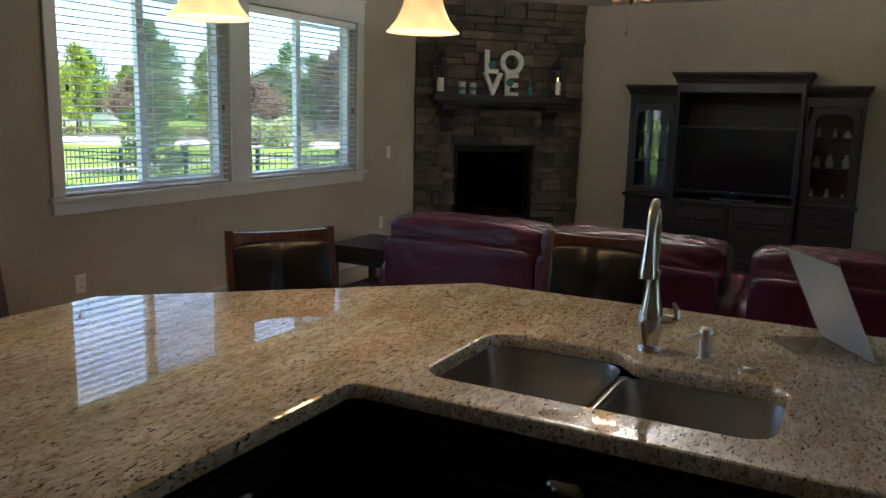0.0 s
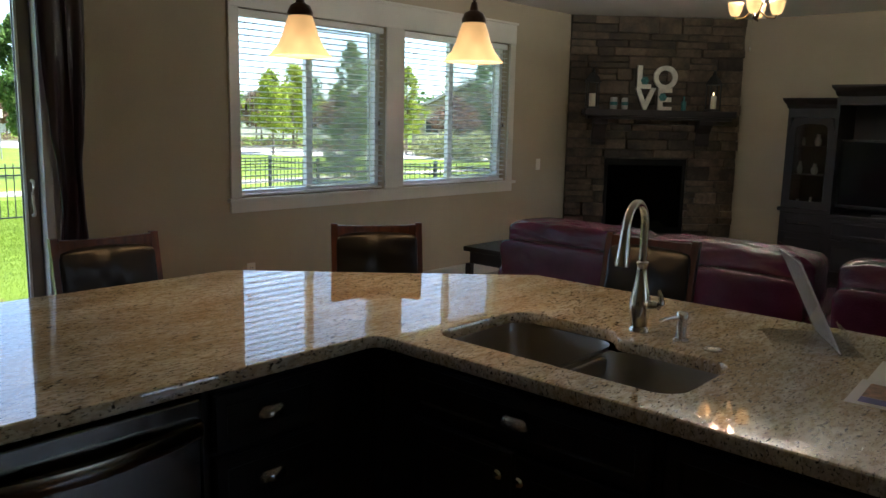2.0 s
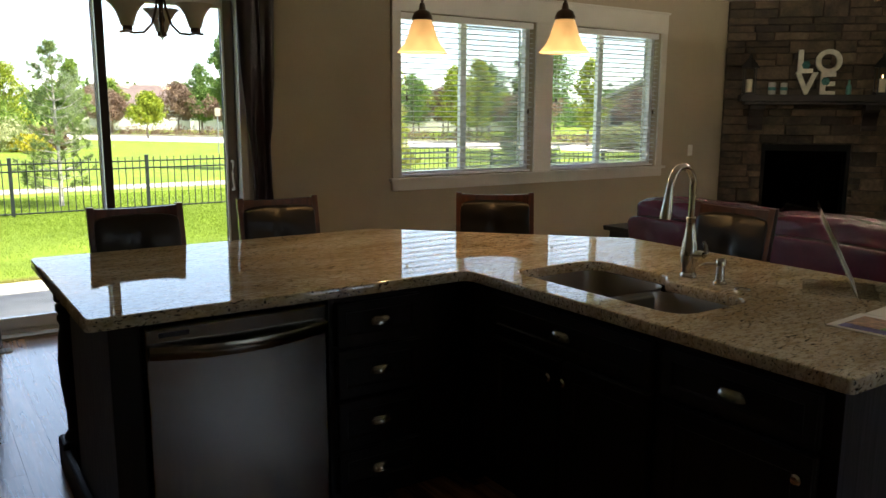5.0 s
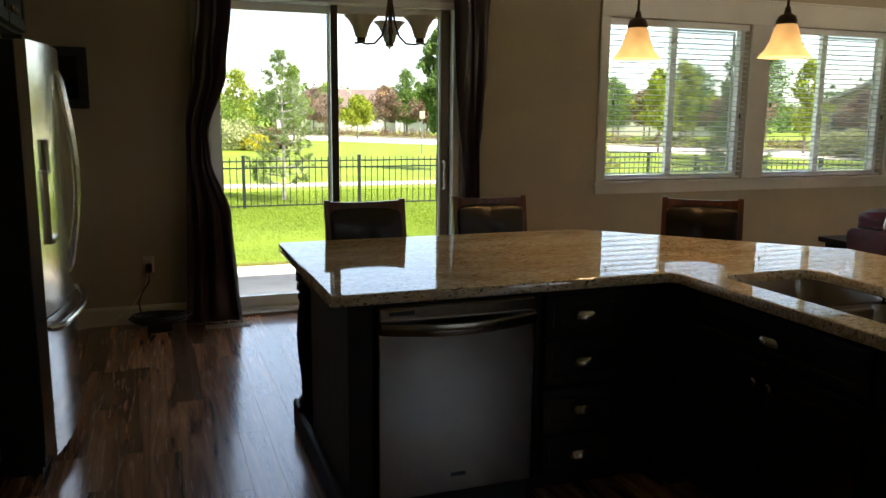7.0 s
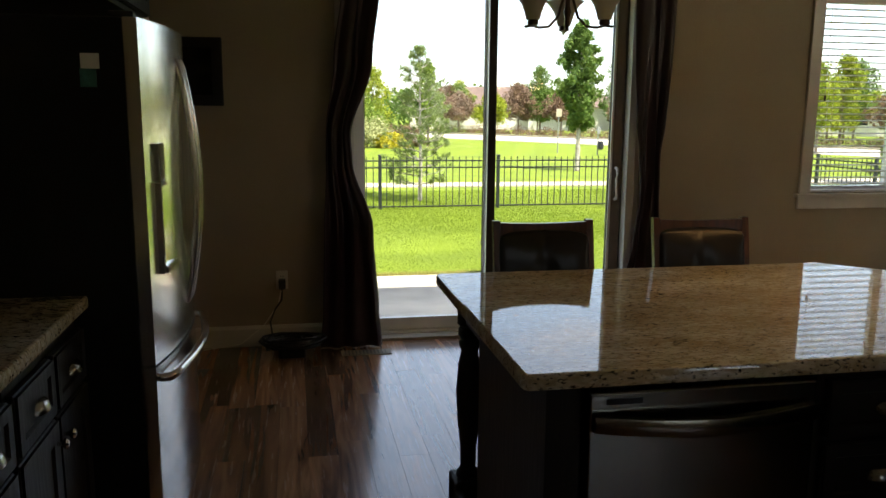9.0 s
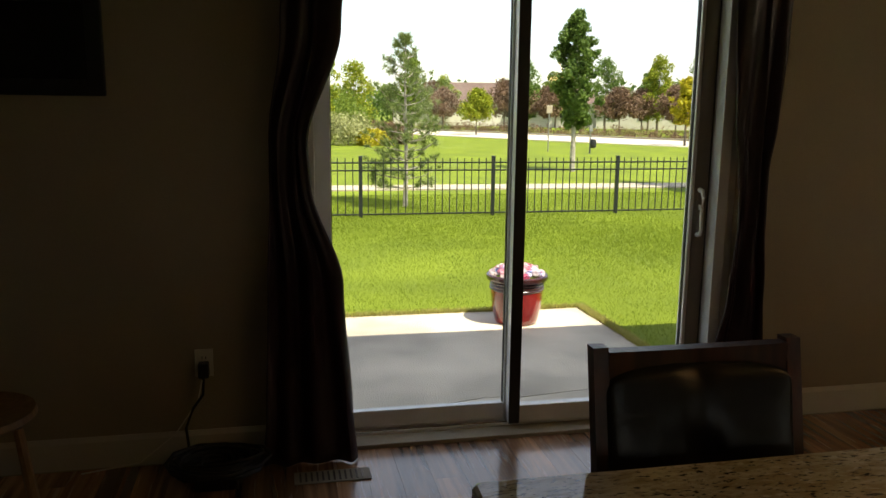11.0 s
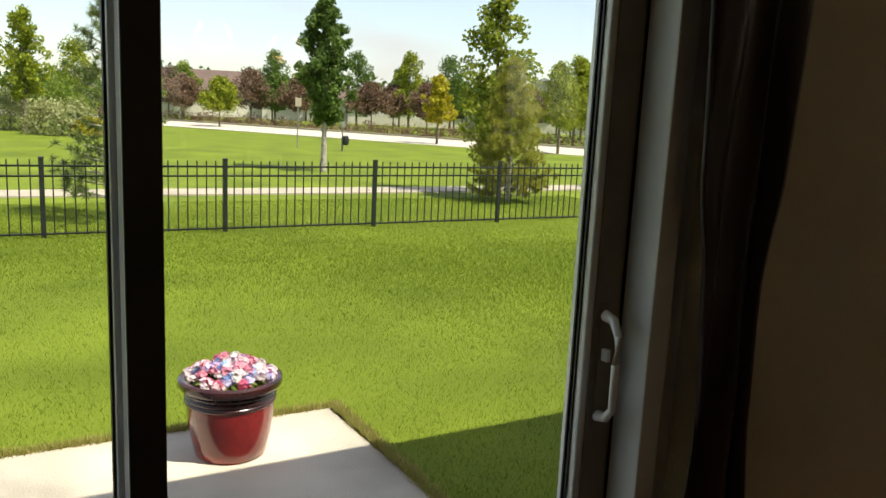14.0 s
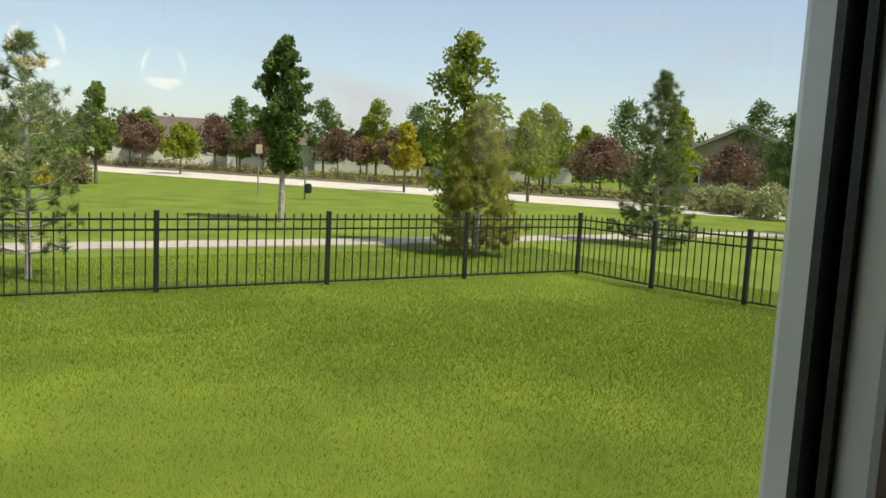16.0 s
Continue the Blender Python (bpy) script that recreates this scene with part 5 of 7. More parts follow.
mt = empty("mantel_shelf", "dark wood mantel shelf on two corbels", "mantel", (*FPA, FL + 0.105), -45)
part("shelf", bx(0.15, -0.19, 1.475, 1.80, 0.015, 1.545, bevel=0.008), M_ESP, mt)
part("shelf_lip", bx(0.19, -0.165, 1.44, 1.76, 0.015, 1.474, bevel=0.008), M_ESP, mt)
for u in (0.34, 1.49):
    bm = bmesh.new()
    pr = [(0.015, 1.439), (-0.14, 1.439), (-0.14, 1.39), (-0.10, 1.36), (-0.06, 1.30), (-0.045, 1.22), (-0.06, 1.19), (-0.05, 1.165), (0.015, 1.165)]
    a = [bm.verts.new((u - 0.075, y, z)) for y, z in pr]
    b = [bm.verts.new((u + 0.075, y, z)) for y, z in pr]
    for i in range(len(pr)):
        j = (i + 1) % len(pr)
        bm.faces.new((a[i], a[j], b[j], b[i]))
    bm.faces.new(a)
    bm.faces.new(b[::-1])
    part("corbel", bm, M_ESP, mt)
MZ = FL + 1.65


def on_mantel(u, v=-0.09):
    c = math.cos(radians(-45))
    s = math.sin(radians(-45))
    u -= 0.055
    return (FPA[0] + u * c - v * s, FPA[1] + u * s + v * c, MZ)


def lantern(u, lit):
    ln = empty("lantern", "black metal candle lantern on the mantel" if not lit else "black metal lantern with a flickering candle on the mantel", "lantern", on_mantel(u), -45, "lanterns")
    part("base", bx(-0.065, -0.065, 0, 0.065, 0.065, 0.025, bevel=0.004), M_BLACK, ln)
    part("roof", lathe([(0.098, 0.28), (0.09, 0.295), (0.045, 0.36), (0.02, 0.385), (0.02, 0.41), (0.0, 0.43)], 4), M_BLACK, ln)
    for sx in (-1, 1):
        for sy in (-1, 1):
            part("post", bx(sx * 0.056 - 0.006, sy * 0.056 - 0.006, 0.025, sx * 0.056 + 0.006, sy * 0.056 + 0.006, 0.285), M_BLACK, ln)
    part("ring", tube([(0.03 * math.cos(a), 0, 0.455 + 0.03 * math.sin(a)) for a in [i * math.pi / 6 for i in range(13)]], 0.004, 6), M_BLACK, ln)
    part("candle", lathe([(0.036, 0.026), (0.036, 0.16), (0.03, 0.165), (0.0, 0.158)], 18), M_CANDLE, ln, "cream pillar candle", True)
    if lit:
        part("flame", lathe([(0.0, 0.165), (0.010, 0.18), (0.006, 0.20), (0.0, 0.215)], 8), M_BULB, ln, "candle flame")


lantern(0.30, False)
lantern(1.62, True)
for u, h, r in ((0.535, 0.13, 0.04), (0.655, 0.125, 0.036)):
    j = empty("glass_jar", "white patterned candle jar on the mantel", "jar", on_mantel(u), 0, "mantel jars")
    part("jar", lathe([(r * 0.8, 0), (r, 0.01), (r, h - 0.015), (r * 0.9, h), (r * 0.8, h), (r * 0.8, 0.04), (0.0, 0.035)], 18), M_CHINA, j, smooth=True)
    part("band", lathe([(r + 0.001, 0.045), (r + 0.002, 0.05), (r + 0.002, 0.075), (r + 0.001, 0.08)], 18), M_TEAL, j)
bt = empty("glass_bottle", "teal glass bottle on the mantel", "bottle", on_mantel(1.30))
bt.scale = (0.9, 0.9, 0.72)
part("bottle", lathe([(0.026, 0), (0.03, 0.01), (0.03, 0.12), (0.012, 0.16), (0.011, 0.21), (0.014, 0.215), (0.0, 0.216)], 18), M_TEAL, bt, smooth=True)


def letter(ch, u, z, size, flip=False):
    cu = bpy.data.curves.new("letter_" + ch, "FONT")
    cu.body, cu.size, cu.extrude, cu.bevel_depth, cu.align_x = ch, size, 0.018, 0.001, "CENTER"
    cu.offset = 0.008
    tmp = bpy.data.objects.new("tmp", cu)
    scene.collection.objects.link(tmp)
    me = bpy.data.meshes.new_from_object(tmp.evaluated_get(bpy.context.evaluated_depsgraph_get()))
    bpy.data.objects.remove(tmp)
    bpy.data.curves.remove(cu)
    me.materials.clear()
    me.materials.append(M_CREAM)
    ob = new("decor_letter", me)
    x, y, zz = on_mantel(u, -0.08)
    ob.matrix_basis = pose(x, y, zz + z, 90, 0, -45)
    return tagged(ob, "cream painted wooden letter " + ch + " on the mantel", "letter", "decor letters")


letter("L", 0.845, 0.235, 0.33)
letter("O", 1.085, 0.235, 0.33)
letter("V", 0.875, 0.001, 0.33)
letter("E", 1.085, 0.001, 0.33)
for u, z in ((0.855, 0.31), (1.06, 0.14)):
    x, y, zz = on_mantel(u, -0.115)
    fl = empty("ribbon_flower", "small teal fabric flower on a letter", "flower", (x, y, zz + z), -45)
    for i in range(6):
        a = i * math.pi / 3
        bm = bmesh.new()
        bmesh.ops.create_uvsphere(bm, u_segments=8, v_segments=6, radius=0.022)
        bmesh.ops.scale(bm, verts=bm.verts[:], vec=(1, 0.4, 1))
        bmesh.ops.translate(bm, verts=bm.verts[:], vec=(0.022 * math.cos(a), 0, 0.022 * math.sin(a)))
        part("petal", bm, M_TEAL, fl, smooth=True)

# stones: courses of uneven ledge stone
rng = random.Random(11)
z = 0.0
stone_parts = []
while z < FH - 0.02:
    h = min(rng.choice((0.075, 0.09, 0.11, 0.13, 0.15)), FH - z)
    if FH - z - h < 0.05:
        h = FH - z
    u = 0.0
    while u < FPL - 0.01:
        w = min(rng.uniform(0.16, 0.46), FPL - u)
        if FPL - u - w < 0.1:
            w = FPL - u
        a, b = u, u + w
        zm = z + h / 2
        if FBZ0 - 0.02 < zm < FBZ1 + 0.03:
            if a < FBX0 < b:
                b = FBX0
            elif a < FBX1 < b:
                a = FBX1
            elif FBX0 <= a and b <= FBX1:
                u += w
                continue
        if b - a > 0.03:
            sub = 2 if h > 0.12 and rng.random() < 0.4 else 1
            for k in range(sub):
                z0, z1 = z + h * k / sub, z + h * (k + 1) / sub
                g, d = 0.004, rng.uniform(0.005, 0.05)
                bm = bx(a + g, -d, z0 + g, b - g, 0.019, z1 - g)
                for v in bm.verts:
                    if v.co.y < 0:
                        v.co += Vector((rng.uniform(-0.004, 0.004), rng.uniform(-0.008, 0.008), rng.uniform(-0.004, 0.004)))
                bmesh.ops.bevel(bm, geom=[e for e in bm.edges if e.verts[0].co.y < 0 and e.verts[1].co.y < 0], offset=0.005, segments=1, affect="EDGES")
                part("stone", bm, M_STONE, fp)
        u += w
    z += h


# ---- entertainment cabinet ----
# local frame: u runs along the wall from the fireplace side, front towards -y
def hutch(name, label, y_start, width, depth, h, crown, turn=-90):
    e = empty(name, label, "cabinet", (9.395 - depth, y_start, FL), turn, "entertainment wall")
    e.scale = (1, 1, 1.065)
    part("side", bx(0, 0, 0, 0.03, depth, h, bevel=0.002), M_ESP, e)
    part("side", bx(width - 0.03, 0, 0, width, depth, h, bevel=0.002), M_ESP, e)
    part("back", bx(0.03, depth - 0.02, 0, width - 0.03, depth, h), M_ESP, e)
    part("top", bx(0.03, 0, h - 0.08, width - 0.03, depth - 0.02, h), M_ESP, e)
    bm = bmesh.new()
    pr = [(0.0, 0.0), (-0.012, 0.01), (-0.02, 0.04), (-0.045, 0.075), (-0.05, 0.09), (-0.05, 0.10), (0.0, 0.10)]
    for a, b in zip(pr, pr[1:]):
        o = crown
        q = []
        for d, zz in (a, b):
            q.append([bm.verts.new(p) for p in ((d, depth, h + zz), (d, d, h + zz), (width - d, d, h + zz), (width - d, depth, h + zz))])
        for k in range(3):
            bm.faces.new((q[0][k], q[0][k + 1], q[1][k + 1], q[1][k]))
    bm.faces.new([bm.verts.new(p) for p in ((-0.05, depth, h + 0.1), (-0.05, -0.05, h + 0.1), (width + 0.05, -0.05, h + 0.1), (width + 0.05, depth, h + 0.1))])
    part("crown", bm, M_ESP, e)
    return e


def side_unit(name, y_start, label, turn=-90):
    w, d, h = 0.50, 0.42, 1.58
    e = hutch(name, label, y_start, w, d, h, True, turn)
    part("lower_body", bx(0.03, 0.0, 0.0, w - 0.03, d - 0.02, 0.62, bevel=0.002), M_ESP, e)
    ld = part("drawer", shaker_front(bmesh.new(), 0.02, w - 0.02, 0.44, 0.60), M_ESP, e)
    part("drawer_pull", tube([(w / 2 - 0.04, -0.03, 0.52), (w / 2 - 0.03, -0.05, 0.515), (w / 2 + 0.03, -0.05, 0.515), (w / 2 + 0.04, -0.03, 0.52)], 0.005, 6), M_BRONZE, ld)
    part("waist_molding", bx(-0.02, -0.04, 0.615, w + 0.02, d - 0.02, 0.65, bevel=0.008), M_ESP, e)
    part("door", shaker_front(bmesh.new(), 0.02, w - 0.02, 0.05, 0.42), M_ESP, e)
    for z in (0.95, 1.22):
        part("shelf", bx(0.03, 0.02, z, w - 0.03, d - 0.021, z + 0.015), M_ESP, e)
    n = 12
    bm = bmesh.new()
    inner = [(0.09, 0.72), (w - 0.09, 0.72), (w - 0.09, 1.34)] + [(w / 2 + (w / 2 - 0.09) * math.cos(math.pi * i / n), 1.36 + 0.085 * math.sin(math.pi * i / n) ** 0.6) for i in range(1, n)] + [(0.09, 1.34)]
    outer = [(0.03, 0.655), (w - 0.03, 0.655), (w - 0.03, 1.34)] + [(w - 0.03 - (w - 0.06) * i / n, 1.495) for i in range(1, n)] + [(0.03, 1.34)]
    for y in (-0.02, 0.0):
        A = [bm.verts.new((u, y, zz)) for u, zz in inner]
        B = [bm.verts.new((u, y, zz)) for u, zz in outer]
        for i in range(len(A)):
            j = (i + 1) % len(A)
            bm.faces.new((A[i], A[j], B[j], B[i]))
        if y < 0:
            A0, B0 = A, B
        else:
            for i in range(len(A)):
                j = (i + 1) % len(A)
                bm.faces.new((A0[i], A0[j], A[j], A[i]))
                bm.faces.new((B0[i], B0[j], B[j], B[i]))
    gd = part("glass_door", bm, M_ESP, e)
    part("pane", bx(0.07, -0.006, 0.70, w - 0.07, -0.002, 1.46), M_CABGLASS, gd)
    return e


side_unit("display_cabinet", 2.55, "dark stained display cabinet with an arched glass door", -91.9)
side_unit("display_cabinet", 0.893, "dark stained display cabinet holding china behind glass")
TVW, TVD, TVH = 1.16, 0.55, 1.69
tc_ = hutch("tv_cabinet", "dark stained television cabinet with crown molding", 2.06, TVW, TVD, TVH, True)
part("lower_body", bx(0.03, 0.0, 0.0, TVW - 0.03, TVD - 0.021, 0.60, bevel=0.002), M_ESP, tc_)
for u0, u1, k in ((0.03, 0.58, "l"), (0.59, 1.13, "r")):
    d = part("door", shaker_front(bmesh.new(), u0, u1, 0.05, 0.40), M_ESP, tc_)
    part("drawer", shaker_front(bmesh.new(), u0, u1, 0.41, 0.59, 0.035), M_ESP, tc_)
part("waist_molding", bx(-0.0, -0.035, 0.60, TVW, TVD - 0.021, 0.63, bevel=0.008), M_ESP, tc_)
tv = empty("television", "black flat television standing in the cabinet", "television", (9.395 - TVD + 0.12, 2.06 - 0.03, FL + 0.672), -90)
part("bezel", bx(0, 0, 0.06, 1.10, 0.05, 0.72, bevel=0.006), M_BLACK, tv)
part("screen", bx(0.025, -0.003, 0.09, 1.075, -0.0005, 0.70), M_TV, tv)
part("stand", bx(0.35, -0.05, 0.0, 0.75, 0.12, 0.02, bevel=0.006), M_BLACK, tv)
part("neck", bx(0.50, 0.01, 0.02, 0.60, 0.05, 0.06), M_BLACK, tv)
part("brand_mark", bx(0.53, -0.0045, 0.072, 0.57, -0.0005, 0.078), M_CHINA, tv)
rng = random.Random(3)
for ys in (2.55, 0.893):
    for z in (FL + 0.694, FL + 1.030, FL + 1.317):
        for k in range(3):
            h, r = rng.uniform(0.06, 0.14), rng.uniform(0.02, 0.04)
            v = empty("china_piece", "small white china piece on a cabinet shelf", "china", (9.395 - 0.42 + rng.uniform(0.10, 0.2), ys - 0.10 - 0.13 * k - rng.uniform(0, 0.03), z), 0, "cabinet china")
            part("body", lathe([(r * 0.6, 0), (r, h * 0.3), (r * 0.95, h * 0.5), (r * 0.45, h * 0.8), (r * 0.6, h), (0.0, h * 0.97)], 14), M_CHINA, v, smooth=True)

# ---- sofas ----
def sofa(y1, width, seats, seed):
    s = empty("leather_sofa", "burgundy leather sofa seen from its back", "sofa", (4.74, y1, FL), -90, "sofas")
    part("base", bx(0.03, 0.06, 0.04, width - 0.03, 0.88, 0.30, bevel=0.03), M_BURG, s)
    n = 32
    for i in range(seats):
        sw = (width - 0.30) / seats
        a, b = 0.15 + sw * i, 0.15 + sw * (i + 1)
        if i == 0:
            a = 0.06
        if i == seats - 1:
            b = width - 0.06
        bm = cushion(bmesh.new(), a + 0.004, -0.01, 0.06, b - 0.004, 0.16, 0.735, 0.012, n, seed + i, 14)
        for v in bm.verts:
            if v.co.y < 0.05:
                v.co.y += 0.014 * (0.3 - abs(noise.noise(Vector((v.co.x * 7 + v.co.z * 5 + seed, v.co.z * 2.2, 1))))) + 0.004 * noise.noise(v.co * 16)
            v.co.y += -0.06 * (v.co.z - 0.4) / 0.4
        part("back_panel", bm, M_BURG, s, smooth=True)
        c = cushion(bmesh.new(), a - 0.01, 0.04, 0.57, b + 0.01, 0.34, 0.845, 0.025, 30, seed + i + 3, 9)
        for v in c.verts:
            q = Vector((v.co.x * 5 + seed, v.co.y * 13, v.co.z * 13))
            fold = 0.022 * (0.35 - abs(noise.noise(q))) + 0.008 * noise.noise(q * 2.3)
            v.co.z += fold
            v.co.y -= 0.6 * fold
        part("head_cushion", c, M_BURG, s, smooth=True)
        part("seat_cushion", cushion(bmesh.new(), a + 0.006, 0.26, 0.30, b - 0.006, 0.90, 0.47, 0.02, 8, seed + i + 6), M_BURG, s, smooth=True)
    for u in (0.0, width - 0.17):
        part("arm", cushion(bmesh.new(), u - 0.03, 0.02, 0.05, u + 0.2, 0.93, 0.58, 0.03, 10, seed + 9), M_BURG, s, smooth=True)
    for u in (0.08, width - 0.08):
        for y in (0.1, 0.82):
            part("foot", bx(u - 0.03, y - 0.03, 0, u + 0.03, y + 0.03, 0.045, bevel=0.004), M_ESP, s)
    return s


sofa(2.90, 2.05, 2, 1)
sofa(0.845, 2.0, 2, 21)
et = empty("end_table", "black wooden end table beside the sofa", "end table", (5.75, 3.5, FL))
part("tabletop", bx(-0.3, -0.3, 0.45, 0.3, 0.3, 0.49, bevel=0.006), M_ESP, et)
part("apron", bx(-0.26, -0.26, 0.35, 0.26, 0.26, 0.449, bevel=0.004), M_ESP, et)
part("shelf", bx(-0.26, -0.26, 0.12, 0.26, 0.26, 0.15, bevel=0.004), M_ESP, et)
for sx in (-1, 1):
    for sy in (-1, 1):
        part("leg", bx(sx * 0.26 - 0.025, sy * 0.26 - 0.025, 0, sx * 0.26 + 0.025, sy * 0.26 + 0.025, 0.35, bevel=0.004), M_ESP, et)

# ---- things on the counter ----
sg = empty("acrylic_sign_holder", "clear acrylic slanted sign holder with a white sheet", "sign holder", (3.115, 0.33, TOP), 31)


def slanted(bm, x0, x1, d, z0, z1, t, tilt):
    vs = []
    for z in (z0, z1):
        y = d + tilt * (z - z0)
        for yy in (y, y + t):
            for x in (x0, x1):
                vs.append(bm.verts.new((x, yy, z)))
    for q in ((0, 2, 3, 1), (4, 5, 7, 6), (0, 1, 5, 4), (2, 6, 7, 3), (0, 4, 6, 2), (1, 3, 7, 5)):
        bm.faces.new([vs[i] for i in q])
    return bm


part("front_sheet", slanted(bmesh.new(), -0.14, 0.14, 0.0, 0.003, 0.285, 0.003, 0.5), M_CLEAR, sg)
part("back_sheet", slanted(bmesh.new(), -0.14, 0.14, 0.006, 0.003, 0.26, 0.003, 0.5), M_CLEAR, sg)
part("paper", slanted(bmesh.new(), -0.137, 0.137, 0.0036, 0.006, 0.258, 0.0018, 0.5), M_SHEET, sg, "white paper sheet")
part("foot", bx(-0.14, -0.06, 0.0, 0.14, 0.17, 0.003), M_CLEAR, sg)
part("card_pocket", slanted(bmesh.new(), -0.05, 0.05, -0.055, 0.003, 0.06, 0.002, 0.5), M_CLEAR, sg)
M_BLUE = mat("print_blue", (0.13, 0.12, 0.38), 0.6, var=0.2, scale=30)
M_GREENP = mat("print_green", (0.16, 0.30, 0.08), 0.6, var=0.3, scale=40)
M_BROWNP = mat("print_brown", (0.30, 0.17, 0.10), 0.6, var=0.4, scale=40)
fy = empty("flyer", "white flyer with small photos lying on the counter", "flyer", (2.83, 0.02, TOP + 0.0005), -86)
part("sheet", bx(-0.14, -0.215, 0, 0.14, 0.0, 0.0012), M_PAPER, fy)
part("sheet", bx(-0.13, 0.002, 0.0003, 0.15, 0.21, 0.0016), M_PAPER, fy)
for b, m in (((-0.115, -0.15, 0.0013, -0.02, -0.03, 0.0016), M_BROWNP), ((-0.02, -0.15, 0.0013, 0.06, -0.09, 0.0016), M_GREENP), ((-0.115, -0.195, 0.0013, 0.06, -0.152, 0.0016), M_BLUE), ((0.07, -0.19, 0.0013, 0.125, -0.04, 0.0016), M_GREENP), ((-0.015, -0.085, 0.0013, 0.055, -0.03, 0.0016), M_BLUE)):
    part("photo", bx(*b), m, fy, "small printed photo")
bk = empty("notebook", "black closed notebook lying on the counter", "notebook", (3.12, 0.02, TOP + 0.001), 8)
part("cover", bx(-0.10, -0.12, 0, 0.10, 0.12, 0.028, bevel=0.003), M_BLACK, bk)
part("papers", bx(-0.09, -0.11, 0.0282, 0.09, 0.11, 0.032), M_PAPER, bk)

# ---- floor planks ----
def plank_run():
    rng = random.Random(17)
    w, meshes = 0.127, {}
    x = -1.0
    n = 0
    while x < 2.6:
        y = -2.6 - rng.uniform(0, 1.0)
        while y < WY - 0.03:
            ln = rng.choice((0.61, 0.91, 1.22))
            y1 = min(y + ln, WY - 0.025)
            key = (ln, round(y1 - y, 3))
            if y1 - y > 0.05:
                if key not in meshes:
                    bm = bx(0.0001, 0.0001, -0.012, w - 0.0001, y1 - y - 0.0001, 0, bevel=0.0005, seg=1)
                    p = part("plank", bm, M_FLOOR, floor)
                    meshes[key] = p.data
                else:
                    p = new("plank", meshes[key])
                    p.parent = floor
                p.location = (x, y, FL)
                n += 1
            y = y1
        x += w
    return n


plank_run()
bm = bmesh.new()
rng = random.Random(8)
x = 2.6 - 1e-6
while x < 9.3:
    y = -3.4
    while y < WY - 0.03:
        y1 = min(y + rng.choice((0.61, 0.91, 1.22)), WY - 0.025)
        vs = [bm.verts.new(p) for p in ((x + 0.001, y + 0.001, FL), (x + 0.126, y + 0.001, FL), (x + 0.126, y1 - 0.001, FL), (x + 0.001, y1 - 0.001, FL))]
        bm.faces.new(vs)
        y = y1
    x += 0.127
tagged(part("far_planks", bm, M_FLOOR, floor), kind="stuff")


# ---- outside ----
def gz(x, y):
    """Height of the ground."""
    f = min(1.0, max(0.0, (y - 5.0) / 9.7))
    return -0.108 - 0.252 * f * f * (3 - 2 * f) + 0.02 * noise.noise(Vector((x * 0.15, y * 0.15, 0)))


bm = bmesh.new()
xs = [-400, -150, -60] + [-30 + 1.5 * i for i in range(61)] + [90, 200, 450]
ys = [4.745] + [5.5 + 1.0 * i for i in range(60)] + [90, 160, 450]
g = [[bm.verts.new((x, y, gz(x, y))) for x in xs] for y in ys]
for a, b in zip(g, g[1:]):
    for i in range(len(xs) - 1):
        bm.faces.new((a[i], a[i + 1], b[i + 1], b[i]))
tagged(link("ground", bm, M_GRASS, smooth=True), "green mown lawn reaching to the road", "lawn", kind="structure")
tagged(link("ground_under", bx(-400, -400, -0.9, 450, 4.74, -0.35), M_GRASS), "lawn around the house", "lawn", kind="structure")

# patio slab with a crack
pt = empty("patio", "light grey concrete patio slab with a crack", "patio", (0, 0, 0), kind="structure")
crack = [(-1.6, 5.29), (-0.4, 5.30), (0.5, 5.28), (1.0, 5.335), (1.45, 5.36), (1.7, 5.44), (1.93, 5.40), (2.3, 5.45), (2.6, 5.54), (2.8, 5.53), (3.02, 5.53)]
cr_pts = []
rng = random.Random(2)
for (xa, ya), (xb, yb) in zip(crack, crack[1:]):
    for i in range(6):
        f = i / 6
        cr_pts.append((xa + (xb - xa) * f, ya + (yb - ya) * f + rng.uniform(-0.008, 0.008)))
cr_pts.append(crack[-1])
for side in (1, -1):
    bm = bmesh.new()
    far = [(x, 7.30 + 0.015 * noise.noise(Vector((x * 2, 0, 0))) - 0.02 * x / 3) if side > 0 else (x, 4.742) for x, y in cr_pts]
    near = [(x, y + side * 0.004) for x, y in cr_pts]
    if side > 0:
        far[-1] = (2.96, 7.25)
    t = [[bm.verts.new((*p, -0.10)) for p in near], [bm.verts.new((*p, -0.10)) for p in far], [bm.verts.new((*p, -0.22)) for p in near], [bm.verts.new((*p, -0.22)) for p in far]]
    n = len(near)
    for a, b in ((0, 1), (2, 3), (0, 2), (1, 3)):
        for i in range(n - 1):
            bm.faces.new((t[a][i], t[a][i + 1], t[b][i + 1], t[b][i]))
    for i in (0, n - 1):
        bm.faces.new((t[0][i], t[1][i], t[3][i], t[2][i]))
    part("slab", bm, M_CONC, pt)
part("crack_bed", bx(-1.6, 5.1, -0.25, 3.0, 5.7, -0.13), M_SOIL, pt)
dm = empty("door_mat", "brown woven door mat on the patio", "door mat", (1.93, 5.0, -0.0995), 1.5)
part("mat", bx(-0.60, -0.2, 0, 0.60, 0.2, 0.014, bevel=0.004), M_RUBBER, dm)

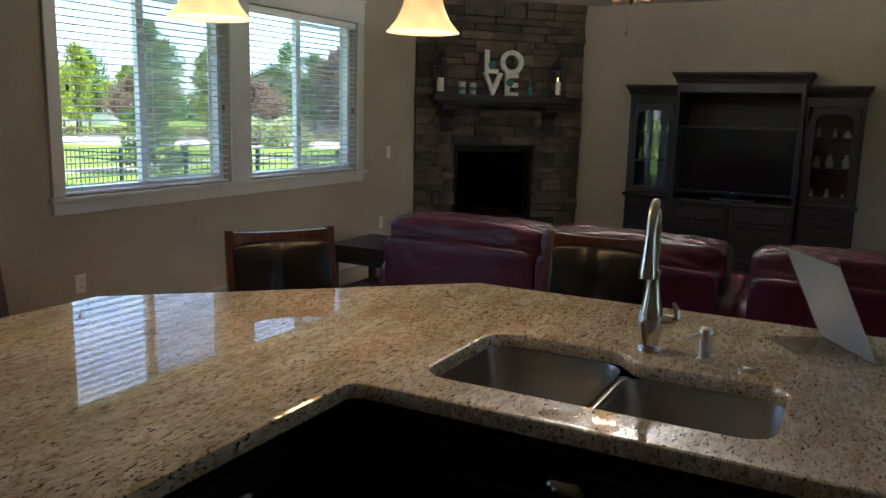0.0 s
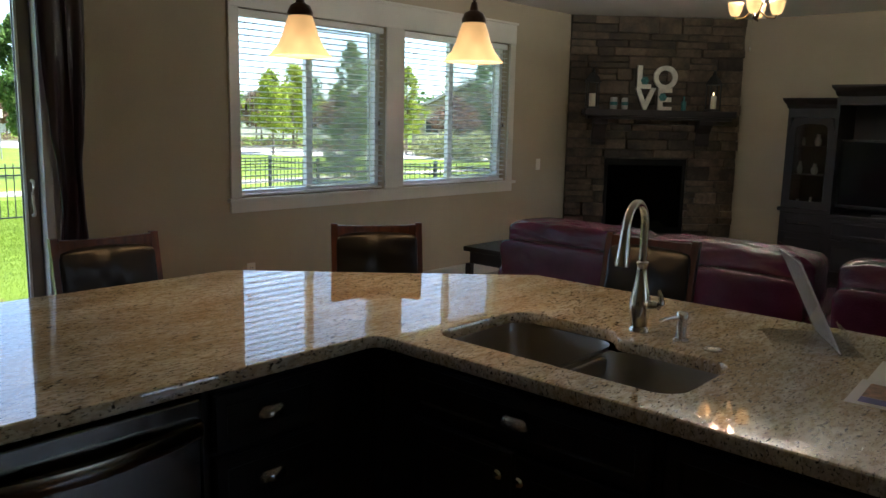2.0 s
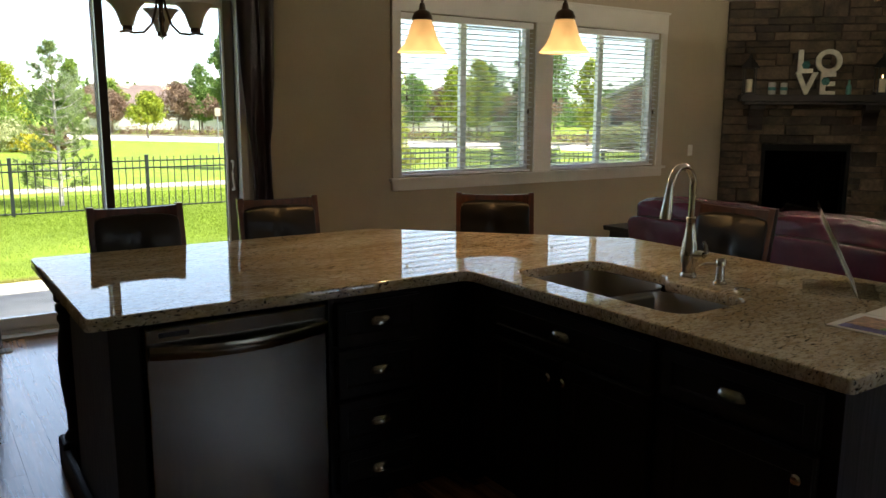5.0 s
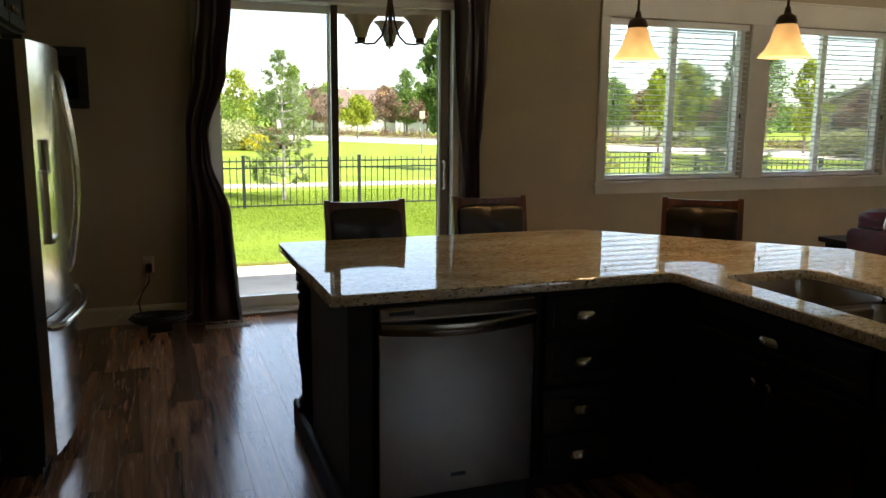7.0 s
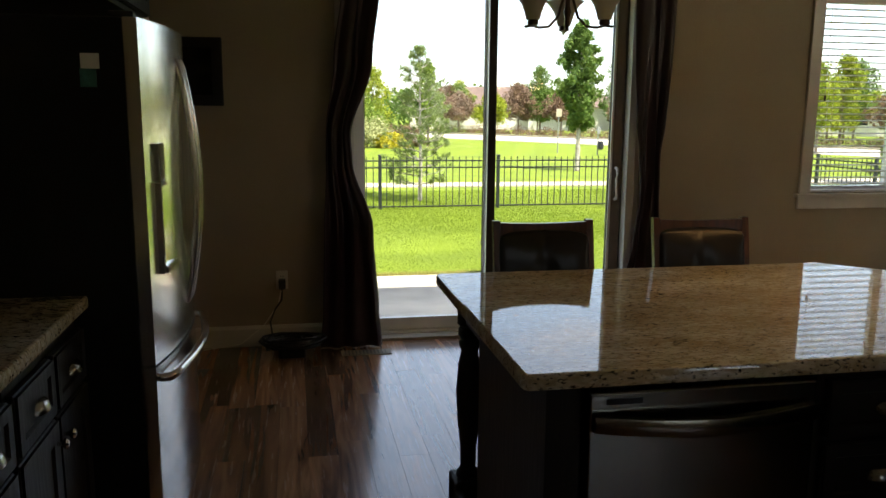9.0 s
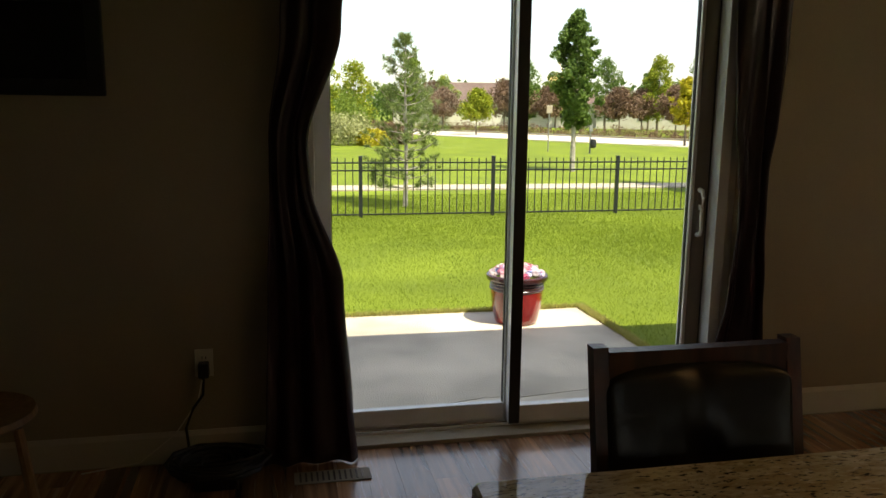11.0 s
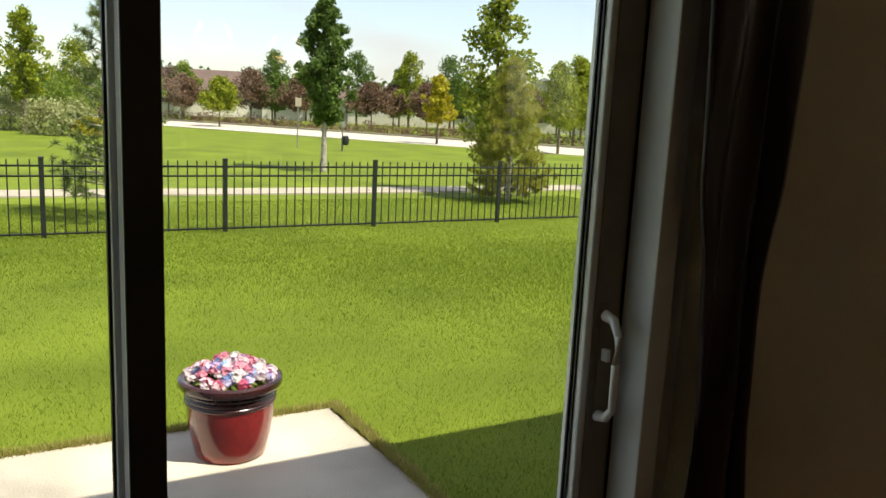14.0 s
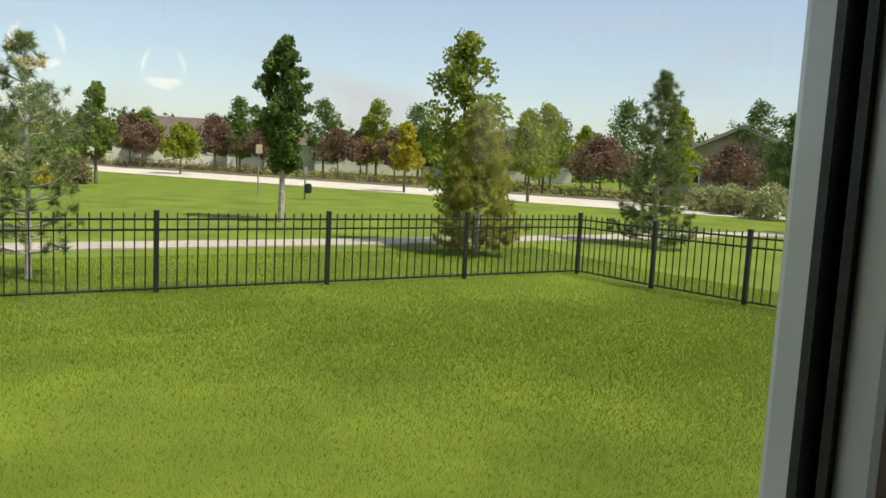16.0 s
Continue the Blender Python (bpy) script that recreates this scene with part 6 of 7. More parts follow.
# flower pot
pot = empty("flower_pot", "red glazed pot with a maroon ribbed rim, full of pastel flowers", "flower pot", (2.345, 6.95, -0.099))
pot.scale = (1, 1, 0.88)
part("pot", lathe([(0.150, 0), (0.162, 0.012), (0.172, 0.06), (0.184, 0.13), (0.194, 0.21), (0.200, 0.29)], 40), M_POT, pot, "red glazed body", True)
prof = [(0.196, 0.285)]
for i in range(3):
    z = 0.29 + 0.026 * i
    prof += [(0.199, z), (0.206, z + 0.006), (0.208, z + 0.013), (0.205, z + 0.02), (0.200, z + 0.024)]
prof += [(0.205, 0.372), (0.228, 0.378), (0.236, 0.395), (0.234, 0.418), (0.222, 0.428), (0.205, 0.424), (0.198, 0.40), (0.19, 0.36), (0.0, 0.355)]
part("rim", lathe(prof, 40), M_POTRIM, pot, "dark maroon ribbed rim", True)
part("soil", lathe([(0.195, 0.368), (0.10, 0.385), (0.0, 0.39)], 24), M_SOIL, pot)
FL_COL = [(0.72, 0.32, 0.42), (0.80, 0.60, 0.64), (0.30, 0.42, 0.72), (0.58, 0.54, 0.76), (0.82, 0.76, 0.74), (0.62, 0.14, 0.25), (0.80, 0.68, 0.72)]
FMATS = [leaf_mat("petal", c, tuple(min(1, k * 1.3) for k in c), 0.3) for c in FL_COL]
rng = random.Random(4)
for k in range(74):
    r, a = 0.188 * math.sqrt(rng.random()), rng.uniform(0, 2 * math.pi)
    cx, cy, cz = r * math.cos(a), r * math.sin(a), 0.40 + 0.085 * (1 - (r / 0.19) ** 2) + rng.uniform(-0.01, 0.025)
    verts, faces = [], []
    for i in range(26):
        d = Vector((rng.gauss(0, 1), rng.gauss(0, 1), rng.gauss(0.3, 0.8))).normalized()
        c = Vector((cx, cy, cz)) + d * rng.uniform(0.010, 0.032)
        u = d.cross(Vector((rng.gauss(0, 1), rng.gauss(0, 1), rng.gauss(0, 1)))).normalized()
        w = d.cross(u)
        s = rng.uniform(0.012, 0.022)
        b = len(verts)
        verts += [c - u * s, c - w * s * 0.8 + d * 0.004, c + u * s, c + w * s * 0.8 + d * 0.004]
        faces.append((b, b + 1, b + 2, b + 3))
    raw("blossom", verts, faces, rng.choice(FMATS), pot)
verts, faces = [], []
for i in range(160):
    r, a = 0.19 * math.sqrt(rng.random()), rng.uniform(0, 2 * math.pi)
    c = Vector((r * math.cos(a), r * math.sin(a), 0.39 + rng.uniform(0, 0.04)))
    u = Vector((rng.gauss(0, 1), rng.gauss(0, 1), 0.5)).normalized()
    w = u.cross(Vector((0, 0, 1))).normalized()
    b = len(verts)
    verts += [c - u * 0.022, c - w * 0.010, c + u * 0.022, c + w * 0.010]
    faces.append((b, b + 1, b + 2, b + 3))
raw("leaves", verts, faces, L_GREEN, pot)


# ---- fence ----
def fence(name, p0, p1, panels, post_first=True, per=18, ends=(True, True)):
    f = empty(name, "black metal picket fence round the lawn", "fence", (0, 0, 0), group="yard fence")
    a, b = Vector(p0), Vector(p1)
    d = (b - a)
    ang = math.atan2(d.y, d.x)
    L = d.length / panels
    post_me = picket_me = rail_me = None
    for i in range(panels + 1):
        c = a + d * (i / panels)
        z = gz(c.x, c.y)
        if (i > 0 or ends[0]) and (i < panels or ends[1]):
            if post_me is None:
                bm = bx(-0.03, -0.03, -0.15, 0.03, 0.03, 1.03, bevel=0.004, seg=1)
                box(bm, -0.036, -0.036, 1.03, 0.036, 0.036, 1.045, bevel=0.004, seg=1)
                q = part("post", bm, M_FENCE, f)
                post_me = q.data
            else:
                q = new("post", post_me)
                q.parent = f
            q.matrix_basis = pose(c.x, c.y, z, 0, 0, math.degrees(ang))
        if i == panels:
            break
        e = a + d * ((i + 1) / panels)
        ze = gz(e.x, e.y)
        for h in (0.055, 0.80, 0.93):
            part("rail", tube([(c.x, c.y, z + h), (e.x, e.y, ze + h)], 0.014, 4), M_FENCE, f)
        for k in range(1, per):
            t = k / per
            pos = c + (e - c) * t
            if picket_me is None:
                q = part("picket", bx(-0.008, -0.008, 0.03, 0.008, 0.008, 1.01, bevel=0.002, seg=1), M_FENCE, f)
                picket_me = q.data
            else:
                q = new("picket", picket_me)
                q.parent = f
            q.matrix_basis = pose(pos.x, pos.y, z + (ze - z) * t, 0, 0, math.degrees(ang))


FS = 2.31
fence("yard_fence", (11.21 - 10 * FS, 14.70), (11.21, 14.61), 10, per=18)
fence("side_fence", (11.21, 14.61), (11.42, 8.0), 4, per=13, ends=(False, True))
fence("side_fence", (11.42, 8.0), (11.5, 4.9), 2, per=12, ends=(False, True))

# ---- walk and road ----
def strip(name, pts, width, z, material, label, category):
    bm = bmesh.new()
    l, r = [], []
    for i, p in enumerate(pts):
        a, b = Vector(pts[max(i - 1, 0)]), Vector(pts[min(i + 1, len(pts) - 1)])
        t = (b - a).normalized()
        n = Vector((-t.y, t.x)) * width / 2
        l.append(bm.verts.new((*(Vector(p) + n), gz(*p) + z)))
        r.append(bm.verts.new((*(Vector(p) - n), gz(*p) + z)))
    for i in range(len(pts) - 1):
        bm.faces.new((l[i], l[i + 1], r[i + 1], r[i]))
    e = bmesh.ops.extrude_face_region(bm, geom=bm.faces[:])
    bmesh.ops.translate(bm, verts=[v for v in e["geom"] if isinstance(v, bmesh.types.BMVert)], vec=(0, 0, -0.3))
    return tagged(link(name, bm, material), label, category, kind="structure")


strip("pavement", [(-60, 19.5)] + [(-30 + 2 * i, 19.5 + 0.12 * math.sin(i * 0.3)) for i in range(24)] + [(19, 19.7), (21, 19.9), (24, 19.6), (28, 18.2), (33, 15.5)], 1.0, 0.03, M_WALK, "pale concrete footpath across the lawn", "footpath")
RP, RU, RN = Vector((24.06, 33.6)), Vector((0.565, -0.825)), Vector((0.825, 0.565))
strip("road", [tuple(RP + RU * s + RN * 3.6) for s in range(-120, 121, 8)], 7.2, 0.03, M_ROAD, "pale sunlit street beyond the lawn", "street")
strip("kerb", [tuple(RP + RU * s + RN * 7.4) for s in range(-120, 121, 8)], 0.2, 0.14, M_WALK, "concrete kerb along the street", "kerb")


# ---- plants ----
def leaf_quads(centers, per, spread, size, rng, flat=0.0, shape=0.62):
    """Small leaves scattered round the centers, as bare quads."""
    c = np.repeat(np.asarray(centers, float), per, axis=0)
    n = len(c)
    off = rng.normal(size=(n, 3))
    off /= np.linalg.norm(off, axis=1, keepdims=True)
    c = c + off * (spread * rng.random((n, 1)) ** 0.5)
    u = rng.normal(size=(n, 3))
    u /= np.linalg.norm(u, axis=1, keepdims=True)
    w = np.cross(u, rng.normal(size=(n, 3)))
    w /= np.linalg.norm(w, axis=1, keepdims=True)
    s = size * (0.6 + 0.8 * rng.random((n, 1)))
    v = np.stack([c - u * s, c - w * s * shape, c + u * s, c + w * s * shape], 1).reshape(-1, 3)
    f = np.arange(4 * n).reshape(-1, 4)
    return v, f


def np_mesh(name, v, f, material, parent=None):
    me = bpy.data.meshes.new(name)
    me.vertices.add(len(v))
    me.vertices.foreach_set("co", np.asarray(v, np.float32).ravel())
    k = f.shape[1]
    me.loops.add(f.size)
    me.loops.foreach_set("vertex_index", f.astype(np.int32).ravel())
    me.polygons.add(len(f))
    me.polygons.foreach_set("loop_start", np.arange(0, f.size, k, dtype=np.int32))
    me.update(calc_edges=True)
    me.materials.append(material)
    ob = new(name, me)
    if parent:
        ob.parent = parent
    return ob


def broadleaf(label, x, y, h, r, bare, material, seed, clumps=60, per=45, leaf=0.07, lean=1.0, bark=None, pointed=0.6, name="tree"):
    z0 = gz(x, y)
    t = empty(name, label, "tree", (x, y, z0))
    rng = np.random.default_rng(seed)
    rr = random.Random(seed)
    tr = 0.012 * h + 0.015
    pts = [(0.05 * h * 0.3 * noise.noise(Vector((i, seed, 0))), 0.05 * h * 0.3 * noise.noise(Vector((i, 0, seed))), h * 0.88 * i / 7 - (0.1 if i == 0 else 0)) for i in range(8)]
    tk = part("trunk", tube(pts, tr, 8, taper=[tr * (1.25 - 1.05 * i / 7) for i in range(8)]), bark or M_BARK, t, smooth=True)
    centers = []
    for i in range(clumps):
        f = (i + rr.random()) / clumps
        zz = bare + (h - bare) * f
        prof = (math.sin(math.pi * min(1, f ** pointed * 0.93 + 0.05))) ** 0.7
        rad = r * prof * math.sqrt(rr.random()) * rr.uniform(0.55, 1.35)
        a = rr.uniform(0, 2 * math.pi)
        k = min(7, max(0, int(zz / (h * 0.88) * 7)))
        centers.append((pts[k][0] + rad * math.cos(a), pts[k][1] + rad * math.sin(a), zz))
        if i % max(1, clumps // 12) == 0:
            zb = max(bare * 0.9, zz - rad * 0.8)
            kb = min(7, max(0, int(zb / (h * 0.88) * 7)))
            part("limb", tube([(pts[kb][0], pts[kb][1], zb), ((pts[kb][0] + centers[-1][0]) / 2, (pts[kb][1] + centers[-1][1]) / 2, (zb + zz) / 2 + 0.05), centers[-1]], tr * 0.3, 5, taper=[tr * 0.4, tr * 0.25, tr * 0.1]), bark or M_BARK, t)
    v, f = leaf_quads(centers, per, r * 0.25, leaf, rng)
    np_mesh("crown", v, f, material, t)
    return t


def pine(label, x, y, h, r, bare, material, seed, whorls=16, per_whorl=6, needles=70, sparse=1.0, nl=0.10):
    z0 = gz(x, y)
    t = empty("pine_tree", label, "pine tree", (x, y, z0))
    rng = np.random.default_rng(seed)
    rr = random.Random(seed)
    tr = 0.013 * h
    part("trunk", tube([(0, 0, -0.1), (0.02, 0, h * 0.3), (0, 0.02, h * 0.65), (0, 0, h * 0.97)], tr, 8, taper=[tr * 1.2, tr * 0.9, tr * 0.55, tr * 0.12]), M_PALEBARK, t, smooth=True)
    bmb = bmesh.new()
    tips = []
    for i in range(whorls):
        f = i / (whorls - 1)
        z = bare + (h * 0.97 - bare) * f
        L = r * (1 - f) ** 0.75 * rr.uniform(0.8, 1.1) + 0.06
        for k in range(per_whorl):
            a = rr.uniform(0, 2 * math.pi)
            rise = L * (0.25 + 0.5 * f) * rr.uniform(0.7, 1.3)
            ln = L * rr.uniform(0.7, 1.1)
            end = (ln * math.cos(a), ln * math.sin(a), z + rise)
            midp = (end[0] * 0.55, end[1] * 0.55, z + rise * 0.3)
            tube([(0, 0, z), midp, end], 0.01, 4, bmb, taper=[tr * 0.28, tr * 0.2, tr * 0.08])
            m = max(2, int(4 * ln / r * sparse + 1.5))
            for q in range(m):
                g2 = 0.4 + 0.6 * (q + 1) / m
                tips.append((end[0] * g2 + rr.gauss(0, 0.04), end[1] * g2 + rr.gauss(0, 0.04), z + rise * g2 ** 1.6 + rr.gauss(0, 0.03)))
    tips.append((0, 0, h * 0.98))
    part("branches", bmb, M_PALEBARK, t)
    c = np.repeat(np.asarray(tips), needles, axis=0)
    n = len(c)
    d = rng.normal(size=(n, 3)) + np.array([0, 0, 0.5])
    d /= np.linalg.norm(d, axis=1, keepdims=True)
    w = np.cross(d, rng.normal(size=(n, 3)))
    w /= np.linalg.norm(w, axis=1, keepdims=True)
    ln = nl * (0.6 + 0.7 * rng.random((n, 1)))
    c = c + d * 0.01
    v = np.stack([c - w * 0.006, c + w * 0.006, c + d * ln], 1).reshape(-1, 3)
    np_mesh("needles", v, np.arange(3 * n).reshape(-1, 3), material, t)
    return t


pine("young pine tree with sparse pale green needles behind the fence", 2.95, 16.0, 3.15, 0.85, 0.35, L_PINE, 1, 17, 6, 46, 0.8, 0.11)
broadleaf("slender dark green tree with a pale trunk on the lawn", 9.36, 24.0, 4.62, 0.66, 1.35, L_DARK, 2, 170, 95, 0.05, bark=M_PALEBARK, pointed=0.75)
broadleaf("tall light green tree with an uneven crown", 11.15, 18.3, 4.35, 0.9, 0.9, L_SPRING, 3, 95, 55, 0.055, pointed=0.5)
pine("bushy yellow green pine behind the fence", 10.86, 17.2, 2.9, 0.85, 0.12, L_PINEY, 4, 18, 10, 80, 1.1, 0.12)
pine("blue green pine beyond the fence corner", 16.4, 17.8, 4.1, 0.95, 0.10, L_PINE, 5, 20, 9, 70, 1.0, 0.13)

E16, E12 = (2.18, 4.56), (0.784, 2.468)
BG = [  # heading as x, y; distance; height; radius; bare trunk; kind
    (0.1403, 0.9901, 37, 4.4, 0.85, 1.1, 0), (0.1905, 0.9817, 60, 3.9, 1.7, 0.9, 3), (0.232, 0.9727, 51, 3.1, 1.3, 1.0, 2), (0.2703, 0.9628, 64, 5.0, 1.9, 0.8, 3),
    (0.2983, 0.9545, 66, 5.9, 1.7, 0.6, 1), (0.325, 0.946, 60, 4.2, 1.5, 0.8, 3), (0.3929, 0.9196, 66, 6.2, 1.9, 0.6, 1), (0.4096, 0.9123, 56, 4.0, 1.6, 0.9, 3),
    (0.435, 0.900, 60, 4.0, 1.4, 0.8, 3), (0.4525, 0.8917, 60, 6.0, 1.5, 0.8, 2), (0.4732, 0.881, 52, 4.0, 1.5, 0.8, 3), (0.4847, 0.8747, 40, 3.6, 0.85, 1.2, 4),
    (0.4991, 0.8665, 66, 6.1, 2.2, 0.6, 1), (0.6153, 0.7883, 36.5, 4.3, 1.15, 1.3, 2), (0.6290, 0.7770, 46, 5.3, 1.5, 1.0, 2), (0.6824, 0.731, 46, 4.0, 2.0, 0.7, 3),
    (0.7002, 0.714, 58, 6.6, 2.2, 0.6, 1), (0.7461, 0.6658, 40, 4.9, 1.1, 1.0, 2), (0.7849, 0.6197, 45, 3.9, 1.6, 0.6, 3), (0.8016, 0.5978, 58, 6.8, 2.2, 0.5, 1),
    (0.8234, 0.5675, 52, 5.6, 1.5, 0.4, 1), (0.016, 0.9999, 38, 5.4, 1.0, 1.5, 2), (0.868, 0.497, 27, 5.0, 1.4, 1.2, 3), (0.86, 0.51, 50, 6.0, 2.0, 0.7, 1), (0.89, 0.456, 45, 5.0, 1.7, 0.8, 2), (0.92, 0.39, 46, 5.6, 2.0, 0.8, 1), (0.55, 0.835, 62, 5.0, 1.8, 0.5, 1), (0.585, 0.811, 58, 4.4, 1.5, 0.6, 3)]
KIND = [(L_GREEN, "green leafy street tree"), (L_DARK, "dark green tree beyond the street"), (L_YG, "yellow green tree beside the street"), (L_MAROON, "maroon leafed tree beyond the street"), (L_GOLD, "golden yellow young tree beside the street")]
for dx, dy, d, h, r, bare, k in ((0.095, 0.9955, 58, 4.9, 1.9, 0.5, 2), (0.045, 0.999, 60, 4.0, 1.5, 0.6, 1), (-0.02, 0.9998, 58, 4.6, 1.8, 0.6, 1), (-0.09, 0.996, 56, 4.0, 1.6, 0.6, 2)):
    broadleaf(KIND[k][1], E12[0] + dx * d, E12[1] + dy * d, h, r, bare, KIND[k][0], 30 + int(dx * 100), 80, 55, 0.085, pointed=0.6)
for i, (dx, dy, d, h, r, bare, k) in enumerate(BG):
    h = h * (0.80 if k == 3 else 0.95)
    bare = max(bare, 1.35 if k == 3 else 1.15)
    broadleaf(KIND[k][1], E16[0] + dx * d, E16[1] + dy * d, h, r, bare, KIND[k][0], 40 + i, 85, 58, 0.085 if d > 45 else 0.068, pointed=0.6)

rr_bg = random.Random(99)
for i in range(26):
    az = radians(rr_bg.uniform(6, 66))
    d = rr_bg.uniform(64, 80) if az < radians(36) else rr_bg.uniform(50, 64)
    k = rr_bg.choice((0, 0, 1, 1, 2, 3))
    broadleaf(KIND[k][1], E16[0] + math.sin(az) * d, E16[1] + math.cos(az) * d, rr_bg.uniform(3.2, 4.0) if k == 3 else rr_bg.uniform(3.6, 5.2), rr_bg.uniform(1.3, 2.0), 1.5, KIND[k][0], 300 + i, 70, 52, 0.095, pointed=0.6)


def bush(label, x, y, r, h, material, seed, name="bush"):
    b = empty(name, label, "bush", (x, y, gz(x, y)))
    rng = np.random.default_rng(seed)
    rr = random.Random(seed)
    cs2 = []
    for i in range(40):
        a, e = rr.uniform(0, 2 * math.pi), rr.random()
        cs2.append((r * 0.8 * math.cos(a) * math.sqrt(1 - e * e) * rr.uniform(0.6, 1), r * 0.8 * math.sin(a) * math.sqrt(1 - e * e) * rr.uniform(0.6, 1), h * 0.85 * e + 0.1))
    v, f = leaf_quads(cs2, 95, r * 0.28, 0.065, rng)
    v[:, 2] = np.maximum(v[:, 2], 0.0)
    np_mesh("foliage", v, f, material, b)
    part("stem", tube([(0, 0, -0.1), (0, 0, h * 0.5)], 0.05, 6), M_BARK, b)


for i, (dx, dy, d, r, h, m, lb) in enumerate([(0.0767, 0.9971, 44, 2.0, 2.3, L_GREEN, "large rounded green bush beyond the lawn"), (0.0861, 0.9963, 38, 1.5, 1.25, L_PALE, "pale variegated bush beyond the lawn"), (0.0349, 0.9994, 42, 1.6, 1.4, L_PALE, "pale variegated bush beyond the lawn"), (-0.02, 0.9998, 44, 1.9, 2.0, L_GREEN, "large rounded green bush beyond the lawn"), (0.112, 0.9937, 37, 0.6, 0.6, L_GOLD, "low yellow flowering bush by the lawn"), (0.125, 0.992, 37.5, 0.6, 0.55, L_GOLD, "low yellow flowering bush by the lawn"), (0.14, 0.990, 38.5, 0.9, 0.8, L_MAROON, "low maroon bush by the lawn"), (0.79, 0.613, 36, 1.0, 1.1, L_PALE, "pale shrub by the street"), (0.815, 0.579, 35, 1.2, 1.1, L_PALE, "pale shrub by the street"), (0.77, 0.638, 38, 1.0, 1.0, L_PALE, "pale shrub by the street")]):
    o = E12 if dx < 0.5 else E16
    bush(lb, o[0] + dx * d, o[1] + dy * d, r * 1.2, h * 1.1, m, 200 + i)

rng = np.random.default_rng(77)
hc, hc2 = [], []
for s in np.arange(-62, 75, 0.75):
    for w, z in ((8.6, 0.16), (9.2, 0.30), (9.8, 0.2)):
        p = RP + RU * float(s) + RN * (w + float(rng.normal(0, 0.25)))
        (hc2 if (int(s / 4) % 4 == 0 and w > 9.5) else hc).append((p.x, p.y, gz(p.x, p.y) + z + float(rng.normal(0, 0.1)) + 0.08 * math.sin(s * 1.9)))
v, f = leaf_quads(hc, 90, 0.46, 0.06, rng)
v[:, 2] = np.maximum(v[:, 2], -0.4)
tagged(np_mesh("hedge", v, f, L_MAROON), "low maroon hedge along the street", "hedge", kind="stuff")
v, f = leaf_quads(hc2, 90, 0.7, 0.075, rng)
tagged(np_mesh("shrubs", v, f, L_PALE), "pale green shrubs along the street", "shrubs", kind="stuff")
fc = []
for a in np.arange(-14, 84, 0.8):
    d = 92 + 10 * math.sin(a)
    for z in (0.4, 1.6, 2.8):
        fc.append((E16[0] + d * math.sin(radians(a)) + rng.normal(0, 1), E16[1] + d * math.cos(radians(a)), z + rng.normal(0, 0.5)))
v, f = leaf_quads(fc, 70, 1.7, 0.30, rng)
tagged(np_mesh("far_woods", v, f, L_DARK), "distant dark green trees", "woods", kind="stuff")


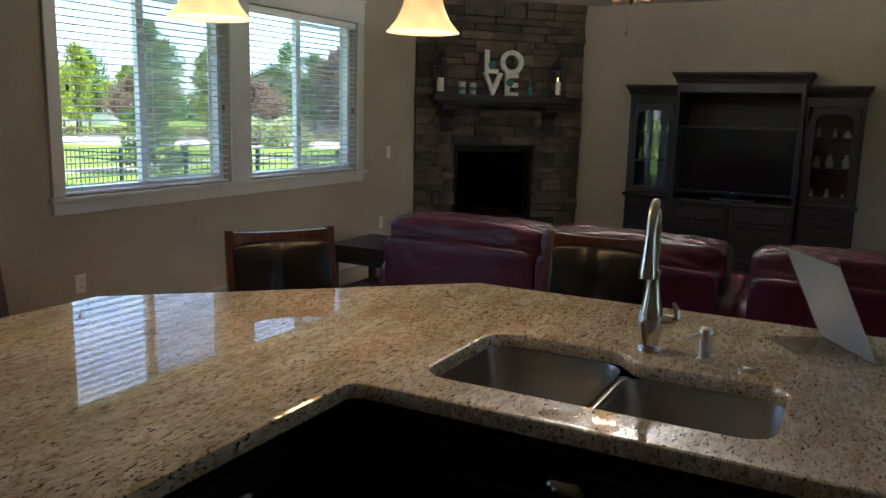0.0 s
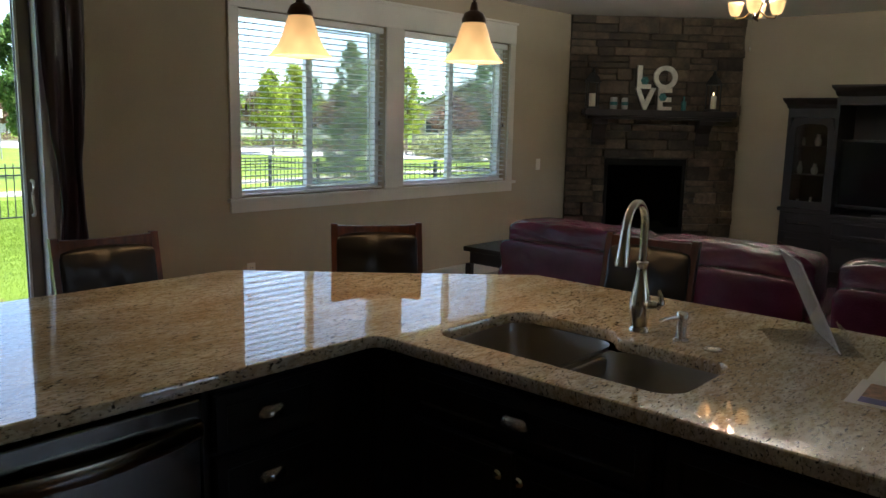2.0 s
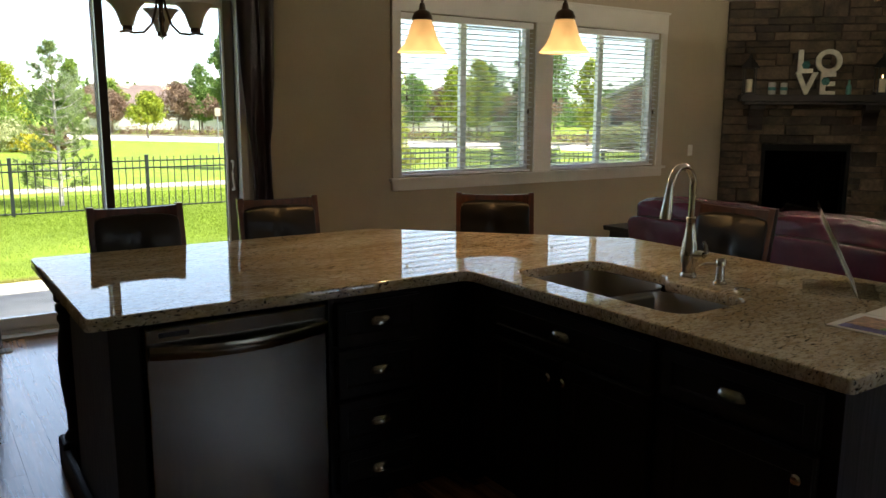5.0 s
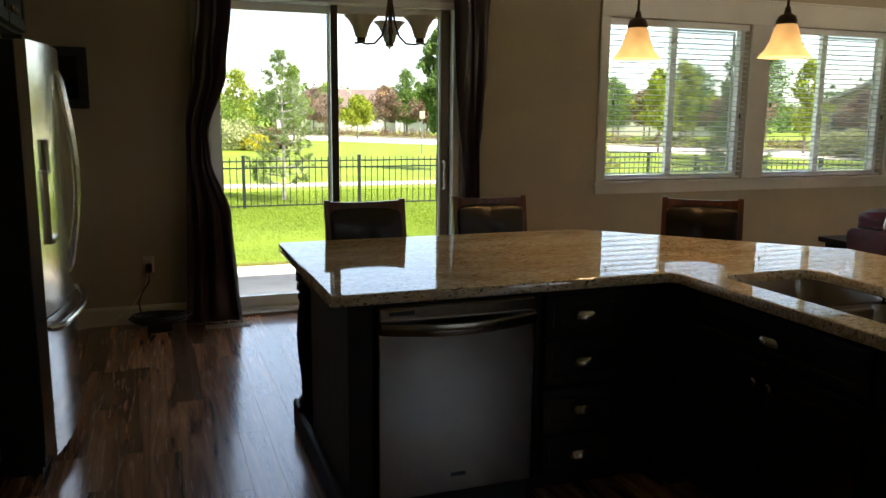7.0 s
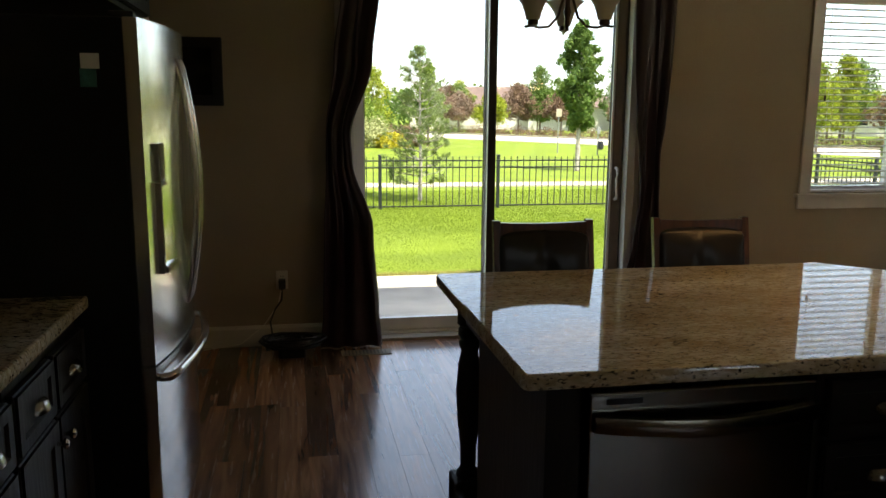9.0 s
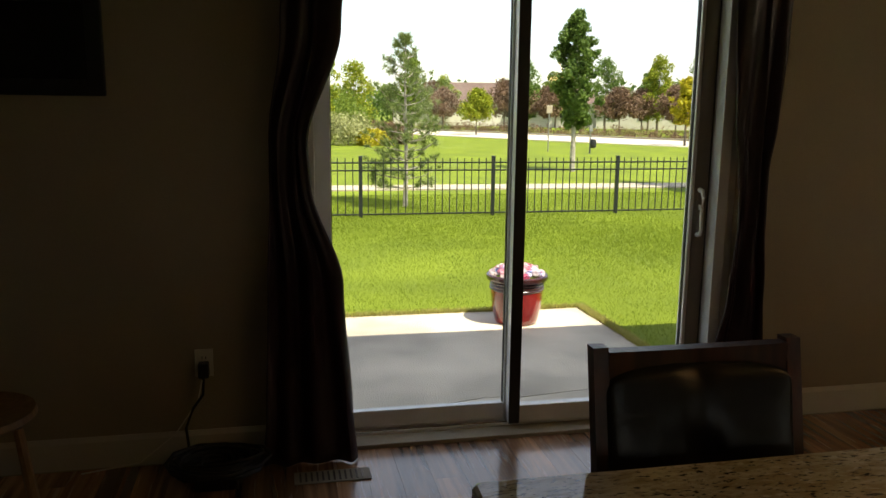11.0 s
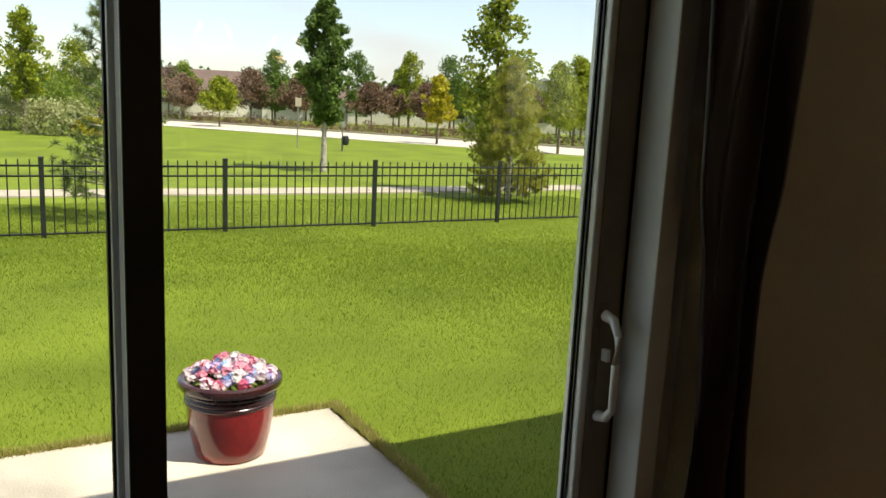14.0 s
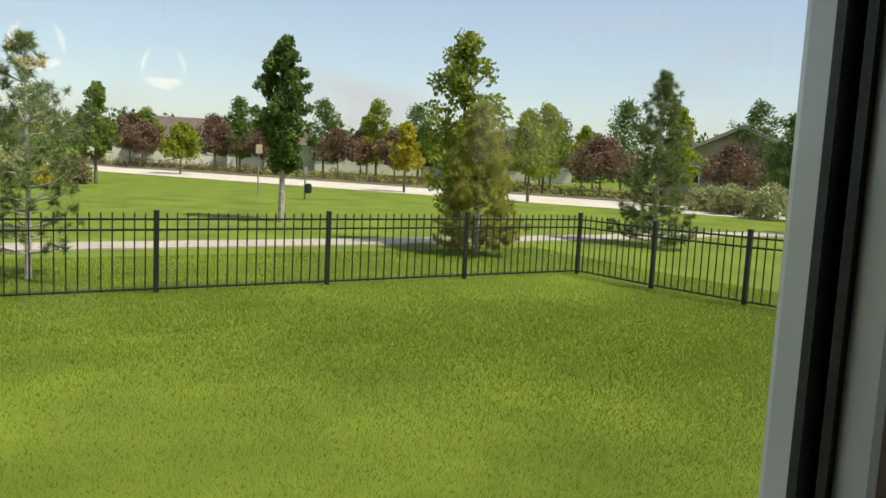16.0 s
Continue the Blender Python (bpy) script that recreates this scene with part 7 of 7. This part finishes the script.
# ---- houses ----
def house(label, x, y, turn, w, d, wall_h, rise, wall_m, roof_m, gable=False):
    hs = empty("house", label, "house", (x, y, -0.4), turn)
    part("wall", bx(-w / 2, -d / 2, 0, w / 2, d / 2, wall_h), wall_m, hs)
    bm = bmesh.new()
    o = 0.5
    if gable:
        pr = [(-w / 2 - o, wall_h - 0.15), (0, wall_h + rise), (w / 2 + o, wall_h - 0.15), (w / 2 + o, wall_h - 0.35), (0, wall_h + rise - 0.25), (-w / 2 - o, wall_h - 0.35)]
        a = [bm.verts.new((u, -d / 2 - o, z)) for u, z in pr]
        b = [bm.verts.new((u, d / 2 + o, z)) for u, z in pr]
        for i in range(6):
            bm.faces.new((a[i], a[(i + 1) % 6], b[(i + 1) % 6], b[i]))
        bm.faces.new(a)
        bm.faces.new(b[::-1])
        gw = bmesh.new()
        for yy in (-d / 2, d / 2 - 0.2):
            q = [gw.verts.new(p) for p in ((-w / 2, yy, wall_h), (w / 2, yy, wall_h), (0, yy, wall_h + rise - 0.3))]
            q2 = [gw.verts.new((p.co.x, yy + 0.2, p.co.z)) for p in q]
            gw.faces.new(q)
            gw.faces.new(q2[::-1])
            for i in range(3):
                gw.faces.new((q[i], q[(i + 1) % 3], q2[(i + 1) % 3], q2[i]))
        part("gable", gw, wall_m, hs)
        for sx in (-1, 1):
            fb = bmesh.new()
            q = [fb.verts.new(p) for p in ((sx * (w / 2 + o), -d / 2 - o - 0.03, wall_h - 0.36), (0, -d / 2 - o - 0.03, wall_h + rise - 0.26), (0, -d / 2 - o - 0.03, wall_h + rise + 0.02), (sx * (w / 2 + o), -d / 2 - o - 0.03, wall_h - 0.12))]
            fb.faces.new(q)
            bmesh.ops.solidify(fb, geom=fb.faces[:], thickness=0.025)
            part("fascia", fb, M_TRIM, hs)
    else:
        base = [bm.verts.new(p) for p in ((-w / 2 - o, -d / 2 - o, wall_h), (w / 2 + o, -d / 2 - o, wall_h), (w / 2 + o, d / 2 + o, wall_h), (-w / 2 - o, d / 2 + o, wall_h))]
        rg = [bm.verts.new((-w / 2 + d / 2, 0, wall_h + rise)), bm.verts.new((w / 2 - d / 2, 0, wall_h + rise))]
        bm.faces.new(base[::-1])
        bm.faces.new((base[0], base[1], rg[1], rg[0]))
        bm.faces.new((base[2], base[3], rg[0], rg[1]))
        bm.faces.new((base[1], base[2], rg[1]))
        bm.faces.new((base[3], base[0], rg[0]))
    part("roof", bm, roof_m, hs)
    n = max(2, int(w / 3))
    for i in range(n):
        u = -w / 2 + w * (i + 0.5) / n
        wd = part("window", bx(u - 0.6, -d / 2 - 0.06, 0.9, u + 0.6, -d / 2 - 0.002, 2.2, bevel=0.02, seg=1), M_TRIM, hs)
        part("pane", bx(u - 0.5, -d / 2 - 0.075, 1.0, u + 0.5, -d / 2 - 0.061, 2.1), M_WINDARK, wd)
    return hs


house("single storey pale house with a brown hip roof", 21.5, 84, -12, 17, 9, 2.5, 2.0, M_SIDING, M_ROOF)
house("pale house with a grey roof among trees", 38, 74, -30, 12, 8, 2.5, 1.8, M_SIDING, M_GROOF, True)
house("pale house with a grey gabled roof", 48.0, 66, -38, 11, 9, 2.7, 2.3, M_SIDING, M_GROOF, True)
house("tan house with a grey gabled roof and white fascia", 52, 42, -62, 10, 9, 2.7, 2.4, M_TAN, M_GROOF, True)
house("pale house with a grey gabled roof", 58, 22, -75, 12, 9, 2.7, 2.4, M_SIDING, M_GROOF, True)
house("long pale house behind the trees", 30, 80, -20, 10, 8, 2.4, 1.8, M_SIDING, M_ROOF)

# signpost and waste station by the street
M_GREY = mat("grey_metal", (0.20, 0.20, 0.19), 0.6, var=0.1)
sp_ = empty("waste_station", "grey post with a box and black bag by the street", "post", (13.65, 33.1, gz(13.65, 33.1)))
sp_.scale = (0.7, 0.7, 0.8)
part("post", bx(-0.04, -0.04, -0.1, 0.04, 0.04, 1.5, bevel=0.01), M_GREY, sp_)
part("box", bx(-0.11, -0.10, 1.15, 0.11, -0.041, 1.55, bevel=0.01), M_GREY, sp_)
part("bag", lathe([(0.10, 0.30), (0.18, 0.35), (0.20, 0.55), (0.15, 0.75), (0.0, 0.78)], 14, (0.12, -0.2, 0)), M_BLACK, sp_, "black bag", True)
sn = empty("street_sign", "thin pole with a small square sign", "sign", (12.2, 34.3, gz(12.2, 34.3)))
part("pole", tube([(0, 0, -0.1), (0, 0, 1.9)], 0.025, 8), M_GREY, sn)
part("plate", bx(-0.13, -0.05, 1.65, 0.13, -0.036, 2.0, bevel=0.005), M_TAN, sn)

# ---- grass blades on the near lawn ----
rng = np.random.default_rng(5)
n = 1150000
dist = 5.0 + 13.0 * rng.random(n) ** 2.0
gx = -6 + 19 * rng.random(n)
keep = ~((gx < 3.0) & (dist < 7.3)) & (np.abs(gx - 4) < 1.2 * dist + 1)
gx, gy = gx[keep], dist[keep]
n = len(gx)
f01 = np.clip((gy - 5.0) / 9.7, 0, 1)
gzv = -0.108 - 0.252 * f01 * f01 * (3 - 2 * f01) - 0.012
base = np.stack([gx, gy, gzv], 1)
a = rng.random(n) * 2 * math.pi
w = np.stack([np.cos(a), np.sin(a), np.zeros(n)], 1) * (0.0009 + 0.00028 * gy)[:, None]
tip = base + np.stack([rng.normal(0, 0.02, n), rng.normal(0, 0.02, n), 0.022 + 0.03 * rng.random(n)], 1)
v = np.stack([base - w, base + w, tip], 1).reshape(-1, 3)
tagged(np_mesh("grass", v, np.arange(3 * n).reshape(-1, 3), M_BLADE), "short green grass blades on the lawn", "grass", kind="stuff")

# dry longer blades along the patio edge
n = 14000
t = rng.random(n)
side = rng.random(n) < 0.45
ex = np.where(side, 3.005 - 0.02 * (t - 0.2) + np.abs(rng.normal(0, 0.022, n)), -1.5 + 4.5 * t)
ey = np.where(side, 4.8 + 2.5 * t, 7.275 + np.abs(rng.normal(0, 0.022, n)))
base = np.stack([ex, ey, np.full(n, -0.125)], 1)
a = rng.random(n) * 2 * math.pi
w = np.stack([np.cos(a), np.sin(a), np.zeros(n)], 1) * 0.005
tip = base + np.stack([rng.normal(-0.006, 0.018, n), rng.normal(-0.006, 0.018, n), 0.045 + 0.03 * rng.random(n)], 1)
v = np.stack([base - w, base + w, tip], 1).reshape(-1, 3)
L_STRAW = leaf_mat("straw_blade", (0.30, 0.30, 0.06), (0.54, 0.47, 0.19), 0.5)
tagged(np_mesh("edge_grass", v, np.arange(3 * n).reshape(-1, 3), L_STRAW), "dry grass fringe along the patio slab", "grass", kind="stuff")
